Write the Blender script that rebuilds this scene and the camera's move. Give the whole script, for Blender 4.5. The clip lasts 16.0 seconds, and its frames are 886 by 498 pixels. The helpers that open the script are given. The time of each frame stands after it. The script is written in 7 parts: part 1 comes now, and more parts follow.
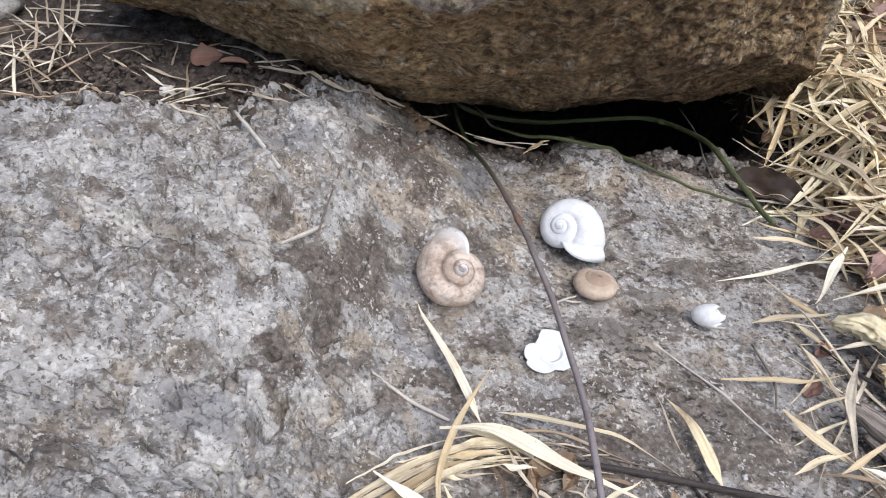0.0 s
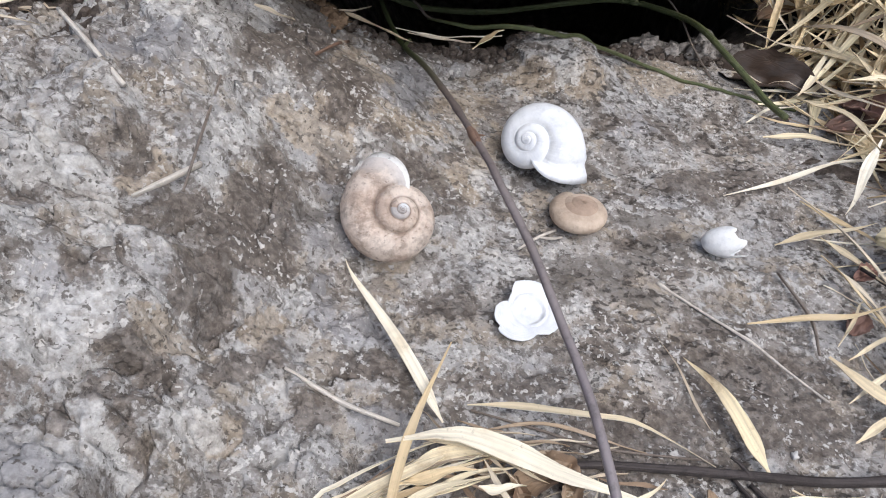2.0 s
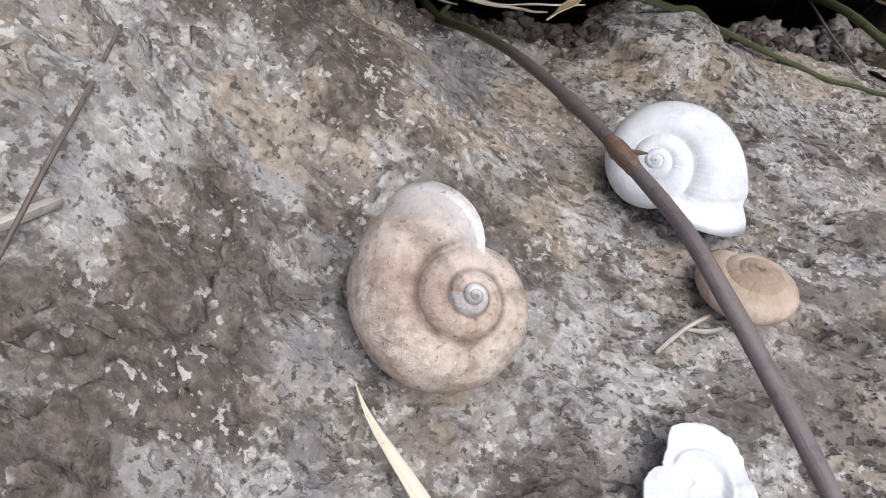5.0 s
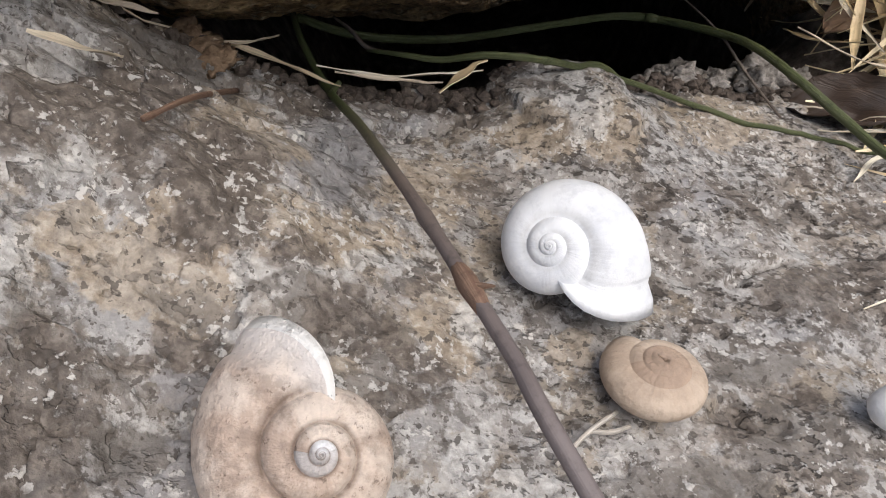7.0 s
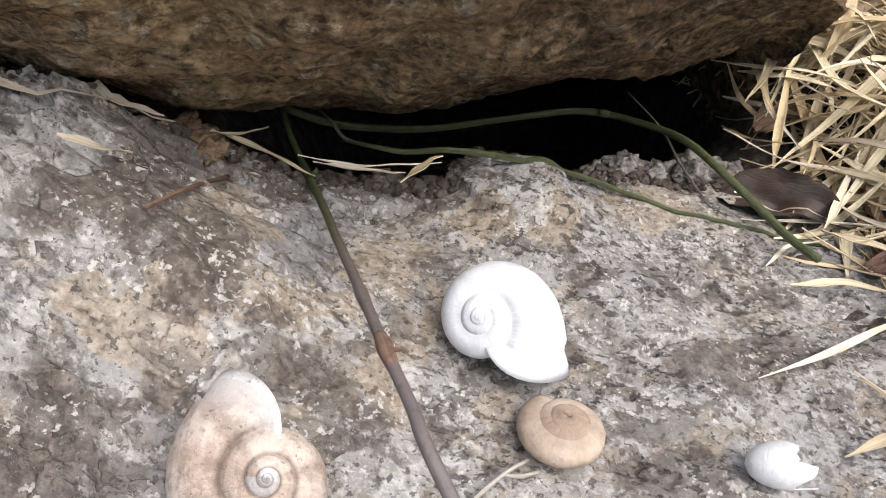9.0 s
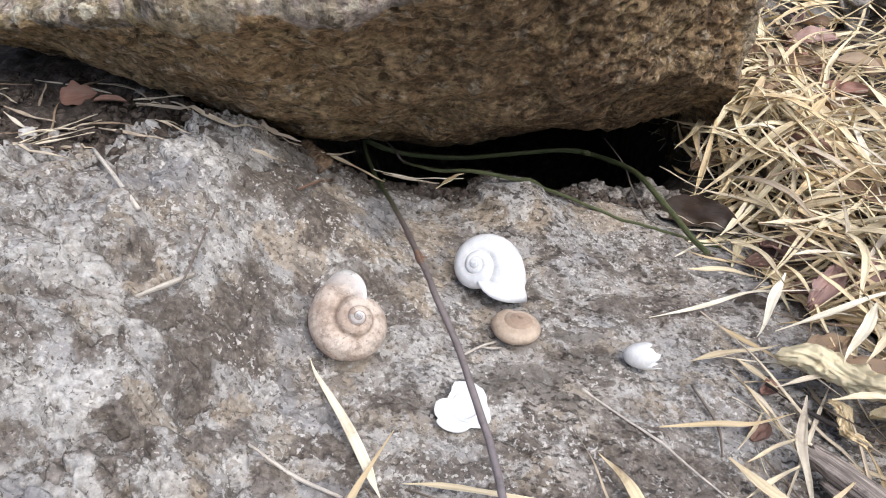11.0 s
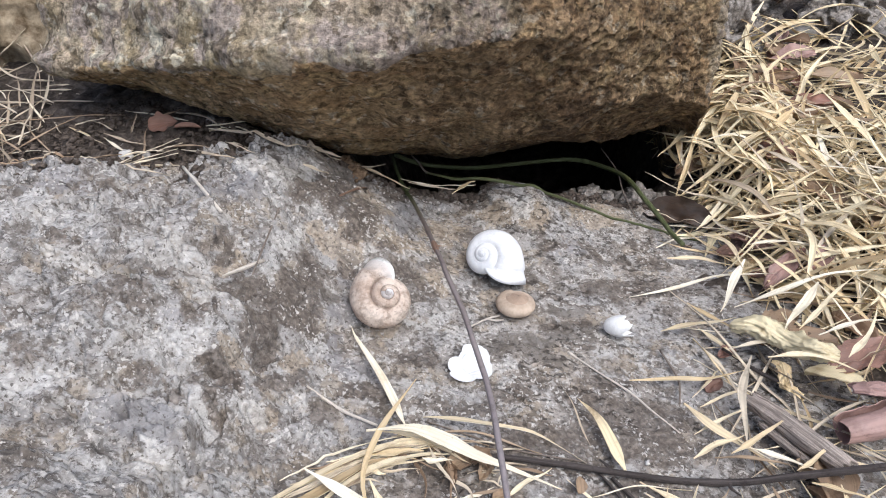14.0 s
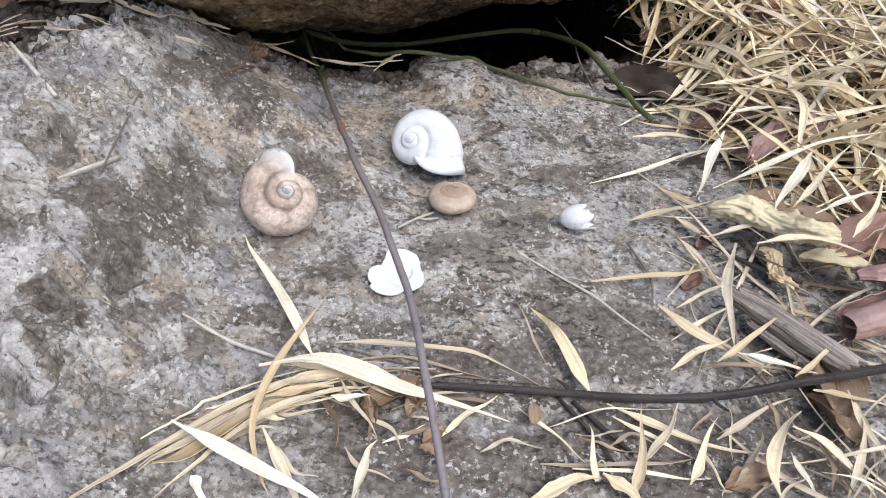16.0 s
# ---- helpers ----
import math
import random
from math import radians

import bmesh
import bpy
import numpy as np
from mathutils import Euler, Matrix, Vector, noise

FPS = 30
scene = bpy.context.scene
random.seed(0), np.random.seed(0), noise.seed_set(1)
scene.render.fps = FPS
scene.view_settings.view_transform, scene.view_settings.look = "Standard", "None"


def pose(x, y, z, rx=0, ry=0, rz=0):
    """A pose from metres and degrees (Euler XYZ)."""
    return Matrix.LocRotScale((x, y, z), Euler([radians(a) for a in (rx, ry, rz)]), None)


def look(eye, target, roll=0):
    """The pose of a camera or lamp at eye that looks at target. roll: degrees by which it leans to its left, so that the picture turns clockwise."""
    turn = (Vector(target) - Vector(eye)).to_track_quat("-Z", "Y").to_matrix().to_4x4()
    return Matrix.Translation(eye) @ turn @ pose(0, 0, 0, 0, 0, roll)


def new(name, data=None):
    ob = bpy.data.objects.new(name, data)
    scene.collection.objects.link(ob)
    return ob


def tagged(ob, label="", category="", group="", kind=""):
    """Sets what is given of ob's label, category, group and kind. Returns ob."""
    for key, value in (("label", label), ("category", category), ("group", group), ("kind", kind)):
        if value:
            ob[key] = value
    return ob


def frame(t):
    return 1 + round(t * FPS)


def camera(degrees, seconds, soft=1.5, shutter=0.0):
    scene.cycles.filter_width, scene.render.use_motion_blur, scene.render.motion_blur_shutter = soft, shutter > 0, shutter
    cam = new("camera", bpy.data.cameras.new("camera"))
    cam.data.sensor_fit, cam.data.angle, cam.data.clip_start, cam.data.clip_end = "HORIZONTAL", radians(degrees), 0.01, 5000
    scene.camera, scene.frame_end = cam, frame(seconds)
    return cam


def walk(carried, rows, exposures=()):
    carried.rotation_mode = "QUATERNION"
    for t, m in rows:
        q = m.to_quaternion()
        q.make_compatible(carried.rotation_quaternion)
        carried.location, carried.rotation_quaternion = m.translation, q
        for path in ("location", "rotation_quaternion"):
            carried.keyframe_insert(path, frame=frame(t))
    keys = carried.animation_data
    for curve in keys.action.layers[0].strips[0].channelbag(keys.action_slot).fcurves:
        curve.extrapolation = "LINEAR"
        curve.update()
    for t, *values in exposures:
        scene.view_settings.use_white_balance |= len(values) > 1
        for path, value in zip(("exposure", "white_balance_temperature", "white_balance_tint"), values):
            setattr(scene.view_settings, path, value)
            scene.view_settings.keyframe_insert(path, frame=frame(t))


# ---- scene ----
cam = camera(63.9, 16.0, soft=1.0)
PATH = [
    (0, (0.027, 0.013, 0.33), (-0.116, 1.536, -0.958), -3.4),
    (0.5, (0.028, 0.036, 0.315), (-0.073, 1.526, -1.016), -3.7),
    (1, (0.025, 0.056, 0.305), (-0.052, 1.515, -1.061), -4.2),
    (1.5, (0.027, 0.069, 0.293), (-0.018, 1.499, -1.104), -4.2),
    (2, (0.028, 0.085, 0.274), (0.004, 1.456, -1.182), -5.0),
    (2.5, (0.019, 0.106, 0.264), (0.042, 1.451, -1.215), -4.6),
    (3, (0.005, 0.124, 0.256), (0.036, 1.495, -1.2), -2.7),
    (3.2, (0.002, 0.136, 0.249), (0.042, 1.512, -1.201), -0.9),
    (5.3, (0.0090, 0.1834, 0.2003), (0.0365, 1.5859, -1.2253), -2.92),
    (5.5, (0.0118, 0.1854, 0.2006), (0.0513, 1.5903, -1.2223), -2.88),
    (6, (0.0179, 0.1915, 0.1981), (0.0907, 1.6013, -1.2186), -3.22),
    (6.5, (0.0235, 0.1974, 0.2012), (0.1042, 1.6151, -1.2072), -4.43),
    (7, (0.0302, 0.2010, 0.2056), (0.1209, 1.6382, -1.1823), -5.20),
    (7.5, (0.0365, 0.2004, 0.2142), (0.1351, 1.6714, -1.1373), -5.45),
    (8, (0.0407, 0.1980, 0.2195), (0.1587, 1.7025, -1.0929), -4.96),
    (8.5, (0.0446, 0.1883, 0.2267), (0.1688, 1.7226, -1.0502), -4.04),
    (9, (0.0437, 0.1767, 0.2295), (0.1529, 1.7269, -1.0295), -3.39),
    (9.2, (0.0418, 0.1695, 0.2353), (0.1307, 1.7368, -1.0039), -3.42),
    (11.3, (0.054, 0.016, 0.313), (0.014, 1.636, -0.859), -3.9),
    (11.5, (0.057, -0.001, 0.323), (-0.021, 1.622, -0.843), -5.1),
    (12, (0.06, -0.029, 0.34), (-0.084, 1.608, -0.799), -5.7),
    (12.5, (0.059, -0.03, 0.339), (-0.069, 1.604, -0.807), -5.6),
    (13, (0.063, -0.03, 0.341), (-0.071, 1.61, -0.796), -6.0),
    (13.5, (0.063, -0.031, 0.341), (-0.063, 1.611, -0.794), -5.9),
    (14, (0.062, -0.03, 0.339), (-0.045, 1.604, -0.811), -5.7),
    (14.5, (0.069, -0.02, 0.328), (0.003, 1.575, -0.877), -5.6),
    (15, (0.075, 0.006, 0.306), (0.067, 1.546, -0.97), -5.8),
    (15.5, (0.077, 0.021, 0.29), (0.048, 1.51, -1.045), -6.7),
    (16, (0.079, 0.023, 0.283), (0.042, 1.5, -1.065), -7.5),
]
EXPOSURES = [(0, -0.06, 6050, 10), (3, -0.16, 6080, 10), (5.5, -0.17, 6220, 10), (6, -0.17, 6400, 10), (7.5, -0.15, 6480, 10), (8.1, -0.12, 6490, 10), (8.5, 0.16, 6470, 10), (9, 0.21, 6420, 10), (11.5, 0.05, 6200, 10), (14, 0.02, 6110, 10), (16, -0.04, 6050, 10)]
walk(cam, [(t, look(eye, target, roll)) for t, eye, target, roll in PATH], EXPOSURES)

# ---- world and light: a bright, hazy sky over a shaded spot ----
world = bpy.data.worlds.new("sky")
scene.world = world
world.use_nodes = True
wn = world.node_tree.nodes
sky = wn.new("ShaderNodeTexSky")
sky.sky_type, sky.sun_disc = "NISHITA", False
sky.sun_elevation, sky.sun_rotation = radians(56), radians(138)
sky.air_density, sky.dust_density = 1.0, 4.0
world.node_tree.links.new(sky.outputs[0], wn["Background"].inputs[0])
wn["Background"].inputs[1].default_value = 0.15

sun_data = bpy.data.lights.new("sun", "SUN")
sun_data.energy, sun_data.angle, sun_data.color = 2.6, radians(50), (1.0, 0.985, 0.965)
sun = new("sun", sun_data)
sun.matrix_world = look((0.45, -0.5, 1.0), (0, 0, 0))


# ---- materials ----
class Nodes:
    """A small helper to wire node materials."""

    def __init__(self, name, roughness=0.8, specular=0.3):
        self.mat = bpy.data.materials.new(name)
        self.mat.use_nodes = True
        self.tree = self.mat.node_tree
        self.bsdf = self.tree.nodes["Principled BSDF"]
        self.bsdf.inputs["Roughness"].default_value = roughness
        self.bsdf.inputs["Specular IOR Level"].default_value = specular

    def add(self, kind, **inputs):
        node = self.tree.nodes.new(kind)
        for key, value in inputs.items():
            self.put(node.inputs[key.replace("_", " ")], value)
        return node

    def put(self, socket, value):
        if hasattr(value, "is_linked"):
            self.tree.links.new(value, socket)
        else:
            socket.default_value = value

    def place(self, scale=(1, 1, 1), source="Object"):
        co = self.tree.nodes.new("ShaderNodeTexCoord")
        m = self.add("ShaderNodeMapping", Scale=scale)
        self.tree.links.new(co.outputs[source], m.inputs["Vector"])
        return m.outputs[0]

    def noise(self, where, scale, detail=6.0, rough=0.6, distortion=0.0):
        n = self.add("ShaderNodeTexNoise", Vector=where, Scale=scale, Detail=detail, Roughness=rough, Distortion=distortion)
        return n.outputs[0]

    def cells(self, where, scale):
        return self.add("ShaderNodeTexVoronoi", Vector=where, Scale=scale).outputs[0]

    def ramp(self, value, *stops):
        r = self.add("ShaderNodeValToRGB", Fac=value)
        e = r.color_ramp.elements
        while len(e) < len(stops):
            e.new(0.5)
        for el, (p, c) in zip(e, stops):
            el.position = p
            el.color = (*c, 1) if isinstance(c, tuple) else (c, c, c, 1)
        return r.outputs[0]

    def mix(self, fac, a, b, how="MIX"):
        m = self.tree.nodes.new("ShaderNodeMix")
        m.data_type, m.blend_type = "RGBA", how
        self.put(m.inputs[0], fac)
        for socket, v in ((m.inputs[6], a), (m.inputs[7], b)):
            self.put(socket, (*v, 1) if isinstance(v, tuple) and len(v) == 3 else v)
        return m.outputs[2]

    def maths(self, how, a, b=0.0):
        m = self.tree.nodes.new("ShaderNodeMath")
        m.operation = how
        self.put(m.inputs[0], a)
        self.put(m.inputs[1], b)
        return m.outputs[0]

    def layers(self, col, where, sheets):
        """Ragged patches over one another: (shift, size, from, to, colour, strength)."""
        for shift, scale, lo, hi, tint, most in sheets:
            mp = self.add("ShaderNodeMapping", Vector=where, Location=(shift, shift * 0.7, shift * 0.3))
            col = self.mix(self.ramp(self.noise(mp.outputs[0], scale, 9, 0.64), (lo, 0.0), (hi, most)), col, tint)
        return col

    def attribute(self, name):
        n = self.tree.nodes.new("ShaderNodeAttribute")
        n.attribute_name = name
        return n.outputs["Fac"]

    def colour(self, name):
        n = self.tree.nodes.new("ShaderNodeAttribute")
        n.attribute_name = name
        s = self.add("ShaderNodeSeparateColor", Color=n.outputs["Color"])
        return s.outputs

    def chance(self):
        return self.tree.nodes.new("ShaderNodeObjectInfo").outputs["Random"]

    def island(self):
        return self.tree.nodes.new("ShaderNodeNewGeometry").outputs["Random Per Island"]

    def base(self, value):
        self.put(self.bsdf.inputs["Base Color"], value)

    def rough(self, value):
        self.put(self.bsdf.inputs["Roughness"], value)

    def bump(self, height, strength, distance):
        b = self.add("ShaderNodeBump", Height=height, Strength=strength, Distance=distance)
        self.tree.links.new(b.outputs[0], self.bsdf.inputs["Normal"])


def make_slab_rock():
    n = Nodes("weathered_limestone", 0.88, 0.25)
    w = n.place()
    big, mid = n.noise(w, 14, 5, 0.6), n.noise(w, 60, 7, 0.6)
    fine, grain = n.noise(w, 260, 5, 0.6), n.noise(w, 1000, 3, 0.6)
    east = n.add("ShaderNodeSeparateXYZ", Vector=w).outputs[0]
    col = n.mix(n.ramp(big, (0.42, 0.0), (0.58, 1.0)), (0.315, 0.304, 0.296), (0.345, 0.308, 0.27))
    col = n.mix(n.ramp(n.maths("ADD", east, n.maths("MULTIPLY", n.maths("SUBTRACT", big, 0.5), 0.2)), (-0.09, 0.75), (-0.02, 0.0)), col, (0.318, 0.308, 0.298))
    col = n.layers(col, w, (
        (0.3, 22, 0.5, 0.57, (0.3, 0.29, 0.283), 0.45), (1.3, 30, 0.51, 0.565, (0.18, 0.152, 0.127), 0.55), (2.1, 44, 0.54, 0.58, (0.11, 0.092, 0.077), 0.65),
        (4.2, 38, 0.53, 0.58, (0.32, 0.262, 0.192), 0.55), (6.1, 70, 0.55, 0.58, (0.44, 0.428, 0.41), 0.65), (9.3, 105, 0.55, 0.585, (0.11, 0.091, 0.076), 0.65),
        (8.4, 180, 0.55, 0.59, (0.48, 0.46, 0.435), 0.55), (3.4, 200, 0.56, 0.6, (0.09, 0.076, 0.064), 0.6), (5.7, 340, 0.57, 0.61, (0.52, 0.5, 0.47), 0.4), (7.3, 300, 0.57, 0.61, (0.12, 0.1, 0.085), 0.4),
    ))
    col = n.mix(0.42, col, n.ramp(fine, (0.34, 0.66), (0.5, 0.97), (0.66, 1.22)), "MULTIPLY")
    stain_shade, tone = n.colour("stain_shade"), n.colour("tone")
    rag, crumbs = n.noise(w, 110, 8, 0.66), n.noise(w, 330, 5, 0.62)
    blue = n.ramp(mid, (0.36, (0.2, 0.195, 0.2)), (0.5, (0.27, 0.262, 0.266)), (0.64, (0.35, 0.34, 0.342)))
    ochre = n.ramp(crumbs, (0.36, (0.2, 0.156, 0.11)), (0.5, (0.33, 0.264, 0.19)), (0.64, (0.48, 0.4, 0.305)))
    pale = n.ramp(crumbs, (0.36, (0.32, 0.3, 0.28)), (0.5, (0.47, 0.455, 0.43)), (0.64, (0.68, 0.66, 0.63)))
    dark = n.ramp(crumbs, (0.36, (0.062, 0.05, 0.042)), (0.5, (0.115, 0.094, 0.078)), (0.64, (0.21, 0.178, 0.152)))
    smoky = n.ramp(mid, (0.36, (0.115, 0.1, 0.086)), (0.5, (0.155, 0.137, 0.12)), (0.64, (0.21, 0.186, 0.162)))
    for mask, tint, most in ((tone[0], blue, 0.6), (stain_shade[0], ochre, 0.6), (stain_shade[2], pale, 0.6), (tone[1], smoky, 0.7), (stain_shade[1], dark, 0.8)):
        edge = n.maths("ADD", n.maths("MULTIPLY", mask, 0.8), n.maths("ADD", n.maths("MULTIPLY", n.maths("SUBTRACT", rag, 0.5), 2.6), n.maths("MULTIPLY", n.maths("SUBTRACT", crumbs, 0.5), 2.0)))
        col = n.mix(n.maths("MULTIPLY", n.ramp(edge, (0.14, 0.0), (0.4, most)), n.ramp(mask, (0.02, 0.0), (0.35, 1.0))), col, tint)
    # pits drawn out along the bedding, in loose swarms
    slant = n.add("ShaderNodeMapping", Vector=w, Rotation=(0, 0, 0.55), Scale=(1.0, 1.7, 1.0)).outputs[0]
    swarm = n.maths("MULTIPLY", n.ramp(n.noise(w, 26, 4, 0.6), (0.42, 0.0), (0.52, 1.0)), n.ramp(east, (-0.02, 0.4), (0.09, 1.0)))
    pits = n.maths("MULTIPLY", n.ramp(n.noise(slant, 190, 4, 0.58), (0.57, 0.0), (0.615, 1.0)), swarm)
    dots = n.ramp(n.noise(w, 420, 3, 0.6), (0.595, 0.0), (0.63, 0.8))
    col = n.mix(n.maths("MULTIPLY", pits, 0.8), col, (0.055, 0.046, 0.04))
    col = n.mix(dots, col, (0.08, 0.068, 0.058))
    specks = n.maths("MULTIPLY", n.ramp(n.noise(w, 430, 3, 0.55), (0.573, 0.0), (0.612, 0.8)), n.ramp(n.noise(w, 60, 6, 0.65), (0.46, 0.0), (0.56, 1.0)))
    col = n.mix(specks, col, (0.6, 0.575, 0.54))
    col = n.mix(0.35, col, n.ramp(grain, (0.3, 0.65), (0.7, 1.3)), "MULTIPLY")
    n.base(col)
    h = n.maths("ADD", n.maths("MULTIPLY", crumbs, 0.42), n.maths("ADD", n.maths("MULTIPLY", grain, 0.1), n.maths("MULTIPLY", mid, 0.7)))
    h = n.maths("ADD", h, n.maths("MULTIPLY", specks, 0.12))
    n.bump(n.maths("SUBTRACT", h, n.maths("MULTIPLY", pits, 0.5)), 0.85, 0.0022)
    return n.mat


def make_boulder_rock():
    n = Nodes("brown_boulder_stone", 0.85, 0.25)
    w, flat = n.place(), n.place((0.9, 1.0, 1.05))
    big, mid, fine, grain = n.noise(w, 14, 5, 0.6), n.noise(flat, 80, 9, 0.68), n.noise(flat, 250, 6, 0.68), n.noise(w, 800, 3, 0.65)
    shade = n.ramp(fine, (0.36, 0.4), (0.5, 1.0), (0.64, 1.65))
    under = n.layers(n.mix(n.ramp(big, (0.4, 0.0), (0.6, 1.0)), (0.5, 0.36, 0.2), (0.47, 0.325, 0.185)), flat, (
        (0.4, 40, 0.52, 0.57, (0.3, 0.18, 0.085), 0.6), (1.7, 60, 0.54, 0.59, (0.56, 0.42, 0.22), 0.6), (3.1, 90, 0.55, 0.59, (0.09, 0.055, 0.028), 0.65),
        (5.2, 120, 0.57, 0.61, (0.7, 0.6, 0.44), 0.75), (7.7, 170, 0.57, 0.61, (0.05, 0.03, 0.016), 0.65),
    ))
    top = n.layers(n.mix(n.ramp(big, (0.4, 0.0), (0.6, 1.0)), (0.44, 0.345, 0.2), (0.45, 0.37, 0.28)), w, (
        (2.3, 40, 0.5, 0.55, (0.26, 0.205, 0.12), 0.75), (13.1, 26, 0.51, 0.56, (0.4, 0.335, 0.305), 0.7), (4.9, 55, 0.54, 0.58, (0.55, 0.47, 0.33), 0.65), (6.8, 75, 0.55, 0.58, (0.13, 0.1, 0.066), 0.75),
        (8.1, 60, 0.59, 0.62, (0.66, 0.61, 0.48), 0.8), (11.3, 30, 0.61, 0.63, (0.66, 0.62, 0.52), 0.8), (9.9, 150, 0.58, 0.62, (0.62, 0.58, 0.49), 0.5),
    ))
    stain_shade = n.colour("stain_shade")
    edge = n.maths("ADD", stain_shade[0], n.maths("MULTIPLY", n.maths("SUBTRACT", n.noise(w, 90, 7, 0.65), 0.5), 0.6))
    col = n.mix(n.ramp(edge, (0.42, 0.0), (0.54, 1.0)), under, top)
    # dark red-brown stone on the right, with the overhang's shade painted into it
    shaded_rust = n.maths("MULTIPLY", stain_shade[1], n.ramp(mid, (0.38, 0.45), (0.6, 0.95)))
    col = n.mix(shaded_rust, col, n.ramp(fine, (0.3, (0.024, 0.014, 0.008)), (0.7, (0.12, 0.075, 0.043))))
    col = n.mix(0.85, col, shade, "MULTIPLY")
    n.base(col)
    h = n.maths("ADD", fine, n.maths("ADD", n.maths("MULTIPLY", grain, 0.25), n.maths("MULTIPLY", mid, 1.0)))
    pocks = n.maths("MULTIPLY", n.ramp(n.cells(w, 210), (0.12, 1.0), (0.42, 0.0)), stain_shade[1])
    n.bump(n.maths("SUBTRACT", h, n.maths("MULTIPLY", pocks, 1.1)), 0.9, 0.0045)
    return n.mat


def make_soil():
    n = Nodes("dark_crumbly_soil", 0.95, 0.15)
    w = n.place()
    mid, fine = n.noise(w, 90, 7, 0.72), n.noise(w, 520, 5, 0.75)
    col = n.ramp(mid, (0.34, (0.04, 0.032, 0.027)), (0.5, (0.105, 0.086, 0.073)), (0.66, (0.24, 0.2, 0.17)))
    col = n.mix(n.ramp(fine, (0.6, 0.0), (0.72, 0.8)), col, (0.2, 0.17, 0.14))
    n.base(col)
    n.bump(n.maths("ADD", mid, fine), 0.9, 0.003)
    return n.mat


def make_leaf(name, light, deep, blotch, amount=0.35, roughness=0.6):
    """Dry leaf tissue: parallel veins along the blade, blotches, each leaf its own tone."""
    n = Nodes(name, roughness, 0.35)
    uv = n.place((1, 1, 1), "UV")
    w = n.place()
    tone = n.maths("FRACT", n.maths("ADD", n.chance(), n.island()))
    old = tuple(0.5 * c + 0.25 * d for c, d in zip(blotch, deep))
    col = n.ramp(tone, (0.0, light), (0.55, tuple(0.5 * (c + d) for c, d in zip(light, deep))), (0.82, deep), (1.0, old))
    veins = n.noise(n.place((1300, 10, 1), "UV"), 1.0, 4, 0.65)
    col = n.mix(0.6, col, n.ramp(veins, (0.3, 0.6), (0.5, 0.98), (0.7, 1.2)), "MULTIPLY")
    dull = tuple(0.6 * c + 0.1 for c in deep)
    col = n.mix(n.ramp(n.noise(n.place((60, 45, 1), "UV"), 1.0, 4, 0.6), (0.52, 0.0), (0.66, 0.5)), col, dull)
    spots = n.ramp(n.noise(w, 85, 6, 0.7), (0.54, 0.0), (0.7, amount * 2))
    col = n.mix(spots, col, blotch)
    col = n.mix(n.ramp(n.noise(w, 420, 4, 0.7), (0.62, 0.0), (0.74, 0.5)), col, tuple(c * 0.35 for c in blotch))
    n.base(col)
    n.bump(veins, 0.6, 0.0007)
    n.bsdf.inputs["Subsurface Weight"].default_value = 0.0
    return n.mat


def make_twig(name, a, b, roughness=0.75):
    n = Nodes(name, roughness, 0.3)
    w = n.place()
    streak = n.noise(n.place((700, 30, 1), "UV"), 1.0, 4, 0.65)
    col = n.mix(n.ramp(streak, (0.35, 0.0), (0.65, 1.0)), a, b)
    col = n.mix(n.ramp(n.noise(w, 240, 5, 0.7), (0.55, 0.0), (0.7, 0.6)), col, tuple(c * 0.45 for c in a))
    n.base(col)
    n.bump(n.maths("ADD", streak, n.noise(w, 500, 4, 0.65)), 0.8, 0.0008)
    return n.mat


def make_long_stem():
    """A climbing stem: green where it leaves the crevice, grey-brown further out."""
    n = Nodes("green_to_grey_stem", 0.6, 0.4)
    sep = n.add("ShaderNodeSeparateXYZ", Vector=n.place((1, 1, 1), "UV"))
    w = n.place()
    m = n.maths("ADD", sep.outputs[1], n.maths("MULTIPLY", n.maths("SUBTRACT", n.noise(w, 70, 4), 0.5), 0.05))
    col = n.ramp(m, (0.0, (0.03, 0.035, 0.016)), (0.07, (0.075, 0.1, 0.03)), (0.13, (0.09, 0.085, 0.05)), (0.17, (0.14, 0.11, 0.095)), (0.32, (0.23, 0.2, 0.205)))
    col = n.mix(n.ramp(n.noise(w, 300, 5, 0.7), (0.5, 0.0), (0.72, 0.55)), col, (0.05, 0.04, 0.035))
    n.base(col)
    n.bump(n.noise(n.place((800, 60, 1), "UV"), 1.0, 3), 0.4, 0.0004)
    return n.mat


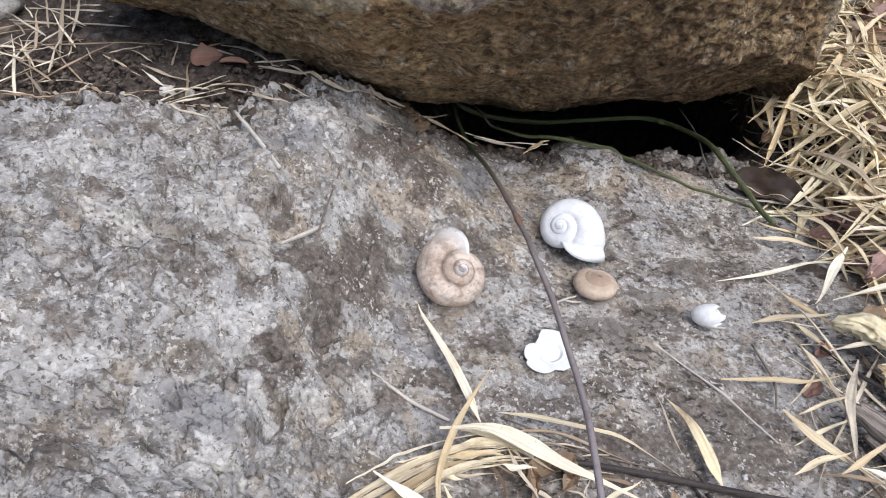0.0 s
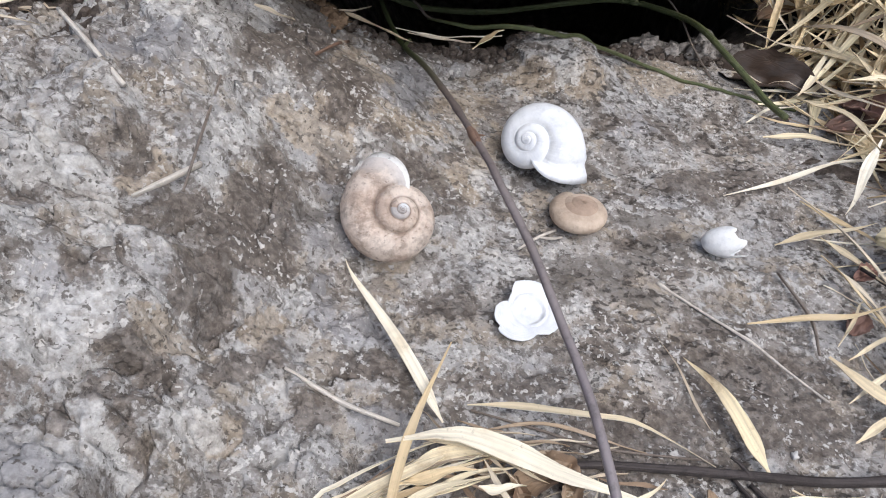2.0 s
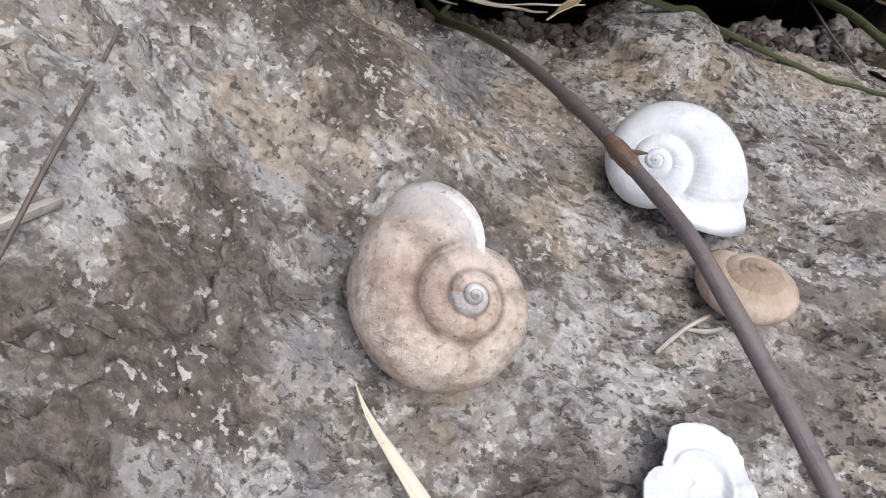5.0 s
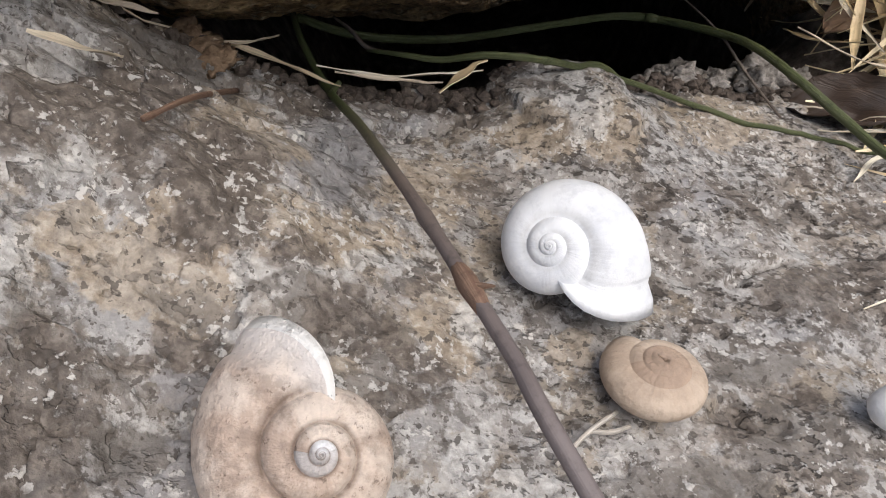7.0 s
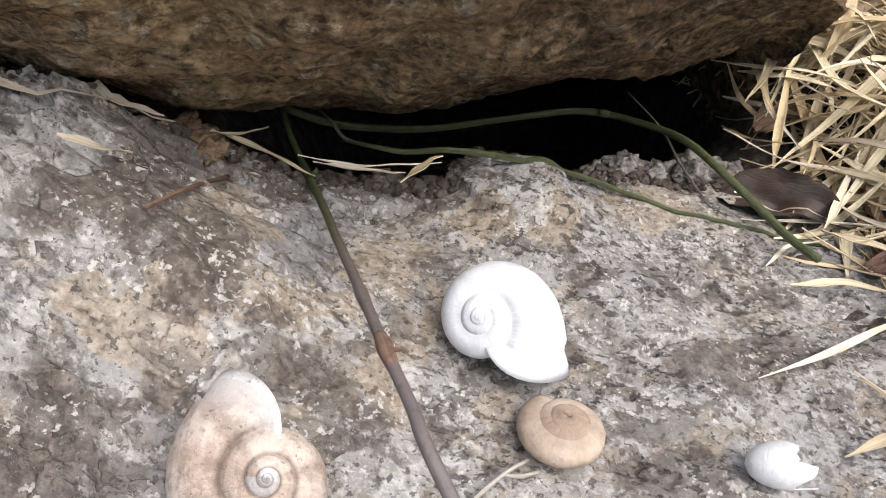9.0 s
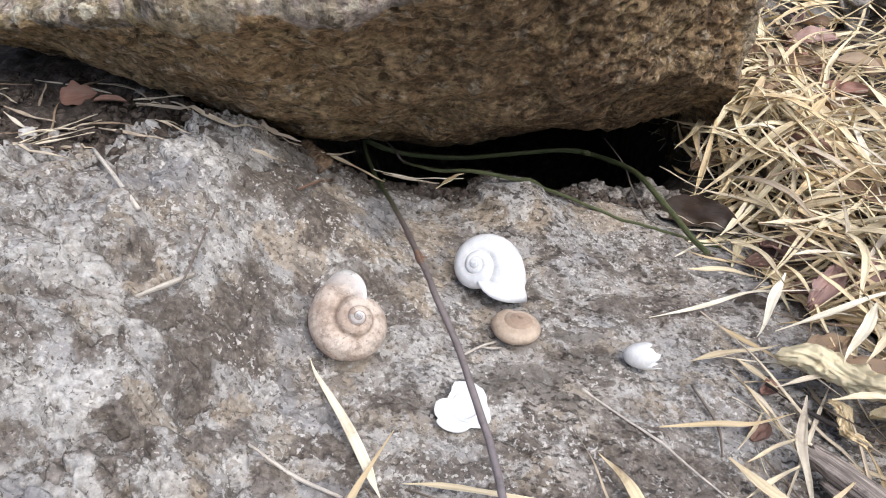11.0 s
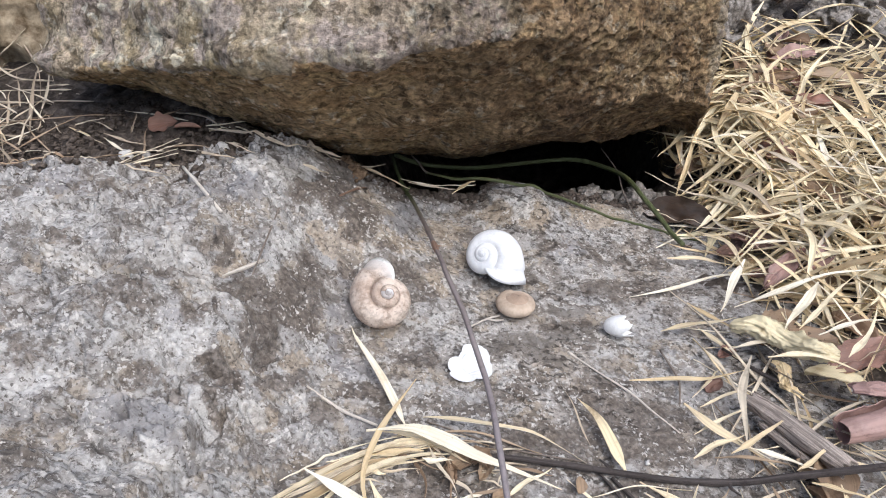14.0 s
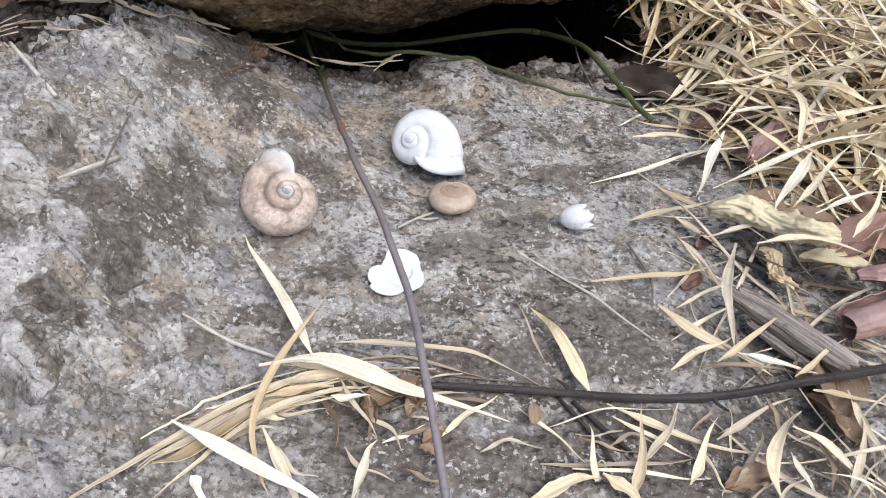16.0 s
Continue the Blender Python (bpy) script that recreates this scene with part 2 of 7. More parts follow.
def make_shell(name, light, deep, blotch, amount, roughness, ribs, streak=0.3, grime=0.0):
    n = Nodes(name, roughness, 0.35)
    w = n.place()
    large, mid, fine = n.noise(w, 75, 7, 0.66), n.noise(w, 210, 8, 0.68), n.noise(w, 620, 5, 0.7)
    lines = n.noise(n.place((ribs, 2.5, 1), "UV"), 1.0, 3, 0.55)
    col = n.mix(n.ramp(large, (0.44, 0.0), (0.56, 0.9)), light, deep)
    col = n.mix(n.ramp(mid, (0.5, 0.0), (0.6, 0.6 * amount + 0.1)), col, tuple(0.55 * c for c in deep))
    col = n.mix(n.ramp(mid, (0.36, 0.7 * amount), (0.45, 0.0)), col, tuple(min(0.85, 1.15 * c) for c in light))
    col = n.mix(streak, col, n.ramp(lines, (0.3, 0.72), (0.7, 1.18)), "MULTIPLY")
    col = n.mix(n.ramp(fine, (0.645 - 0.06 * amount, 0.0), (0.7 - 0.06 * amount, amount)), col, blotch)
    soiled = n.maths("MULTIPLY", n.colour("dirt")[0], n.ramp(mid, (0.35, 0.5), (0.6, 1.0)))
    col = n.mix(n.maths("MULTIPLY", soiled, grime), col, blotch)
    pale = n.ramp(n.maths("ADD", n.colour("dirt")[1], n.maths("MULTIPLY", n.maths("SUBTRACT", large, 0.5), 1.2)), (0.3, 0.0), (0.75, 0.9))
    col = n.mix(n.maths("MULTIPLY", pale, n.ramp(fine, (0.6, 1.0), (0.68, 0.45))), col, tuple(min(0.84, 0.5 * c + 0.42) for c in light))
    n.base(col)
    n.bump(n.maths("ADD", n.maths("MULTIPLY", lines, streak * 2), n.maths("MULTIPLY", n.maths("ADD", mid, fine), amount)), 0.7, 0.0016)
    return n.mat


def make_plain_stone(name, a, b, scale=260):
    n = Nodes(name, 0.85, 0.25)
    w = n.place()
    mid, fine = n.noise(w, scale, 6, 0.7), n.noise(w, scale * 4, 3, 0.7)
    n.base(n.mix(n.ramp(mid, (0.35, 0.0), (0.65, 1.0)), a, b))
    n.bump(n.maths("ADD", mid, n.maths("MULTIPLY", fine, 0.4)), 0.7, 0.0012)
    return n.mat


ROCK, BOULDER, SOIL = make_slab_rock(), make_boulder_rock(), make_soil()
STRAW = make_leaf("dry_straw_leaf", (0.86, 0.76, 0.55), (0.64, 0.5, 0.3), (0.4, 0.28, 0.15), 0.3, 0.5)
GOLD_STRAW = make_leaf("golden_straw_leaf", (0.88, 0.78, 0.54), (0.67, 0.51, 0.29), (0.34, 0.22, 0.11), 0.3, 0.5)
PALE_STRAW = make_leaf("bleached_straw_leaf", (0.88, 0.82, 0.68), (0.76, 0.65, 0.45), (0.5, 0.38, 0.22), 0.2, 0.5)
BROWN_STRAW = make_leaf("brown_straw_leaf", (0.42, 0.32, 0.22), (0.29, 0.2, 0.13), (0.14, 0.09, 0.055), 0.3, 0.6)
STALK = make_leaf("pale_straw_stalk", (0.66, 0.58, 0.45), (0.5, 0.41, 0.3), (0.26, 0.19, 0.13), 0.3, 0.6)
RED_LEAF = make_leaf("reddish_dead_leaf", (0.37, 0.2, 0.15), (0.27, 0.155, 0.12), (0.14, 0.08, 0.06), 0.35, 0.6)
OAK_LEAF = make_leaf("orange_brown_leaf", (0.47, 0.28, 0.2), (0.42, 0.24, 0.17), (0.28, 0.14, 0.1), 0.3, 0.6)
DULL_LEAF = make_leaf("dull_brown_leaf", (0.36, 0.26, 0.17), (0.24, 0.15, 0.09), (0.1, 0.065, 0.04), 0.35, 0.6)
DARK_LEAF = make_leaf("dark_leathery_leaf", (0.07, 0.046, 0.032), (0.05, 0.034, 0.025), (0.13, 0.1, 0.075), 0.25, 0.4)
YELLOW_LEAF = make_leaf("mottled_yellow_leaf", (0.74, 0.66, 0.46), (0.62, 0.52, 0.31), (0.42, 0.3, 0.14), 0.4, 0.6)
PINK_LEAF = make_leaf("curled_pinkish_leaf", (0.4, 0.26, 0.225), (0.34, 0.21, 0.185), (0.17, 0.095, 0.08), 0.25, 0.5)
PALE_TWIG = make_twig("bleached_twig_bark", (0.58, 0.52, 0.45), (0.76, 0.7, 0.62))
GREY_TWIG = make_twig("grey_brown_twig_bark", (0.17, 0.135, 0.11), (0.3, 0.25, 0.21))
DARK_TWIG = make_twig("dark_twig_bark", (0.04, 0.032, 0.029), (0.085, 0.071, 0.067))
RED_TWIG = make_twig("reddish_twig_bark", (0.17, 0.1, 0.07), (0.28, 0.18, 0.125))
GREEN_STEM = make_twig("green_stem_skin", (0.075, 0.088, 0.038), (0.13, 0.145, 0.068), 0.4)
WOOD = make_twig("weathered_grey_wood", (0.13, 0.105, 0.09), (0.48, 0.41, 0.36))
LONG_STEM = make_long_stem()
BROWN_SHELL = make_shell("earthy_brown_shell", (0.7, 0.595, 0.505), (0.5, 0.38, 0.3), (0.17, 0.12, 0.09), 0.75, 0.6, 45, 0.22, 1.0)
BROWN_SPIRE = make_shell("eroded_grey_spire", (0.82, 0.82, 0.83), (0.52, 0.47, 0.44), (0.16, 0.12, 0.095), 0.55, 0.6, 45, 0.15, 0.9)
WHITE_SHELL = make_shell("bleached_white_shell", (0.8, 0.81, 0.825), (0.69, 0.705, 0.735), (0.42, 0.41, 0.39), 0.15, 0.5, 60, 0.07, 0.4)
CHALK_SHELL = make_shell("chalky_white_shell", (0.78, 0.785, 0.79), (0.72, 0.73, 0.745), (0.5, 0.47, 0.42), 0.1, 0.6, 50, 0.1)
CHALK_LIP = make_shell("soil_speckled_lip", (0.86, 0.81, 0.74), (0.76, 0.68, 0.59), (0.1, 0.08, 0.07), 0.8, 0.55, 50)
EGG_SHELL = make_shell("speckled_white_shell", (0.88, 0.88, 0.87), (0.82, 0.82, 0.81), (0.14, 0.12, 0.1), 0.2, 0.6, 50, 0.1)
TAN_SHELL = make_shell("tan_shell", (0.46, 0.34, 0.255), (0.37, 0.27, 0.2), (0.16, 0.115, 0.08), 0.35, 0.6, 40, 0.15)
CREAM_SHELL = make_shell("cream_shell_side", (0.56, 0.45, 0.35), (0.45, 0.345, 0.26), (0.18, 0.125, 0.09), 0.35, 0.6, 40, 0.15)
PALE_STONE = make_plain_stone("pale_pebble", (0.5, 0.48, 0.45), (0.72, 0.7, 0.67))
GREY_STONE = make_plain_stone("grey_pebble", (0.2, 0.19, 0.18), (0.42, 0.4, 0.37))
CRUMB = make_plain_stone("soil_crumb", (0.03, 0.023, 0.019), (0.16, 0.128, 0.105))
BARK = make_plain_stone("crumbling_brown_bark", (0.09, 0.055, 0.032), (0.33, 0.23, 0.15), 220)
ROOTY = make_plain_stone("grey_fibrous_clod", (0.09, 0.078, 0.067), (0.42, 0.385, 0.35), 240)
OCHRE_ROCK = make_plain_stone("ochre_rock", (0.14, 0.1, 0.06), (0.46, 0.38, 0.27), 90)

# ---- the lie of the land: a slab of limestone, soil behind and beside it ----
def smooth(a, b, v):
    t = min(1.0, max(0.0, (v - a) / (b - a)))
    return t * t * (3 - 2 * t)


def hump(x, y, cx, cy, r):
    return math.exp(-((x - cx) ** 2 + (y - cy) ** 2) / (r * r))


def slab_back(x):
    """Where the slab breaks off towards the boulder."""
    return 0.425 - 0.02 * smooth(-0.11, -0.06, x) * smooth(0.085, 0.06, x) - 0.105 * smooth(-0.02, -0.16, x) - 0.035 * smooth(-0.16, -0.3, x) + 0.012 * smooth(0.1, 0.18, x)


def slab_z(x, y):
    """Height of the slab's top without its fine relief."""
    xx = min(x, 0.2) + 0.3 * max(0.0, x - 0.2)
    xx = max(xx, -0.17) + 0.4 * min(0.0, x + 0.17)
    z = 0.1035 - 0.243 * xx + 0.02 * (y - 0.27) - 0.0197 * math.tanh((xx + 0.04) / 0.02)
    z += 0.0139 * hump(x, y, 0.094, 0.402, 0.03) + 0.0076 * hump(x, y, -0.09, 0.25, 0.06)
    z += 0.0296 * hump(x, y, -0.015, 0.33, 0.04) - 0.0168 * hump(x, y, -0.08, 0.17, 0.05)
    z -= 0.3 * smooth(0.27, 0.35, x) + 0.3 * smooth(-0.36, -0.44, x) + 0.2 * smooth(-0.12, -0.22, y)
    return z - 0.12 * smooth(0.0, 0.065, y - slab_back(x))


def soil_z(x, y):
    z = 0.03 + 0.112 * smooth(-0.03, -0.1, x) + 0.02 * smooth(0.55, 0.9, y) + 0.01 * smooth(0.25, 0.4, x)
    z -= 0.03 * smooth(-0.04, 0.02, x) * smooth(0.24, 0.18, x) * smooth(0.455, 0.5, y)
    z -= 0.1 * smooth(-0.04, 0.02, x) * smooth(0.235, 0.2, x) * smooth(0.49, 0.54, y)
    z += 0.02 * hump(x, y, 0.27, 0.5, 0.05)
    # debris packed behind the slab's rim
    z += max(0.0, 0.074 - 0.2 * x - z) * smooth(-0.07, -0.03, x) * smooth(0.1, 0.07, x) * smooth(0.392, 0.402, y) * smooth(0.465, 0.425, y)
    z -= 0.05 * smooth(0.32, 0.24, y) * smooth(0.3, 0.1, abs(x))
    return 0.06 + (z - 0.06) * smooth(1.5, 0.75, math.hypot(x, y - 0.4))


def ground_z(x, y):
    return max(slab_z(x, y), soil_z(x, y))


# ---- mesh helpers ----
def mesh_object(name, verts, faces, material, parent=None, uvs=None, shade=True, label=""):
    me = bpy.data.meshes.new(name)
    me.from_pydata(verts, [], faces)
    if uvs is not None:
        layer = me.uv_layers.new(name="UVMap")
        idx = np.empty(len(me.loops), dtype=np.int32)
        me.loops.foreach_get("vertex_index", idx)
        layer.data.foreach_set("uv", np.asarray(uvs, dtype=np.float32)[idx].ravel())
    me.materials.append(material)
    if shade:
        me.polygons.foreach_set("use_smooth", [True] * len(me.polygons))
    me.update()
    ob = new(name, me)
    if parent is not None:
        ob.parent = parent
    if label:
        tagged(ob, label)
    return ob


def grid_faces(nu, nv, wrap=False):
    """Quads of a grid stored row by row: nu rows of nv points; wrap closes each row."""
    a = np.arange(nu * nv).reshape(nu, nv)
    b = np.concatenate([a, a[:, :1]], 1) if wrap else a
    q = np.stack([b[:-1, :-1], b[:-1, 1:], b[1:, 1:], b[1:, :-1]], -1)
    return q.reshape(-1, 4).tolist()


def stations(*runs):
    """Coordinates along an axis: runs of (from, to, step) joined end to end."""
    out = []
    for a, b, s in runs:
        n = max(1, round((b - a) / s))
        out += [a + (b - a) * i / n for i in range(n)]
    return out + [runs[-1][1]]


def fractal(x, y, z, size, octaves):
    return noise.fractal(Vector((x / size, y / size, z / size)), 1.0, 2.0, octaves)


def blob_mask(px, py, spots):
    """How far each point lies in soft-edged oval patches (x, y, long radius, short radius, turn)."""
    out = np.zeros_like(px)
    for cx, cy, a, b, turn in spots:
        c, s = math.cos(radians(turn)), math.sin(radians(turn))
        u, v = (px - cx) * c + (py - cy) * s, -(px - cx) * s + (py - cy) * c
        d = np.sqrt((u / a) ** 2 + (v / b) ** 2)
        out = np.maximum(out, np.clip((1.35 - d) / 0.7, 0, 1))
    return out


def paint(ob, name, channels):
    layer = ob.data.color_attributes.new(name, "FLOAT_COLOR", "POINT")
    n = len(ob.data.vertices)
    data = np.ones((n, 4), dtype=np.float32)
    for i, ch in enumerate(channels):
        data[:, i] = ch
    layer.data.foreach_set("color", data.ravel())


# ---- the slab ----
# raised flakes of the bedding: centre, long radius, short radius, turn, height
FLAKES = [
    (-0.085, 0.205, 0.04, 0.02, 35, 0.003), (-0.125, 0.165, 0.05, 0.03, 20, 0.003), (-0.06, 0.168, 0.022, 0.011, 55, 0.004),
    (-0.115, 0.262, 0.05, 0.026, 15, 0.0035), (-0.06, 0.285, 0.04, 0.02, -30, 0.0025), (-0.03, 0.375, 0.05, 0.02, -12, 0.005),
    (0.025, 0.222, 0.03, 0.016, 20, 0.002), (-0.14, 0.3, 0.05, 0.018, 10, 0.0035), (0.09, 0.4, 0.026, 0.016, -25, 0.004),
]
LEDGE_Y, LEDGE_X = [0.05, 0.14, 0.163, 0.171, 0.177, 0.188, 0.195, 0.2, 0.216, 0.25], [-0.075, -0.062, -0.059, -0.059, -0.055, -0.06, -0.062, -0.056, -0.048, -0.03]
# crevices and broken-out hollows: centre, long radius, short radius, turn, depth
HOLLOWS = [
    (-0.105, 0.229, 0.017, 0.004, 12, 0.006), (-0.124, 0.224, 0.014, 0.0035, -8, 0.005), (-0.027, 0.228, 0.01, 0.003, 40, 0.004),
    (-0.038, 0.181, 0.006, 0.0025, 70, 0.004), (0.001, 0.36, 0.012, 0.003, -15, 0.005), (-0.05, 0.366, 0.018, 0.003, -10, 0.005),
    (0.126, 0.331, 0.012, 0.0025, 20, 0.003), (0.016, 0.379, 0.018, 0.0035, 8, 0.006), (0.040, 0.389, 0.018, 0.0035, 12, 0.006), (0.15, 0.366, 0.014, 0.002, -35, 0.003), (0.103, 0.283, 0.01, 0.003, -20, 0.003),
]
HOLLOWS += [
    (-0.1047, 0.2327, 0.0113, 0.0024, 39, 0.011), (-0.1041, 0.2292, 0.0043, 0.003, 30, 0.006), (-0.056, 0.2445, 0.0057, 0.0018, 37, 0.007), (-0.06, 0.1974, 0.0042, 0.002, 37, 0.006),
    (-0.0416, 0.214, 0.0101, 0.0014, 62, 0.005), (-0.0208, 0.1849, 0.0116, 0.0016, 38, 0.005), (-0.0521, 0.1729, 0.0053, 0.0016, -95, 0.006), (-0.1337, 0.2404, 0.0084, 0.0016, 16, 0.005),
    (-0.0803, 0.1637, 0.0086, 0.0016, -2, 0.005), (-0.0154, 0.2098, 0.0095, 0.0018, 11, 0.006), (-0.1023, 0.1573, 0.0066, 0.0016, -13, 0.005), (-0.0274, 0.2702, 0.0037, 0.0012, 26, 0.004),
]
# stains, each an oval: centre, long radius, short radius, turn
# DARKS also paints the shade of small pits on the right into the colour
DARKS = [
    (-0.034, 0.341, 0.0208, 0.0074, 70), (-0.007, 0.328, 0.0137, 0.0094, 77), (-0.024, 0.345, 0.0267, 0.0095, 87), (-0.008, 0.317, 0.0116, 0.0052, 45), (-0.04, 0.328, 0.008, 0.0046, 87),
    (0.016, 0.301, 0.0088, 0.0066, 2), (0.028, 0.294, 0.0068, 0.0044, 21), (0.007, 0.315, 0.0063, 0.0032, 38), (0.041, 0.386, 0.0051, 0.0031, 15), (0.028, 0.397, 0.0074, 0.004, 17),
    (-0.032, 0.267, 0.0068, 0.004, 35), (-0.025, 0.287, 0.0049, 0.0022, 23), (0.052, 0.358, 0.0075, 0.0051, 34), (0.099, 0.281, 0.0063, 0.005, 11), (0.138, 0.36, 0.0074, 0.0044, 144),
]
DARKS += [
    (0.158, 0.361, 0.0051, 0.0042, 113), (0.144, 0.327, 0.0149, 0.0045, 9), (0.132, 0.319, 0.0071, 0.0021, 5), (0.123, 0.305, 0.005, 0.0018, 6), (0.121, 0.288, 0.0051, 0.003, 163),
    (0.115, 0.269, 0.0062, 0.0019, 0), (0.015, 0.308, 0.0063, 0.0027, 2), (0.032, 0.318, 0.0083, 0.0037, 75), (0.006, 0.385, 0.0114, 0.0068, 46), (0.021, 0.283, 0.0067, 0.0035, 9),
    (-0.015, 0.294, 0.0056, 0.0027, 16), (0.102, 0.312, 0.0049, 0.0019, 6), (-0.093, 0.308, 0.0109, 0.0071, 7), (-0.096, 0.288, 0.0061, 0.0053, 148), (-0.036, 0.246, 0.0118, 0.0057, 71),
]
DARKS += [
    (-0.055, 0.249, 0.0117, 0.0044, 42), (-0.035, 0.273, 0.0134, 0.006, 75), (-0.059, 0.197, 0.008, 0.0046, 32), (-0.068, 0.218, 0.0069, 0.0032, 13), (-0.004, 0.214, 0.0096, 0.0069, 11),
    (-0.016, 0.196, 0.0079, 0.006, 14), (-0.037, 0.205, 0.0084, 0.0046, 38), (-0.046, 0.223, 0.0099, 0.0047, 84), (-0.028, 0.211, 0.0056, 0.0038, 41), (-0.075, 0.178, 0.0075, 0.0053, 172),
    (-0.053, 0.194, 0.0073, 0.0056, 77), (0.135, 0.218, 0.0301, 0.0125, 8), (0.09, 0.2, 0.0315, 0.0094, 3), (0.025, 0.243, 0.01, 0.0084, 42), (0.071, 0.228, 0.0118, 0.0064, 10),
]
DARKS += [
    (0.157, 0.325, 0.0289, 0.0087, 15), (0.179, 0.36, 0.012, 0.0059, 170), (0.134, 0.321, 0.0123, 0.0037, 9), (0.112, 0.363, 0.012, 0.004, 16), (0.113, 0.23, 0.0127, 0.0044, 6),
    (0.049, 0.211, 0.016, 0.0048, 3), (0.135, 0.365, 0.0064, 0.0038, 137), (0.124, 0.242, 0.0156, 0.0048, 6), (-0.089, 0.237, 0.0137, 0.0059, 35), (-0.107, 0.229, 0.009, 0.0027, 10),
    (-0.134, 0.2, 0.0104, 0.0082, 5), (-0.124, 0.179, 0.0076, 0.0052, 110), (-0.079, 0.182, 0.0218, 0.0073, 10), (-0.057, 0.196, 0.0091, 0.0053, 91), (-0.037, 0.259, 0.0209, 0.0078, 65),
]
DARKS += [
    (-0.12, 0.151, 0.005, 0.0042, 123), (-0.055, 0.178, 0.0084, 0.0025, 100), (-0.102, 0.21, 0.0157, 0.0085, 12), (-0.136, 0.249, 0.0105, 0.0061, 177), (-0.142, 0.297, 0.0166, 0.0073, 8),
    (-0.072, 0.263, 0.0131, 0.0067, 32),
]
DARKS += [
    (0.05, 0.157, 0.0265, 0.013, 2), (0.098, 0.154, 0.0359, 0.0131, 3), (0.158, 0.149, 0.0381, 0.0114, 3), (0.179, 0.165, 0.0413, 0.0143, 5), (0.132, 0.169, 0.0305, 0.012, 5), (0.205, 0.158, 0.0244, 0.0155, 13), (0.14, 0.201, 0.0263, 0.0099, 6), (0.035, 0.173, 0.0117, 0.0071, 2), (0.082, 0.187, 0.03, 0.009, 3),
]
DARKS += [
    (0.016, 0.399, 0.0162, 0.0049, 16), (0.041, 0.402, 0.0168, 0.005, 4), (0.057, 0.395, 0.0101, 0.0042, 169), (0.079, 0.401, 0.0075, 0.0031, 156), (-0.001, 0.399, 0.0106, 0.0044, 26),
]
DARKS += [
    (-0.036, 0.239, 0.0102, 0.0053, 38), (-0.043, 0.25, 0.0079, 0.0047, 71), (-0.029, 0.26, 0.0089, 0.0039, 89), (-0.039, 0.264, 0.0071, 0.003, 53),
]
OCHRES = [
    (-0.017, 0.315, 0.0046, 0.0031, 31), (-0.007, 0.349, 0.0275, 0.0092, 99), (-0.029, 0.36, 0.0133, 0.004, 98), (-0.036, 0.406, 0.0154, 0.0062, 77), (0.016, 0.324, 0.0147, 0.0068, 35),
    (0.038, 0.357, 0.0192, 0.0113, 59), (0.04, 0.316, 0.0144, 0.0079, 84), (0.074, 0.381, 0.0132, 0.0098, 176), (0.097, 0.382, 0.0123, 0.0079, 33), (-0.028, 0.303, 0.0083, 0.0044, 28),
    (0.05, 0.334, 0.0139, 0.0058, 75), (0.037, 0.302, 0.0086, 0.0043, 75), (0.011, 0.291, 0.0045, 0.0032, 26), (-0.023, 0.298, 0.0071, 0.0027, 18), (0.025, 0.298, 0.0056, 0.0034, 72),
]
OCHRES += [
    (0.064, 0.303, 0.0075, 0.0051, 56), (-0.065, 0.256, 0.0079, 0.0045, 36), (-0.016, 0.306, 0.0117, 0.0078, 41), (-0.038, 0.184, 0.0064, 0.0047, 39), (-0.049, 0.207, 0.0073, 0.0048, 44),
    (-0.032, 0.219, 0.0082, 0.0051, 58), (0.007, 0.264, 0.0097, 0.0067, 20), (0.148, 0.409, 0.0219, 0.0118, 44),
]
PALES = [
    (-0.032, 0.316, 0.0067, 0.0045, 44), (-0.037, 0.298, 0.0049, 0.003, 49), (-0.053, 0.373, 0.0117, 0.0037, 76), (-0.039, 0.359, 0.0167, 0.005, 84), (0.002, 0.309, 0.0094, 0.0031, 23),
    (-0.004, 0.304, 0.0042, 0.0021, 21), (0.087, 0.406, 0.0174, 0.0075, 74), (0.092, 0.388, 0.0107, 0.0076, 51), 
    (0.116, 0.298, 0.0099, 0.0049, 12), (0.008, 0.309, 0.0044, 0.0026, 39), (0.02, 0.319, 0.0061, 0.0031, 45), (0.044, 0.308, 0.0086, 0.0032, 77), 
]
PALES += [
    (0.038, 0.276, 0.006, 0.0048, 23), (-0.078, 0.24, 0.0102, 0.0076, 14), (-0.066, 0.23, 0.0059, 0.0041, 26), (-0.062, 0.213, 0.0057, 0.0048, 45), (-0.043, 0.181, 0.0051, 0.0038, 78),
    (-0.063, 0.178, 0.0062, 0.0052, 114), (-0.069, 0.184, 0.0073, 0.0033, 100), (-0.073, 0.195, 0.0061, 0.0055, 107), (-0.043, 0.282, 0.0077, 0.0029, 54), 
    (0.047, 0.267, 0.0086, 0.0062, 23), (0.069, 0.246, 0.0064, 0.0045, 23), (-0.063, 0.204, 0.0039, 0.0032, 20), (-0.029, 0.204, 0.0045, 0.0033, 54),
]
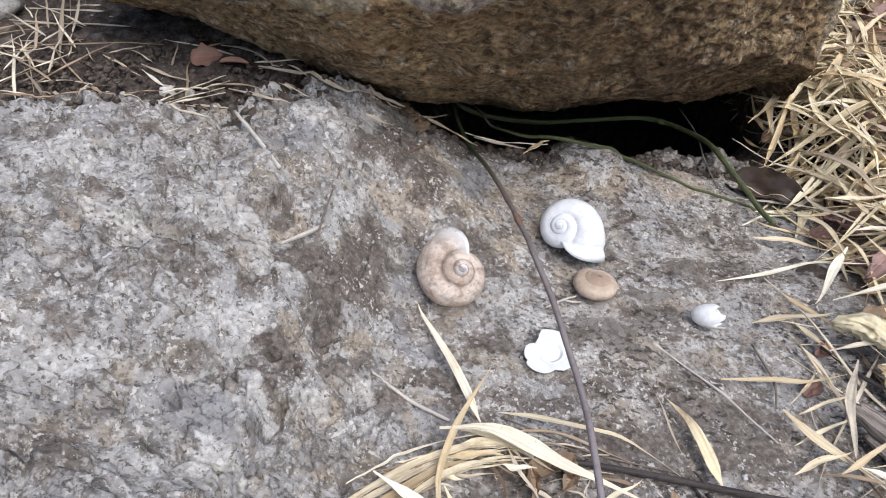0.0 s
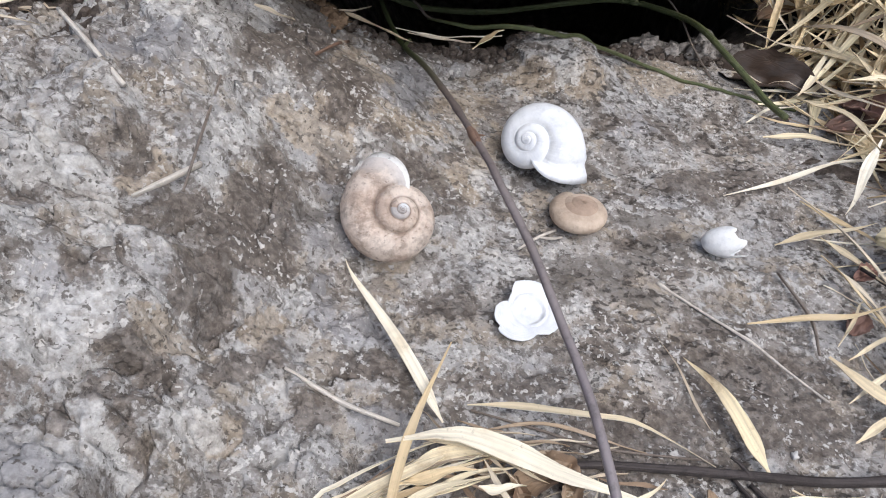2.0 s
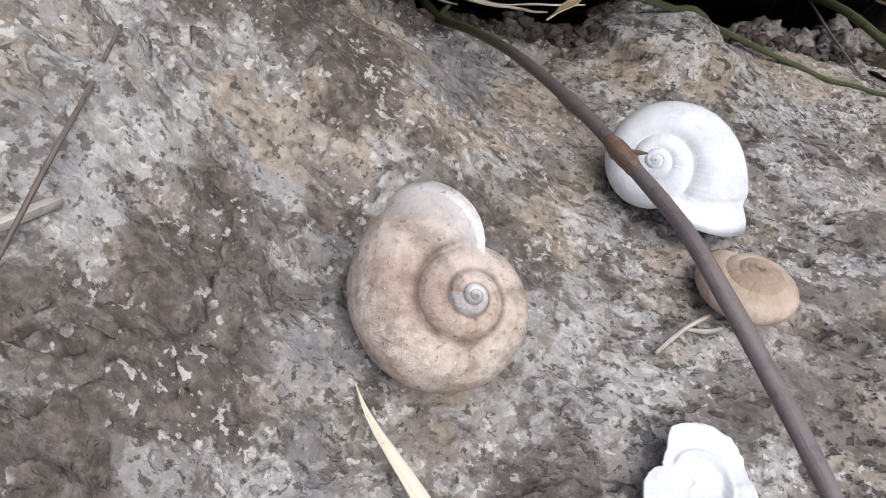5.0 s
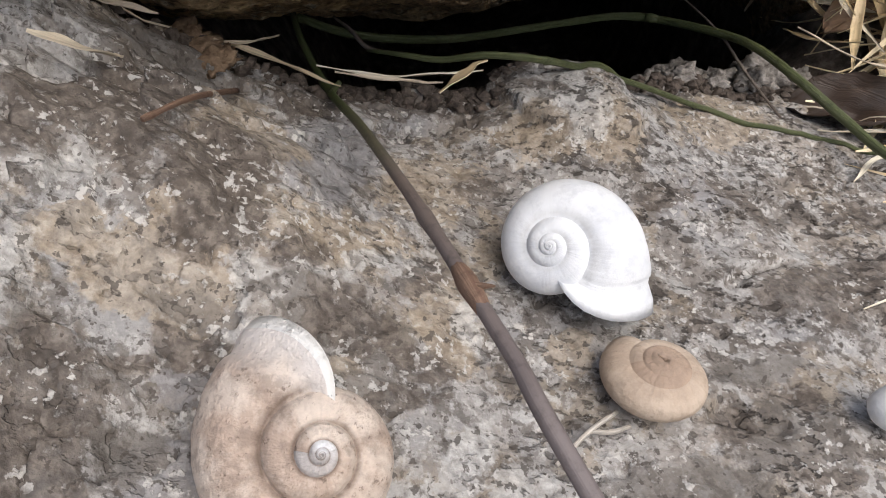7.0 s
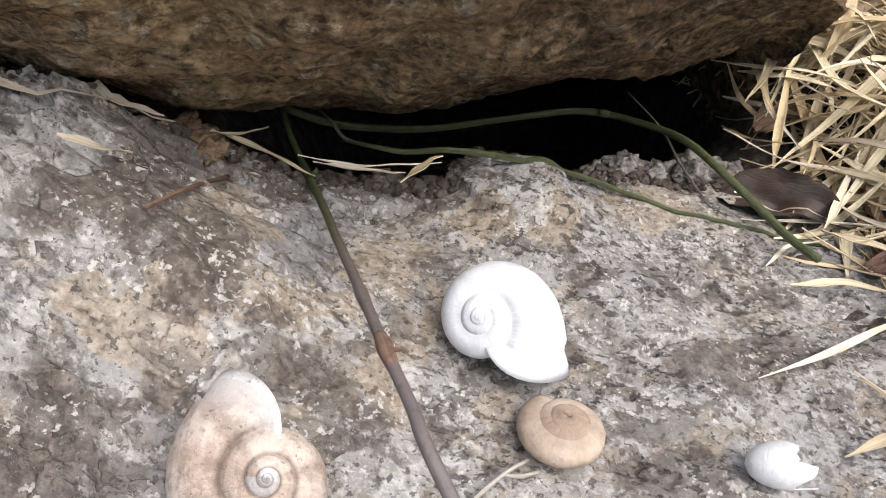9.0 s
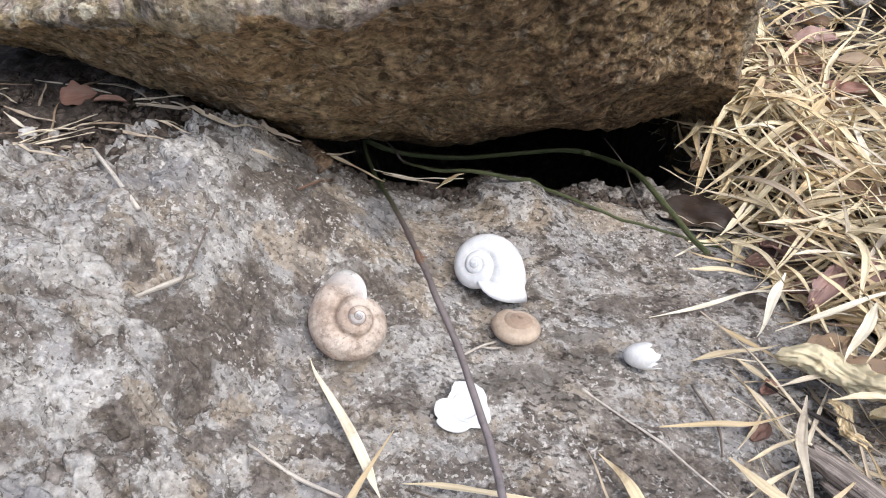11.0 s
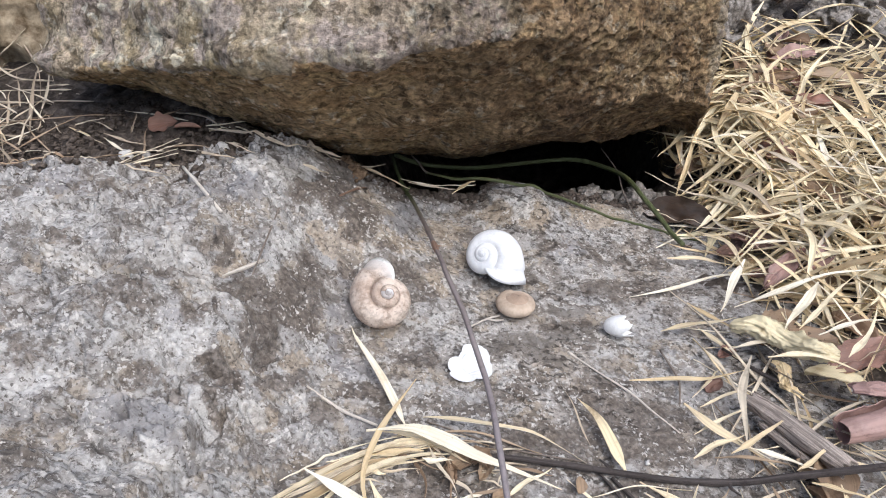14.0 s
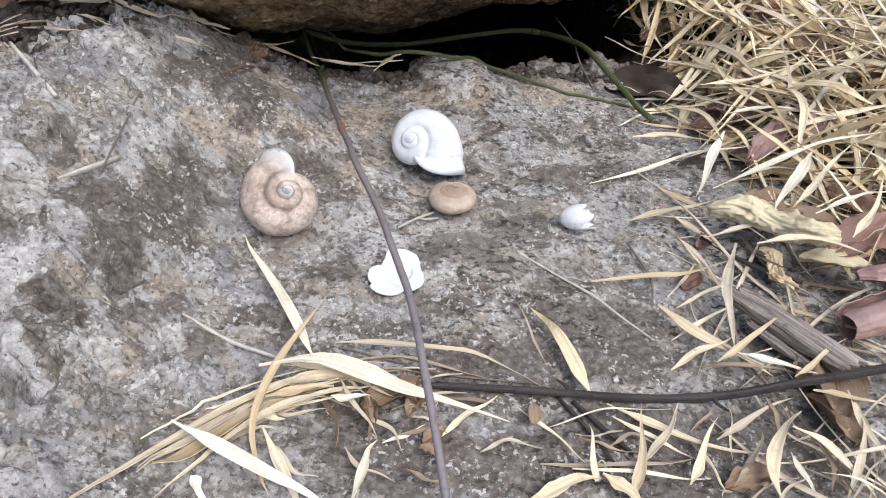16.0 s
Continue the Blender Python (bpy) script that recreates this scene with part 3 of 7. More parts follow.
PALES += [
    (-0.023, 0.235, 0.0063, 0.0041, 72), (-0.161, 0.268, 0.0164, 0.0116, 168), (-0.12, 0.169, 0.0144, 0.0065, 22), (-0.071, 0.14, 0.0113, 0.0078, 5),
    (-0.065, 0.175, 0.0101, 0.0077, 113), (-0.044, 0.18, 0.0063, 0.004, 65), (-0.095, 0.223, 0.0118, 0.0035, 11), (-0.074, 0.202, 0.0138, 0.0088, 13),
    (-0.092, 0.252, 0.0151, 0.0115, 10), (-0.06, 0.342, 0.0165, 0.0129, 39), (-0.029, 0.32, 0.0132, 0.005, 32), (-0.13, 0.24, 0.0104, 0.0075, 168),
]
BLUES = [
    (0.012, 0.357, 0.0273, 0.0088, 76), (0.021, 0.371, 0.0167, 0.0053, 85), (-0.015, 0.287, 0.0056, 0.0041, 26), (0.121, 0.362, 0.0134, 0.0068, 22), (-0.075, 0.206, 0.0088, 0.0079, 95),
    (-0.08, 0.307, 0.0121, 0.01, 1), (-0.011, 0.267, 0.0128, 0.0091, 68), (-0.004, 0.229, 0.0093, 0.0069, 18), (-0.017, 0.237, 0.0113, 0.0054, 87), (0.003, 0.195, 0.0093, 0.0066, 4),
    (-0.08, 0.162, 0.0152, 0.0077, 10), (-0.157, 0.291, 0.0156, 0.0121, 167), (-0.066, 0.152, 0.0075, 0.0054, 9), (-0.068, 0.308, 0.0142, 0.0112, 99),
]
# broad smooth patches, grey-brown
GREYS = [
    (-0.035, 0.337, 0.0185, 0.0093, 68), (-0.027, 0.37, 0.0313, 0.0112, 89), (-0.006, 0.329, 0.0146, 0.0078, 77), (-0.024, 0.335, 0.0144, 0.0071, 93), (-0.007, 0.317, 0.0084, 0.0052, 38),
    (-0.033, 0.269, 0.0056, 0.0038, 78), (-0.02, 0.269, 0.0063, 0.0054, 35), (-0.029, 0.28, 0.0067, 0.0042, 36), (0.003, 0.306, 0.0071, 0.0021, 32), (0.009, 0.301, 0.0074, 0.0057, 21),
    (0.022, 0.297, 0.0086, 0.0053, 24), (0.014, 0.286, 0.0066, 0.0044, 17), (-0.036, 0.285, 0.0056, 0.0024, 89), (0.037, 0.326, 0.0084, 0.0033, 77), (-0.014, 0.3, 0.0067, 0.0023, 13),
    (-0.036, 0.239, 0.0102, 0.0053, 38), (-0.043, 0.25, 0.0079, 0.0047, 71),
]
GREYS += [
    (0.08, 0.264, 0.0197, 0.0065, 5), (0.111, 0.277, 0.0148, 0.0077, 18), (0.063, 0.256, 0.0108, 0.0047, 6), (0.094, 0.253, 0.0143, 0.0043, 4), (-0.04, 0.265, 0.01, 0.0031, 95), (-0.034, 0.248, 0.0065, 0.0042, 46), (0.112, 0.297, 0.0135, 0.0052, 11),
]


def flake_height(x, y):
    wx = x + 0.006 * fractal(x, y, 3.1, 0.018, 4)
    wy = y + 0.006 * fractal(x, y, 7.7, 0.018, 4)
    h = 0.0
    for cx, cy, a, b, turn, up in FLAKES:
        c, s = math.cos(radians(turn)), math.sin(radians(turn))
        dx, dy = wx - cx, wy - cy
        if abs(dx) + abs(dy) > 0.13:
            continue
        d = math.hypot((dx * c + dy * s) / a, (-dx * s + dy * c) / b)
        h += up * smooth(1.03, 0.98, d)
    return h


def slab_relief(x, y):
    zz = slab_z(x, y)
    rough, west = smooth(0.04, -0.05, x), smooth(-0.01, -0.07, x)
    edge = smooth(-0.03, 0.02, y - slab_back(x))
    h = (0.0022 + 0.0025 * rough + 0.004 * edge) * fractal(x, y, zz + 0.3, 0.035, 3)
    h += (0.0008 + 0.0005 * rough + 0.0018 * edge) * fractal(x, y, zz + 5.0, 0.009, 3)
    ridged = 1 - abs(fractal(x, y, zz + 9.0, 0.028, 4))
    h += 0.0006 * (rough + 0.2) * (ridged - 0.75)
    # thin beds broken off in steps
    f = 2.3 * fractal(x, y, zz + 17.0, 0.042, 5)
    k = math.floor(f)
    h += (0.0006 + 0.0034 * rough) * (k + smooth(0.44, 0.54, f - k))
    f = 2.0 * fractal(x, y, zz + 29.0, 0.016, 3)
    k = math.floor(f)
    h += (0.0002 + 0.0004 * rough) * (k + smooth(0.35, 0.65, f - k))
    pit = noise.noise(Vector((x * 210, y * 260, zz * 210)))
    h -= 0.0014 * smooth(0.3, 0.55, pit) * (1 - 0.6 * rough)
    # broken facets, each with its own tilt, and fissures between some of them
    wx, wy = x + 0.004 * fractal(x, y, zz + 41.0, 0.012, 3), y + 0.004 * fractal(x, y, zz + 43.0, 0.012, 3)
    for size, lift, tilt in ((0.021, 0.003, 0.34), (0.0085, 0.0009, 0.3)):
        far, at = noise.voronoi(Vector((wx / size, 1.5 * wy / size, zz / size)))
        c = noise.cell_vector(at[0] * 7.3)
        h += (0.12 + 0.88 * west) * (lift * (c.z - 0.5) + tilt * size * ((c.x - 0.5) * (wx / size - at[0].x) + (c.y - 0.5) * (1.5 * wy / size - at[0].y)))
        if size > 0.01:
            h -= (0.1 + 0.9 * west) * 0.15 * size * smooth(0.12, 0.0, far[1] - far[0]) * smooth(-0.1, 0.2, fractal(x, y, 47.0 + size, 0.03, 2))
    # the broken ledge in the left half, and a crevice behind it
    e = x - float(np.interp(y, LEDGE_Y, LEDGE_X)) + 0.0035 * fractal(x, y, zz + 8.0, 0.012, 4)
    h += 0.0065 * smooth(0.0012, -0.0012, e) * smooth(0.25, 0.222, y) * smooth(-0.17, -0.09, x)
    h -= 0.0075 * math.exp(-((e - 0.0035) / 0.0026) ** 2) * smooth(0.235, 0.215, y) * smooth(-0.35, 0.15, fractal(x, y, 21.0, 0.03, 2))
    for cx, cy, a, b, turn, deep in HOLLOWS:
        if abs(x - cx) + abs(y - cy) < 0.06:
            c, s = math.cos(radians(turn)), math.sin(radians(turn))
            dx, dy = x - cx + 0.004 * fractal(x, y, 1.5, 0.012, 3), y - cy + 0.004 * fractal(x, y, 2.5, 0.012, 3)
            h -= deep * smooth(1.2, 0.75, math.hypot((dx * c + dy * s) / a, (-dx * s + dy * c) / b))
    return h + flake_height(x, y)


def surface_z(x, y):
    """The ground with all its relief, for things to lie on."""
    return max(slab_z(x, y) + slab_relief(x, y), soil_z(x, y))


def build_slab():
    xs = stations((-0.46, -0.18, 0.004), (-0.18, 0.0, 0.0007), (0.0, 0.21, 0.0009), (0.21, 0.38, 0.004))
    ys = stations((-0.26, 0.09, 0.005), (0.09, 0.43, 0.0008), (0.43, 0.52, 0.003))
    verts = [(x, y, slab_z(x, y) + slab_relief(x, y)) for y in ys for x in xs]
    ob = mesh_object("stone_slab", verts, grid_faces(len(ys), len(xs)), ROCK)
    co = np.array(verts)
    wob = np.array([(fractal(x, y, 1.0, 0.02, 4), fractal(x, y, 4.0, 0.02, 4)) for x, y, z in verts]) * 0.005
    px, py = co[:, 0] + wob[:, 0], co[:, 1] + wob[:, 1]
    worn = np.clip((px + 0.105) / 0.06, 0.45, 1)
    paint(ob, "stain_shade", [blob_mask(px, py, OCHRES), blob_mask(px, py, DARKS) * worn, blob_mask(px, py, PALES)])
    paint(ob, "tone", [blob_mask(px, py, BLUES), blob_mask(px, py, GREYS)])
    tagged(ob, "rough grey limestone slab with brown, dark and pale lichen stains", "rock", kind="structure")
    return ob


build_slab()


# ---- the soil, out to the horizon ----
def build_ground():
    far = [0.8, 1.0, 1.4, 2, 3, 5, 9, 16, 30, 60, 120]
    xs = [-v for v in reversed(far)] + stations((-0.7, -0.36, 0.02), (-0.36, -0.02, 0.0025), (-0.02, 0.5, 0.008), (0.5, 0.7, 0.03)) + far
    ys = [-v for v in reversed(far)] + stations((-0.7, 0.28, 0.04), (0.28, 0.52, 0.003), (0.52, 0.7, 0.01)) + far
    verts = []
    for y in ys:
        for x in xs:
            near = smooth(1.2, 0.5, math.hypot(x, y - 0.4))
            h = 0.006 * fractal(x, y, 2.2, 0.06, 4) * near + 0.0045 * fractal(x, y, 6.2, 0.01, 4) * near
            verts.append((x, y, soil_z(x, y) + h + 0.03 * (1 - near) * fractal(x, y, 0, 1.5, 3)))
    ob = mesh_object("ground", verts, grid_faces(len(ys), len(xs)), SOIL)
    tagged(ob, "dark crumbly soil under and behind the stones", "ground", kind="structure")


build_ground()


# ---- the overhanging boulder ----
def build_boulder():
    kx = [-0.23, -0.215, -0.15, -0.105, -0.047, 0.0, 0.067, 0.12, 0.18, 0.228, 0.236, 0.25]
    ey = [0.45, 0.425, 0.39, 0.36, 0.334, 0.328, 0.308, 0.337, 0.385, 0.425, 0.434, 0.5]
    ez = [0.185, 0.187, 0.193, 0.201, 0.213, 0.212, 0.218, 0.212, 0.195, 0.184, 0.182, 0.17]
    ly = [0.52, 0.505, 0.452, 0.428, 0.408, 0.412, 0.405, 0.365, 0.4, 0.433, 0.44, 0.5]
    lz = [0.155, 0.146, 0.138, 0.131, 0.126, 0.112, 0.112, 0.162, 0.145, 0.117, 0.113, 0.115]
    uy = [0.6, 0.58, 0.51, 0.5, 0.48, 0.48, 0.47, 0.44, 0.47, 0.5, 0.57, 0.57]
    uz = [0.125, 0.108, 0.108, 0.095, 0.088, 0.076, 0.074, 0.1, 0.084, 0.07, -0.1, -0.1]
    xs = stations((-0.23, 0.25, 0.0016))
    rows, marks = [], []
    for x in xs:
        at = [np.interp([x - 0.008, x, x + 0.008], kx, k).mean() for k in (ey, ez, ly, lz, uy, uz)]
        key = [(1.3, -0.14), (1.2, -0.14), (at[4] + 0.07, at[5] + 0.08), (at[4], at[5]), (at[2], at[3]), (at[0], at[1]), (at[0] + 0.022, at[1] + 0.05), (at[0] + 0.05, 0.3), (at[0] + 0.13, 0.34), (0.9, 0.36), (1.25, 0.32), (1.35, 0.12)]
        count = [5, 8, 8, 26, 56, 30, 22, 10, 10, 4, 4]
        prof, tag = [], []
        for i, n in enumerate(count):
            for j in range(n):
                f = j / n
                prof.append((key[i][0] + (key[i + 1][0] - key[i][0]) * f, key[i][1] + (key[i + 1][1] - key[i][1]) * f))
                tag.append(i - 1 + f)
        prof = np.array(prof)
        soft = prof.copy()
        soft = 0.5 * soft + 0.25 * (np.roll(soft, 1, 0) + np.roll(soft, -1, 0))
        end = min(1.0, max(0.0, (x + 0.23) / 0.012)) * min(1.0, max(0.0, (0.25 - x) / 0.02))
        keep = 0.35 + 0.65 * math.sqrt(end)
        soft = np.array([0.58, 0.2]) + (soft - np.array([0.58, 0.2])) * keep
        rows.append([(x, p[0], p[1]) for p in soft])
        marks.append(tag)
    nu, nv = len(rows), len(rows[0])
    co = np.array(rows)
    du = np.gradient(co, axis=0)
    dv = np.roll(co, -1, 1) - np.roll(co, 1, 1)
    nor = np.cross(dv, du)
    nor /= np.linalg.norm(nor, axis=2, keepdims=True) + 1e-9
    if nor[nu // 2, 90, 1] > 0:
        nor = -nor
    out, top, rust_shade = [], [], []
    for i in range(nu):
        for j in range(nv):
            x, y, z = co[i, j]
            t = marks[i][j]
            h = 0.010 * fractal(x, y, z, 0.09, 3) + 0.003 * fractal(x, y, z + 3, 0.022, 4)
            h += 0.0014 * fractal(x, y, z + 7, 0.007, 3)
            h += 0.0016 * (0.7 - abs(fractal(x * 0.6, y, z * 1.6 + 1, 0.03, 4)))
            split = abs(fractal(x * 0.5, y, z * 1.4 + 5, 0.05, 5))
            h -= 0.0035 * smooth(0.05, 0.0, split) * smooth(-0.1, 0.25, fractal(x, y, z + 9, 0.06, 2))
            if 3.7 < t < 4.6:
                brow = math.exp(-((t - 4.07) / 0.1) ** 2) * (1 - smooth(0.05, 0.12, x))
                h += brow * (0.004 + 0.007 * fractal(x, y, z * 0.8, 0.02, 4))
            pitted = smooth(0.05, 0.12, x) * smooth(2.7, 3.2, t)
            if pitted > 0.01:
                for fine, deep in ((150, 0.003), (260, 0.0016)):
                    d = noise.voronoi(Vector((x * fine, y * fine, z * fine)))[0][0]
                    h -= deep * pitted * smooth(0.55, 0.1, d)
            out.append(tuple(co[i, j] + nor[i, j] * h))
            lip = 4.0 + 0.12 * fractal(x, y, z, 0.03, 3)
            end = smooth(0.212, 0.228, x + 0.012 * fractal(x, y, z, 0.03, 3)) * smooth(2.9, 3.4, t)
            top.append(max(end, smooth(lip - 0.05, lip + 0.03, t) * (1 - 0.8 * smooth(-0.02, 0.17, x + 0.06 * fractal(x, y, z, 0.06, 4)) * smooth(4.9, 4.2, t))))
            # rusty colour plus painted shade: rightwards, strongest on the underside
            rust_shade.append((1 - 0.8 * end) * smooth(-0.04, 0.09, x) * (0.8 * smooth(5.6, 4.3, t) + 0.2 * smooth(3.3, 2.9, t + 0.25 * fractal(x, y, z, 0.03, 3))))
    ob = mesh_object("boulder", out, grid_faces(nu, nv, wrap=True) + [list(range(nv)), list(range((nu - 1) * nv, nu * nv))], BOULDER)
    paint(ob, "stain_shade", [top, rust_shade])
    tagged(ob, "large boulder, lichen-grey on top and brown on its overhanging underside", "boulder")


build_boulder()


# ---- builders of the small things ----
def curve_points(pts, n):
    """n + 1 points and tangents of a smooth curve through pts."""
    p = [Vector(q) for q in pts]
    p = [p[0] * 2 - p[1]] + p + [p[-1] * 2 - p[-2]]
    segs = len(p) - 3
    out = []
    for i in range(n + 1):
        s = min(segs - 1e-6, segs * i / n)
        k, f = int(s), s - int(s)
        a, b, c, d = p[k:k + 4]
        out.append(0.5 * ((2 * b) + (c - a) * f + (2 * a - 5 * b + 4 * c - d) * f * f + (3 * b - a - 3 * c + d) * f ** 3))
    tan = [(out[min(i + 1, n)] - out[max(i - 1, 0)]).normalized() for i in range(n + 1)]
    return out, tan


def blade_mesh(pts, width, rng, fold=0.25, twist=0.0, blunt=False, n=14, rest=True):
    """A dry lance-shaped leaf: a folded, slightly wavy strip with real thickness."""
    c, tan = curve_points(pts, n)
    if rest:
        for q in c:
            q.z = max(q.z, max(surface_z(q.x + dx, q.y + dy) for dx, dy in ((0, 0), (0.0015, 0), (-0.0015, 0), (0, 0.0015), (0, -0.0015))) + 0.0007 + 0.05 * width)
    verts, uvs, along = [], [], 0.0
    spin = rng.uniform(-0.5, 0.5)
    ph = rng.uniform(0, 6)
    across = (-1, -0.45, 0, 0.45, 1)
    for i in range(n + 1):
        s = i / n
        if i:
            along += (c[i] - c[i - 1]).length
        w = width * 0.37 * (min(1, s * 7 + 0.3) if blunt else 0.16 + 0.84 * smooth(0.0, 0.3, s)) * min(1.0, (1 - s) * 1.6 + 0.02)
        w *= 1 + 0.05 * math.sin(9 * s + ph) + 0.14 * noise.noise(Vector((s * 8, ph, 0.3)))
        up = Vector((0, 0, 1))
        side = tan[i].cross(up)
        side = side.normalized() if side.length > 1e-3 else Vector((1, 0, 0))
        nrm = side.cross(tan[i]).normalized()
        a = spin * 0.5 + twist * (s - 0.5) + 0.5 * noise.noise(Vector((s * 5, ph, 4.0)))
        side, nrm = side * math.cos(a) + nrm * math.sin(a), nrm * math.cos(a) - side * math.sin(a)
        for under in (0, 1):
            for k in across if not under else reversed(across):
                q = c[i] + side * (k * w + 0.0012 * math.sin(6.5 * s + ph * 1.7) * s) + nrm * (abs(k) * fold * w + 0.0002 * math.sin(7 * k + 14 * s + ph))
                if under:
                    q = q - nrm * 0.00032
                verts.append(tuple(q))
                uvs.append((0.5 + k * w, along))
        last = len(verts)
        for j in (-6, -5, -1, -10):
            verts.append(verts[last + j])
            uvs.append(uvs[last + j])
    # the two sides and the two thin rims, each with its own points so that the rims stay crisp
    faces = []
    for i in range(n):
        a, b = i * 14, i * 14 + 14
        for j in (0, 1, 2, 3, 5, 6, 7, 8, 10, 12):
            faces.append([a + j, a + j + 1, b + j + 1, b + j])
    return verts, faces, uvs


blade_rng = random.Random(11)


def blade(pts, width, material=None, label="dried straw-coloured grass leaf lying on the grey stone", fold=0.25, twist=0.0, blunt=False, group="scattered dry leaves"):
    v, f, uv = blade_mesh(pts, width * 0.001, blade_rng, fold, twist, blunt)
    ob = mesh_object("dry_leaf" if width > 2.7 else "straw_stalk", v, f, material or STRAW, uvs=uv)
    return tagged(ob, label, "leaf" if width > 2.7 else "straw", group if width > 2.7 else "scattered straw stalks")


def stem_mesh(pts, radii, n=24, sides=8, seed=0, knots=(), rest=True):
    """A round stem through pts; radii along it; knots: (share of the length, swelling)."""
    c, tan = curve_points(pts, n)
    if rest:
        low = [surface_z(q.x, q.y) + 0.8 * float(np.interp(i / n, np.linspace(0, 1, len(radii)), radii)) - q.z for i, q in enumerate(c)]
        stiff = (c[0] - c[-1]).length < 0.09
        for q, up in zip(c, low):
            q.z += max(0.0, 0.8 * max(low) if stiff else up)
    verts, uvs, along = [], [], 0.0
    ref = Vector((0.3, 0.2, 1)).normalized()
    for i in range(n + 1):
        s = i / n
        if i:
            along += (c[i] - c[i - 1]).length
        r = float(np.interp(s, np.linspace(0, 1, len(radii)), radii))
        for at, swell in knots:
            r *= 1 + swell * math.exp(-((s - at) * n / 0.9) ** 2)
        u = tan[i].cross(ref).normalized()
        v = tan[i].cross(u)
        for k in range(sides):
            a = 2 * math.pi * k / sides
            rr = r * (1 + 0.1 * noise.noise(Vector((k * 1.7, s * 30, seed))))
            verts.append(tuple(c[i] + (u * math.cos(a) + v * math.sin(a)) * rr))
            uvs.append((k / sides * 0.02, along))
    faces = grid_faces(n + 1, sides, wrap=True) + [list(range(sides - 1, -1, -1)), list(range(n * sides, n * sides + sides))]
    return verts, faces, uvs


def stick(name, pts, radii, material, label, n=24, sides=8, knots=(), parent=None, category="twig", group=""):
    v, f, uv = stem_mesh(pts, [r * 0.001 for r in radii], n, sides, len(pts), knots)
    ob = mesh_object(name, v, f, material, parent=parent, uvs=uv)
    return ob if parent else tagged(ob, label, category, group)


def lump_mesh(radius, seed, flat=0.75, rough=0.25, level=2, fuzz=0.0):
    """An uneven stone-like lump with its centre at the origin."""
    bm = bmesh.new()
    bmesh.ops.create_icosphere(bm, subdivisions=level, radius=1.0)
    for v in bm.verts:
        d = 1 + rough * noise.fractal(v.co * 1.3 + Vector((seed * 3.7, seed, 0)), 1.0, 2.0, 3)
        d += fuzz * noise.fractal(v.co * 5 + Vector((seed, 0, seed)), 1.0, 2.0, 4)
        v.co = Vector((v.co.x * d, v.co.y * d * 0.85, v.co.z * d * flat)) * radius
    verts, faces = [tuple(v.co) for v in bm.verts], [[v.index for v in f.verts] for f in bm.faces]
    bm.free()
    return verts, faces


def pebble(x, y, radius, material, label, seed, flat=0.75, name="pebble", level=2, category="stone", rough=0.25, fuzz=0.0):
    v, f = lump_mesh(radius * 0.001, seed, flat, rough, level, fuzz)
    ob = mesh_object(name, v, f, material)
    ob.location = (x, y, surface_z(x, y) + radius * 0.00055 * flat)
    ob.rotation_euler = (0, 0, seed * 1.3)
    return tagged(ob, label, category)


def rim_faces(first, n):
    """The thin rim between two rings of n points stored one after the other."""
    return [[first + i - 1 if i else first + n - 1, first + i, first + n + i, first + n + i - 1 if i else first + 2 * n - 1] for i in range(n)]


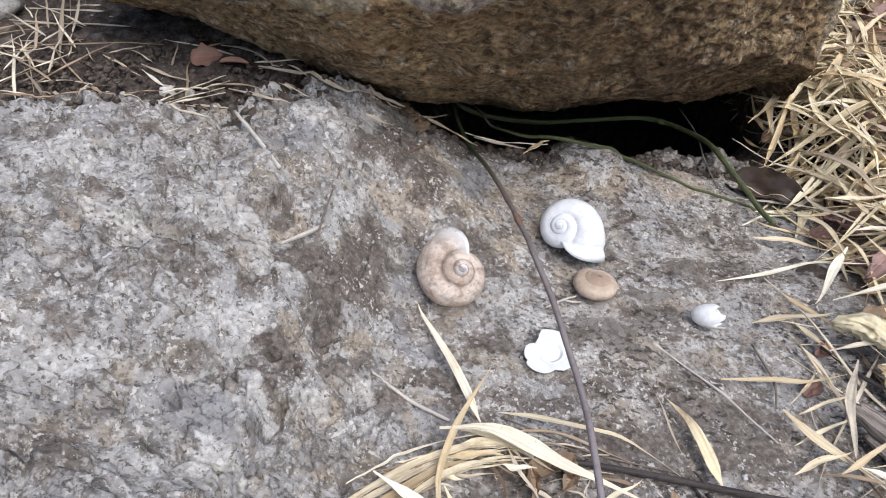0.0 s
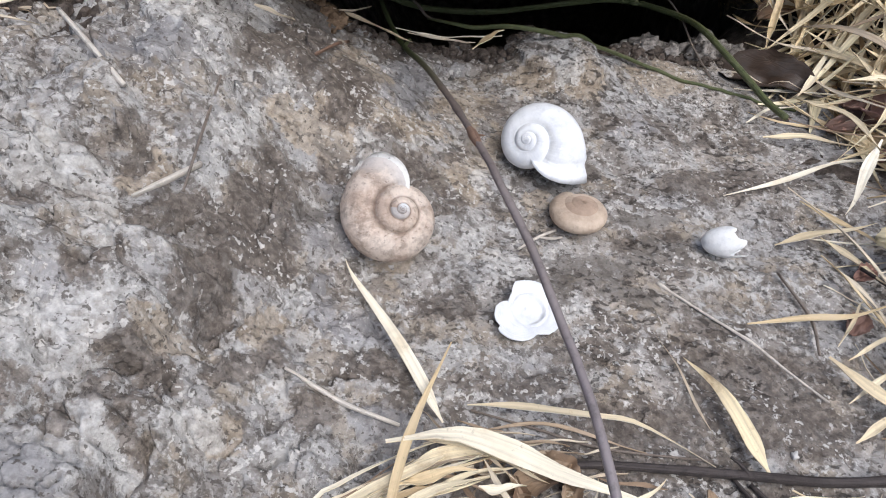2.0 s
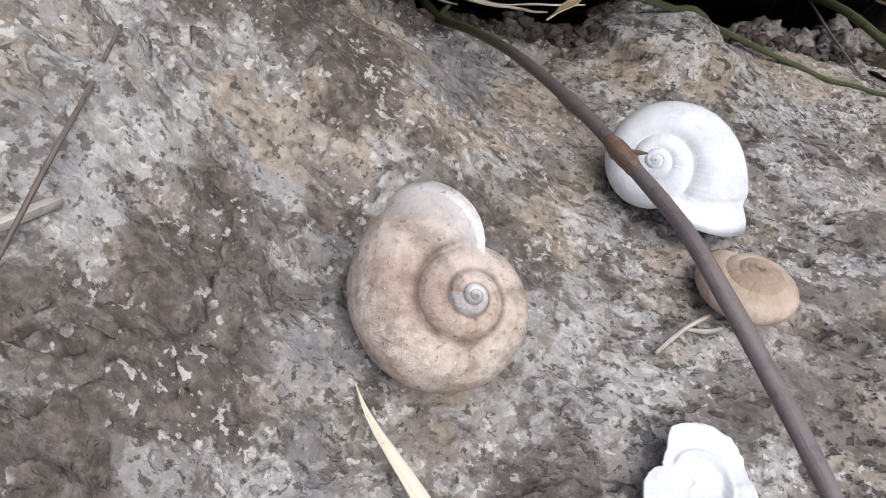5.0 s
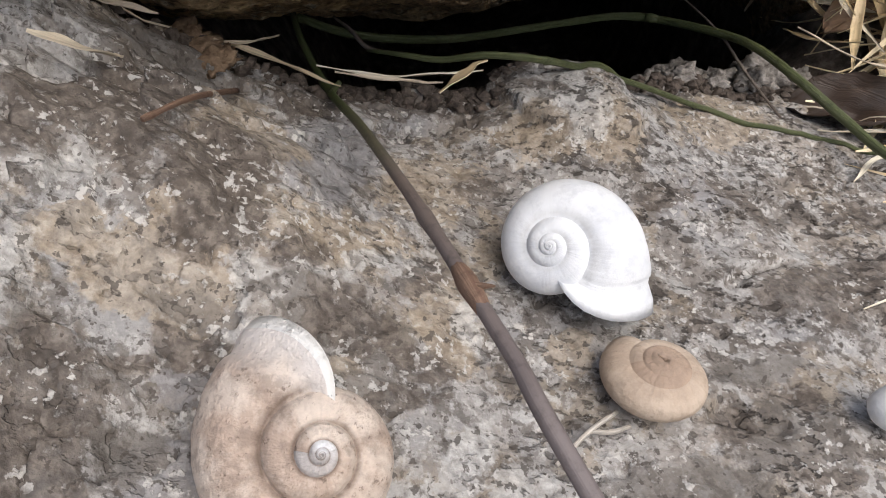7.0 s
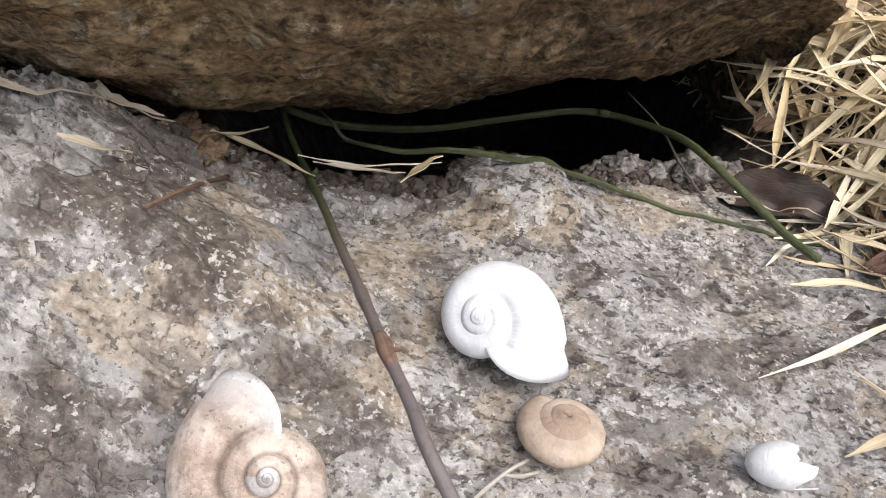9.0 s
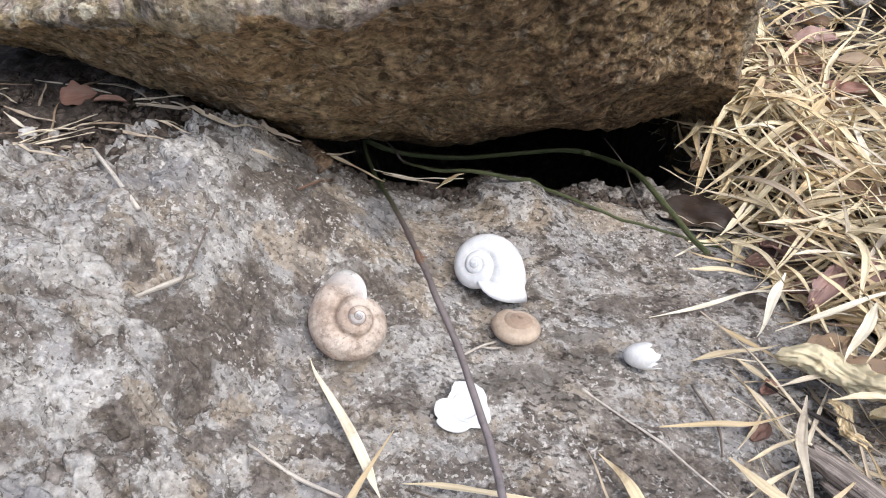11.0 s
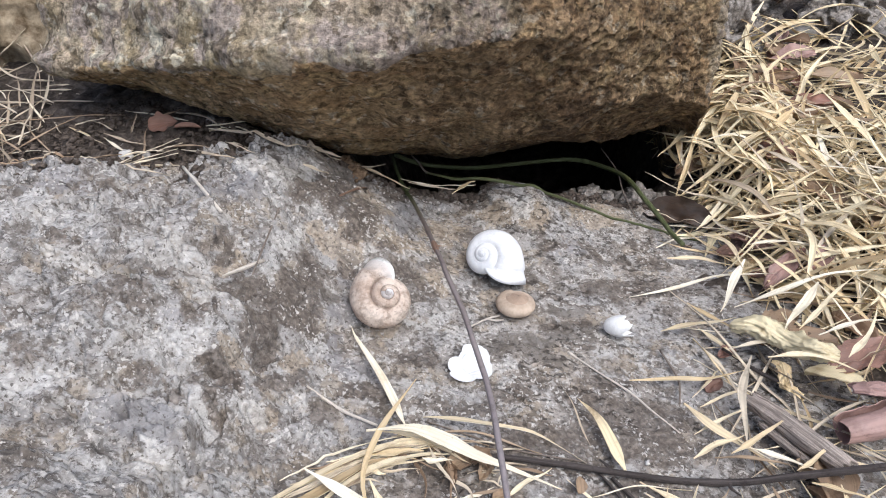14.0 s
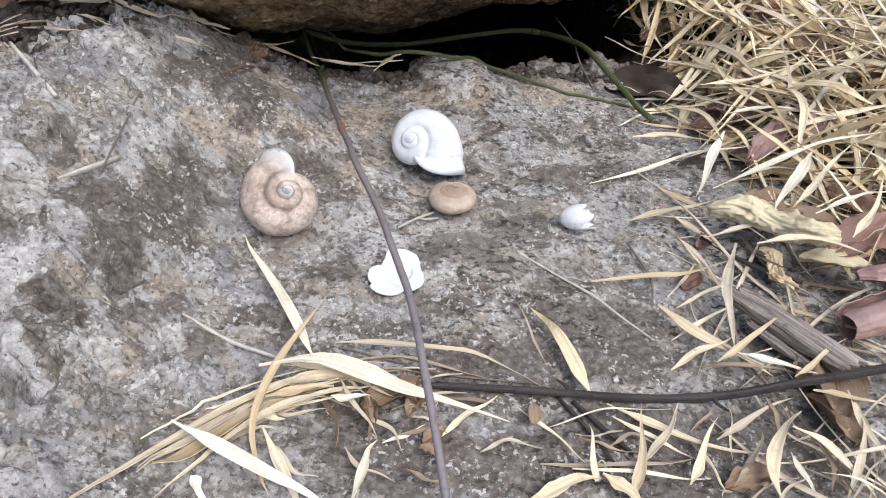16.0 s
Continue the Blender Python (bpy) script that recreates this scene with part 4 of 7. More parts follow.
def broad_leaf(x, y, length, width, turn, material, label, lift=2.0, curl=0.4, tilt=(0, 0), lobes=0.0, crumple=0.0, group="fallen broad leaves"):
    """A fallen broad leaf: midrib, cupped halves, pointed or lobed outline. Sizes in millimetres."""
    nu, nv = 18, 11
    length, width = length * 0.001, width * 0.001
    seed = x * 91 + y * 37
    top, uvs = [], []
    for i in range(nu):
        s = i / (nu - 1)
        w = width * 0.5 * math.sin(math.pi * min(1, s * 0.97 + 0.03) ** 0.8) ** 0.8 * (1 + lobes * math.sin(s * 17))
        for j in range(nv):
            k = -1 + 2 * j / (nv - 1)
            zz = curl * w * k * k + 0.06 * length * math.sin(s * 3.0) + 0.03 * length * noise.noise(Vector((s * 3, k * 2, seed)))
            zz -= 0.0006 * math.exp(-(k * 9) ** 2)
            zz += crumple * length * 0.16 * noise.fractal(Vector((s * 5, k * 2.2, seed + 3)), 1.0, 2.0, 3)
            w2 = w * (1 + crumple * 0.5 * noise.noise(Vector((s * 9, k, seed))))
            top.append(Vector(((s - 0.5) * length, k * w2, zz)))
            uvs.append((0.5 + 0.2 * s * width + abs(k) * w, s * length * 0.6))
    verts = [tuple(p) for p in top] + [(p.x, p.y, p.z - 0.0004) for p in top]
    f1 = grid_faces(nu, nv)
    m = nu * nv
    rim = [j for j in range(nv)] + [i * nv + nv - 1 for i in range(1, nu)] + [(nu - 1) * nv + j for j in range(nv - 2, -1, -1)] + [i * nv for i in range(nu - 2, 0, -1)]
    faces = f1 + [[a + m for a in reversed(q)] for q in f1] + rim_faces(2 * m, len(rim))
    ob = mesh_object("broad_leaf", verts + [verts[r + k] for k in (0, m) for r in rim], faces, material, uvs=uvs + uvs + [uvs[r] for r in rim] * 2)
    if length > 0.03:
        # a raised midrib that narrows towards the tip
        rib = []
        for i in range(nu):
            c, r = top[i * nv + nv // 2], 0.0007 * (1.1 - i / nu)
            rib += [(c.x, c.y - r, c.z), (c.x, c.y, c.z + 0.8 * r + 0.0002), (c.x, c.y + r, c.z), (c.x, c.y, c.z - 0.8 * r - 0.0006)]
        mesh_object("midrib", rib, grid_faces(nu, 4, wrap=True), STALK if material in (DARK_LEAF, RED_LEAF) else material, ob, [(0.5, p[0]) for p in rib])
    ob.matrix_world = pose(x, y, ground_z(x, y) + lift * 0.001, tilt[0], tilt[1], turn)
    return tagged(ob, label, "leaf", group)


def shell_mesh(R, W, k, turns, end, c=0.52, b=0.5, flare=0.07, oblique=0.5, drop=0.0, nphi=30, per=52, seed=1, dents=0.0, skew=0.45):
    """A coiled shell on the z axis, apex up at the origin. R: outer radius at the mouth, W: growth per turn, k: how far the coil sinks
    per radius, end: the mouth's bearing in degrees. Returns rows of points from apex to mouth, then back along the inner wall."""
    n = int(turns * per)
    th1 = 2 * math.pi * turns
    a = 1 - c
    rows = []

    def ring(th, inset, lip):
        g = R * W ** ((th - th1) / (2 * math.pi))
        last = smooth(th1 - 1.3, th1, th)
        pts = []
        for j in range(nphi):
            phi = 2 * math.pi * j / nphi
            t2 = th + last * (oblique * 0.5 * math.sin(phi) - skew * math.cos(phi))
            ang = radians(end) - (t2 - th1)
            rr = 1 - inset + lip
            wob = 1 + 0.004 * math.sin(t2 * 23 + seed) + dents * noise.fractal(Vector((math.cos(ang) * g * 90, math.sin(ang) * g * 90, phi + seed)), 1.0, 2.0, 3)
            r = g * (c + a * rr * math.cos(phi) * wob)
            z = g * (-k + b * rr * math.sin(phi) * wob) - drop * R * last
            pts.append((r * math.cos(ang), r * math.sin(ang), z))
        return pts

    start = th1 * 0.02
    for i in range(n + 1):
        th = start + (th1 - start) * i / n
        lip = flare * smooth(th1 - 0.3, th1, th) ** 2 - 0.4 * flare * math.exp(-((th - th1 + 0.36) / 0.1) ** 2) + 0.3 * flare * math.exp(-((th - th1 + 0.17) / 0.045) ** 2)
        rows.append(ring(th, 0.0, lip))
    inner = [ring(th1 - 0.004, 0.035, flare * 0.8)]
    for i in range(1, 22):
        inner.append(ring(th1 - 0.1 * i, 0.06, 0))
    rows += inner
    return rows


def shell_object(name, rows, material, m, label, spire=None, spire_rows=0, lip=None, category="snail shell", fresh=0.0):
    """The coil as one thing: the body whorl, and the spire as a part where its look differs."""
    nphi = len(rows[0])
    thing = new(name)
    thing.matrix_world = m
    tagged(thing, label, category, "snail shells on the slab")
    cut, total = spire_rows, len(rows)

    def piece(part, rr, mat, first, text=""):
        verts = [p for row in rr for p in row]
        if not first:
            tip = [sum(c) / nphi for c in zip(*rr[0])]
            verts[:nphi] = [(tip[0], tip[1], max(p[2] for p in rr[2]))] * nphi
        uvs = [((first + i) * 0.02, 0.02 * j) for i in range(len(rr)) for j in range(nphi)]
        ob = mesh_object(part, verts, grid_faces(len(rr), nphi, wrap=True), mat, thing, uvs, label=text)
        soil = []
        for row in rr:
            rad = [math.hypot(p[0], p[1]) for p in row]
            mid = 0.5 * (max(p[2] for p in row) + min(p[2] for p in row))
            soil += [math.exp(-((r / max(rad) - 0.465) / 0.045) ** 2) if p[2] > mid else 0.0 for r, p in zip(rad, row)]
        mouth = [smooth(total - 33, total - 21, first + i) for i in range(len(rr)) for _ in range(nphi)]
        paint(ob, "dirt", [soil, [v * fresh for v in mouth]])
        return ob

    mouth = len(rows) - 23 if lip is not None else len(rows)
    if cut:
        piece("spire", rows[:cut + 1], spire or material, 0, "eroded grey spire")
    piece("whorl", rows[cut:mouth], material, cut)
    if lip is not None:
        piece("lip", rows[mouth - 1:], lip, mouth, "pale flared lip")
    return thing


def on_frame(apex, lean, toward):
    """A pose with its z axis leaning by lean degrees towards the bearing toward, its origin at apex."""
    d = Vector((math.cos(radians(toward)), math.sin(radians(toward)), 0))
    axis = (Vector((0, 0, 1)) * math.cos(radians(lean)) + d * math.sin(radians(lean))).normalized()
    return Matrix.Translation(apex) @ Vector((0, 0, 1)).rotation_difference(axis).to_matrix().to_4x4()


# ---- the snail shells ----
rows = shell_mesh(0.0238, 2.2, 0.84, 4.6, 86, c=0.5, b=0.52, flare=0.14, oblique=0.3, drop=-0.08, seed=3, dents=0.035, nphi=46)
shell_object("snail_shell", rows, BROWN_SHELL, on_frame((0.013, 0.2585, 0.111), 36, -63), "large weathered brown snail shell with soil-stained whorls lying apex up", BROWN_SPIRE, int(4.6 * 52) - 118, CHALK_LIP, fresh=1.0)
rows = shell_mesh(0.0241, 2.25, 0.68, 4.8, -80, c=0.52, b=0.5, flare=0.24, oblique=0.3, drop=0.02, seed=5, dents=0.006)
shell_object("snail_shell", rows, WHITE_SHELL, on_frame((0.062, 0.317, 0.09), 45, -124), "bleached white snail shell with flared lip lying apex up", WHITE_SHELL, int(4.8 * 52) - 110, WHITE_SHELL)


rows = shell_mesh(0.0138, 1.55, 0.6, 4.2, 110, c=0.515, b=0.36, flare=0.0, oblique=0.2, seed=8, dents=0.012, skew=0.2)
shell_object("snail_shell", rows, CREAM_SHELL, on_frame((0.0822, 0.2895, 0.079), 9, 20), "small smooth tan snail shell beside the white one", TAN_SHELL, int(4.2 * 52) - 62)


def build_fragment():
    """A piece of a shell's base: a shallow dish with a broken outline, a ring of inner wall still standing on it."""
    bearing = [8, 44, 65, 89, 111, 128, 156, 170, 184, 206, 216, 219, 227, 246, 266, 288, 305, 327, 368]
    reach = [10.2, 11.6, 11.6, 11.0, 10.8, 8.0, 7.0, 9.7, 11.8, 13.5, 12.9, 14.8, 15.3, 14.4, 12.4, 10.0, 11.9, 12.9, 10.2]
    nu, nv = 26, 120
    top, uvs = [], []
    for i in range(nu):
        f = (i / (nu - 1)) ** 0.9
        for j in range(nv):
            a = 2 * math.pi * j / nv
            deg = math.degrees(a)
            deg = deg + 360 if deg < 8 else deg
            edge = float(np.interp(deg, bearing, reach)) + 0.35 * noise.noise(Vector((math.cos(a) * 9, math.sin(a) * 9, 5)))
            r = 0.001 * edge * f
            wall = 0.6 + 0.4 * math.cos(a - 1.4)
            z = 0.0052 * wall * (r / 0.0145) ** 2.2
            # the broken inner whorl: a low wall that runs round three quarters of the dish
            q = (r - 0.0058 - 0.0012 * math.cos(a)) / 0.0006
            z += 0.0017 * math.exp(-q * q) * smooth(-0.7, 0.1, math.cos(a - 0.6)) + 0.0009 * smooth(0.0, 3.0, q)
            z += 0.0006 * math.exp(-(r / 0.0012) ** 2) + 0.0004 * noise.noise(Vector((r * 300, a, 2)))
            top.append(Vector((r * math.cos(a), r * math.sin(a), z)))
            uvs.append((0.5 * i / nu, 0.004 * j))
    inner = [p + Vector((0, 0, -0.0006)) for p in top]
    f = grid_faces(nu, nv, wrap=True)
    m = nu * nv
    rim = [[(nu - 1) * nv + j, (nu - 1) * nv + (j + 1) % nv, m + (nu - 1) * nv + (j + 1) % nv, m + (nu - 1) * nv + j] for j in range(nv)]
    ob = mesh_object("broken_shell", [tuple(p) for p in top + inner], f + [[q + m for q in reversed(g)] for g in f] + rim, CHALK_SHELL, uvs=uvs + uvs)
    ob.matrix_world = on_frame((0.0525, 0.2405, 0.0735), 17, -25)
    tagged(ob, "broken chalk-white snail shell fragment lying open side up", "snail shell", "snail shells on the slab")


build_fragment()


def build_egg_shell():
    """A small shell with its mouth broken off in teeth."""
    nu, nv = 16, 26
    verts, uvs = [], []
    for wall in (0, 1):
        for i in range(nu):
            s = i / (nu - 1)
            for j in range(nv):
                a = 2 * math.pi * j / nv
                tooth = 0.0062 * noise.noise(Vector((math.cos(a) * 2.6, math.sin(a) * 2.6, 1.5))) + 0.005 * noise.noise(Vector((math.cos(a) * 7, math.sin(a) * 7, 3)))
                t = s * (0.0145 + tooth) / 0.018
                r = 0.0076 * math.sqrt(max(0.0, 1 - (1 - t * 1.5) ** 2)) if t < 0.667 else 0.0076 * math.sqrt(max(0.0, 1 - ((t - 0.667) * 1.1) ** 2))
                r = max(r, 0.0001) - 0.0004 * wall
                verts.append((t * 0.016 + 0.0004 * wall * (1 - s), 0.9 * r * math.cos(a), 0.8 * r * math.sin(a)))
                uvs.append((s * 0.3, a * 0.02))
    f = grid_faces(nu, nv, wrap=True)
    m = nu * nv
    faces = f + [[q + m for q in reversed(face)] for face in f]
    faces += [[(nu - 1) * nv + j, (nu - 1) * nv + (j + 1) % nv, m + (nu - 1) * nv + (j + 1) % nv, m + (nu - 1) * nv + j] for j in range(nv)]
    ob = mesh_object("broken_shell", verts, faces, EGG_SHELL, uvs=uvs)
    ob.matrix_world = pose(0.1298, 0.2815, 0.0585, 0, -8, -16)
    tagged(ob, "small egg-shaped white shell with a toothed broken end", "snail shell", "snail shells on the slab")


build_egg_shell()


# ---- stems that grow out of the crevice ----
stem = stick("trailing_stem", [(-0.002, 0.46, 0.092), (0.0015, 0.44, 0.088), (0.006, 0.425, 0.084), (0.012, 0.4, 0.0875), (0.0205, 0.357, 0.105), (0.0265, 0.325, 0.117), (0.0317, 0.301, 0.1232), (0.0357, 0.2835, 0.1265), (0.0386, 0.271, 0.1279), (0.0424, 0.257, 0.1282), (0.0444, 0.2485, 0.1275), (0.0516, 0.231, 0.1183), (0.0557, 0.2155, 0.1125), (0.0588, 0.205, 0.1075), (0.0612, 0.194, 0.1045), (0.064, 0.17, 0.101), (0.068, 0.12, 0.083), (0.072, 0.02, 0.055)],
             [1.2, 1.35, 1.25, 1.2, 1.3, 1.4, 1.4, 1.4], LONG_STEM, "long thin trailing stem, green at its base and grey-brown further out", n=90, sides=12, knots=((0.16, 0.3), (0.38, 0.28)), category="stem")
stick("node", [(0.037, 0.278, 0.1272), (0.0378, 0.2745, 0.1276), (0.0386, 0.271, 0.1279), (0.0395, 0.2675, 0.128)], [1.2, 1.75, 1.65, 1.2], RED_TWIG, "", n=8, sides=12, parent=stem)
stick("thorn", [(0.0383, 0.272, 0.1285), (0.0402, 0.2714, 0.129), (0.0418, 0.2711, 0.129)], [0.9, 0.5, 0.15], RED_TWIG, "", n=6, parent=stem)
stick("cut_stub", [(0.0125, 0.398, 0.089), (0.0155, 0.397, 0.093)], [1.1, 0.8], GREEN_STEM, "", n=4, parent=stem)
green_stem = stick("green_stem", [(-0.0006, 0.4600, 0.0862), (0.0150, 0.4600, 0.0781), (0.0326, 0.4650, 0.0705), (0.0590, 0.4700, 0.0644), (0.0851, 0.4780, 0.0605), (0.1131, 0.4870, 0.0567), (0.1371, 0.4950, 0.0525), (0.1549, 0.4900, 0.0511), (0.1722, 0.4650, 0.0546), (0.1786, 0.4450, 0.0574), (0.1842, 0.4200, 0.0563), (0.1913, 0.4000, 0.0519), (0.1952, 0.3820, 0.0501), (0.1988, 0.3670, 0.0511)],
      [1.7, 1.7, 1.6, 1.7, 1.8, 1.8, 1.7], GREEN_STEM, "smooth green stem arching out of the dark crevice", n=60, sides=12, knots=((0.5, 0.18),), category="stem")
stick("node", [(0.1495, 0.4920, 0.0520), (0.1519, 0.4910, 0.0516), (0.1544, 0.4900, 0.0512)], [1.7, 2.3, 1.7], GREEN_STEM, "", n=6, sides=12, parent=green_stem)
green_stem = stick("green_stem", [(0.0246, 0.4300, 0.0851), (0.0369, 0.4150, 0.0895), (0.0483, 0.4100, 0.0890), (0.0632, 0.4020, 0.0930), (0.0824, 0.4020, 0.0883), (0.1000, 0.4080, 0.0785), (0.1190, 0.4130, 0.0675), (0.1396, 0.4120, 0.0572), (0.1605, 0.4050, 0.0494), (0.1829, 0.4000, 0.0405), (0.2057, 0.3950, 0.0319), (0.2170, 0.3900, 0.0311)],
      [0.7, 1.1, 1.2, 1.1, 1.0, 0.9, 0.8], GREEN_STEM, "thinner green stem resting on the slab's rim", n=50, sides=10, category="stem")
stick("node", [(0.0794, 0.4020, 0.0892), (0.0814, 0.4020, 0.0886), (0.0833, 0.4020, 0.0880)], [1.1, 1.6, 1.1], GREEN_STEM, "", n=6, sides=12, parent=green_stem)



# ---- single leaves, stalks and twigs, each where it lies ----
blade([(0.0215, 0.1946, 0.0810), (0.0163, 0.2051, 0.0836), (0.0065, 0.2250, 0.0879), (-0.0035, 0.2440, 0.0903), (-0.0092, 0.2556, 0.0915)], 6, PALE_STRAW, twist=0.8)
blade([(0.0257, 0.2229, 0.0828), (0.0145, 0.1947, 0.0883), (0.0091, 0.1747, 0.0910), (0.0065, 0.1590, 0.0900), (0.0095, 0.1429, 0.0863), (0.0112, 0.1378, 0.0823)], 4)
blade([(0.0052, 0.1846, 0.0906), (0.0251, 0.1862, 0.0892), (0.0420, 0.1816, 0.0846), (0.0552, 0.1750, 0.0805), (0.0683, 0.1702, 0.0768), (0.0907, 0.1640, 0.0697)], 9, PALE_STRAW, fold=0.15)
blade([(0.0215, 0.1796, 0.0887), (0.0076, 0.1738, 0.0893), (-0.0075, 0.1647, 0.0907), (-0.0264, 0.1456, 0.0981), (-0.0369, 0.1298, 0.1078), (-0.0415, 0.1216, 0.1124)], 4.5, blunt=True)
blade([(-0.0213, 0.1459, 0.0965), (-0.0137, 0.1491, 0.0930), (-0.0020, 0.1604, 0.0896), (0.0112, 0.1711, 0.0868), (0.0272, 0.1747, 0.0832)], 6)
blade([(0.0340, 0.1751, 0.0836), (0.0165, 0.1706, 0.0866), (0.0005, 0.1589, 0.0890), (-0.0093, 0.1474, 0.0906), (-0.0196, 0.1351, 0.0941)], 4.5)
blade([(-0.0176, 0.1593, 0.0985), (-0.0038, 0.1515, 0.0950), (0.0135, 0.1407, 0.0918), (0.0278, 0.1349, 0.0853), (0.0410, 0.1273, 0.0790)], 6, PALE_STRAW)
blade([(0.0081, 0.1619, 0.0853), (0.0154, 0.1478, 0.0834), (0.0197, 0.1374, 0.0823), (0.0222, 0.1317, 0.0816)], 5)
blade([(-0.0113, 0.1443, 0.0883), (-0.0087, 0.1407, 0.0875), (-0.0041, 0.1351, 0.0861)], 5, PALE_STRAW)
blade([(0.0369, 0.1361, 0.0771), (0.0412, 0.1503, 0.0764), (0.0449, 0.1589, 0.0756)], 4.5, PALE_STRAW)
blade([(0.0328, 0.1814, 0.0820), (0.0390, 0.1688, 0.0803), (0.0460, 0.1570, 0.0784)], 2.5, STALK)
blade([(0.0291, 0.2017, 0.0784), (0.0462, 0.2010, 0.0767), (0.0691, 0.1969, 0.0736), (0.0837, 0.1950, 0.0690), (0.1052, 0.1836, 0.0625)], 3.6, PALE_STRAW)
blade([(0.0653, 0.1605, 0.0697), (0.0771, 0.1712, 0.0671), (0.0880, 0.1800, 0.0646)], 3.5)
blade([(0.0465, 0.1589, 0.0733), (0.0537, 0.1622, 0.0716), (0.0614, 0.1653, 0.0698)], 2, PALE_STRAW)
blade([(0.0122, 0.1875, 0.0860), (0.0240, 0.1872, 0.0833), (0.0399, 0.1819, 0.0793), (0.0517, 0.1756, 0.0764)], 5)
blade([(0.0089, 0.1778, 0.0845), (0.0199, 0.1836, 0.0821), (0.0316, 0.1841, 0.0794), (0.0475, 0.1793, 0.0754)], 6)
blade([(0.0085, 0.1726, 0.0885), (0.0194, 0.1753, 0.0860), (0.0307, 0.1781, 0.0835)], 5)
blade([(0.0327, 0.1936, 0.0763), (0.0513, 0.1967, 0.0719), (0.0723, 0.1929, 0.0667), (0.0847, 0.1887, 0.0636)], 2, BROWN_STRAW)
blade([(0.0394, 0.1797, 0.0764), (0.0434, 0.1680, 0.0752), (0.0417, 0.1547, 0.0753)], 3, BROWN_STRAW)
blade([(0.0371, 0.1878, 0.0761), (0.0513, 0.1898, 0.0727), (0.0660, 0.1918, 0.0692)], 2, STALK)
blade([(0.0035, 0.1696, 0.0865), (0.0093, 0.1668, 0.0851), (0.0149, 0.1662, 0.0839)], 6)
blade([(0.0306, 0.1712, 0.0863), (0.0372, 0.1703, 0.0847), (0.0437, 0.1727, 0.0832)], 4, PALE_STRAW)
blade([(0.1240, 0.1820, 0.0539), (0.1196, 0.1943, 0.0592), (0.1140, 0.2100, 0.0619), (0.1075, 0.2257, 0.0608)], 8, GOLD_STRAW, twist=0.9)
blade([(0.1089, 0.1967, 0.0579), (0.1048, 0.2147, 0.0592), (0.1006, 0.2351, 0.0607)], 1.4, STALK)
blade([(0.1286, 0.1773, 0.0547), (0.1447, 0.1676, 0.0513), (0.1626, 0.1603, 0.0464), (0.1865, 0.1587, 0.0392)], 5)
blade([(0.1297, 0.1723, 0.0533), (0.1436, 0.1629, 0.0498), (0.1565, 0.1564, 0.0465)], 2.5, PALE_STRAW)
blade([(0.1286, 0.1388, 0.0539), (0.1340, 0.1507, 0.0568), (0.1406, 0.1708, 0.0596)], 5.5)
blade([(0.1367, 0.1537, 0.0512), (0.1458, 0.1621, 0.0532), (0.1549, 0.1728, 0.0562)], 4.5, PALE_STRAW)
blade([(0.1498, 0.1436, 0.0509), (0.1573, 0.1539, 0.0492), (0.1694, 0.1717, 0.0467)], 5)
blade([(0.0993, 0.1516, 0.0613), (0.1183, 0.1511, 0.0567), (0.1406, 0.1532, 0.0513), (0.1545, 0.1550, 0.0480)], 2.6, STALK)
blade([(0.1100, 0.1493, 0.0597), (0.1391, 0.1482, 0.0526), (0.1583, 0.1460, 0.0479)], 2.2, PALE_STRAW)
blade([(0.0947, 0.1759, 0.0609), (0.1051, 0.1657, 0.0582), (0.1169, 0.1536, 0.0551)], 2, PALE_STRAW)
blade([(0.1176, 0.1454, 0.0567), (0.1172, 0.1507, 0.0649), (0.1165, 0.1572, 0.0732)], 3.5, PALE_STRAW, blunt=True)
blade([(0.0939, 0.1385, 0.0623), (0.1074, 0.1435, 0.0612), (0.1187, 0.1452, 0.0605)], 7)
blade([(0.1198, 0.1467, 0.0592), (0.1273, 0.1398, 0.0573), (0.1324, 0.1333, 0.0559)], 7)
blade([(0.1815, 0.1385, 0.0411), (0.1794, 0.1482, 0.0518), (0.1862, 0.1580, 0.0543), (0.2024, 0.1711, 0.0450)], 7, twist=1.4)
blade([(0.1935, 0.1585, 0.0386), (0.1941, 0.1483, 0.0382), (0.1962, 0.1387, 0.0375)], 3, PALE_STRAW)
blade([(0.1939, 0.1631, 0.0485), (0.2049, 0.1576, 0.0439), (0.2112, 0.1453, 0.0399), (0.2169, 0.1374, 0.0353)], 4)
blade([(0.1629, 0.2280, 0.0494), (0.1721, 0.2126, 0.0495), (0.1861, 0.2018, 0.0466), (0.1979, 0.1890, 0.0421)], 6.5)
blade([(0.1592, 0.1951, 0.0466), (0.1731, 0.2013, 0.0494), (0.1873, 0.2065, 0.0490)], 4.5)
blade([(0.1860, 0.1985, 0.0492), (0.2015, 0.1934, 0.0456), (0.2151, 0.1881, 0.0445)], 5, PALE_STRAW)
blade([(0.1639, 0.2105, 0.0458), (0.1836, 0.2215, 0.0447), (0.1983, 0.2299, 0.0448)], 3)
blade([(0.1373, 0.2428, 0.0529), (0.1642, 0.2466, 0.0484), (0.1821, 0.2483, 0.0464), (0.2031, 0.2527, 0.0446)], 4)
blade([(0.1687, 0.2331, 0.0481), (0.1847, 0.2498, 0.0445), (0.1925, 0.2583, 0.0428)], 2, PALE_STRAW)
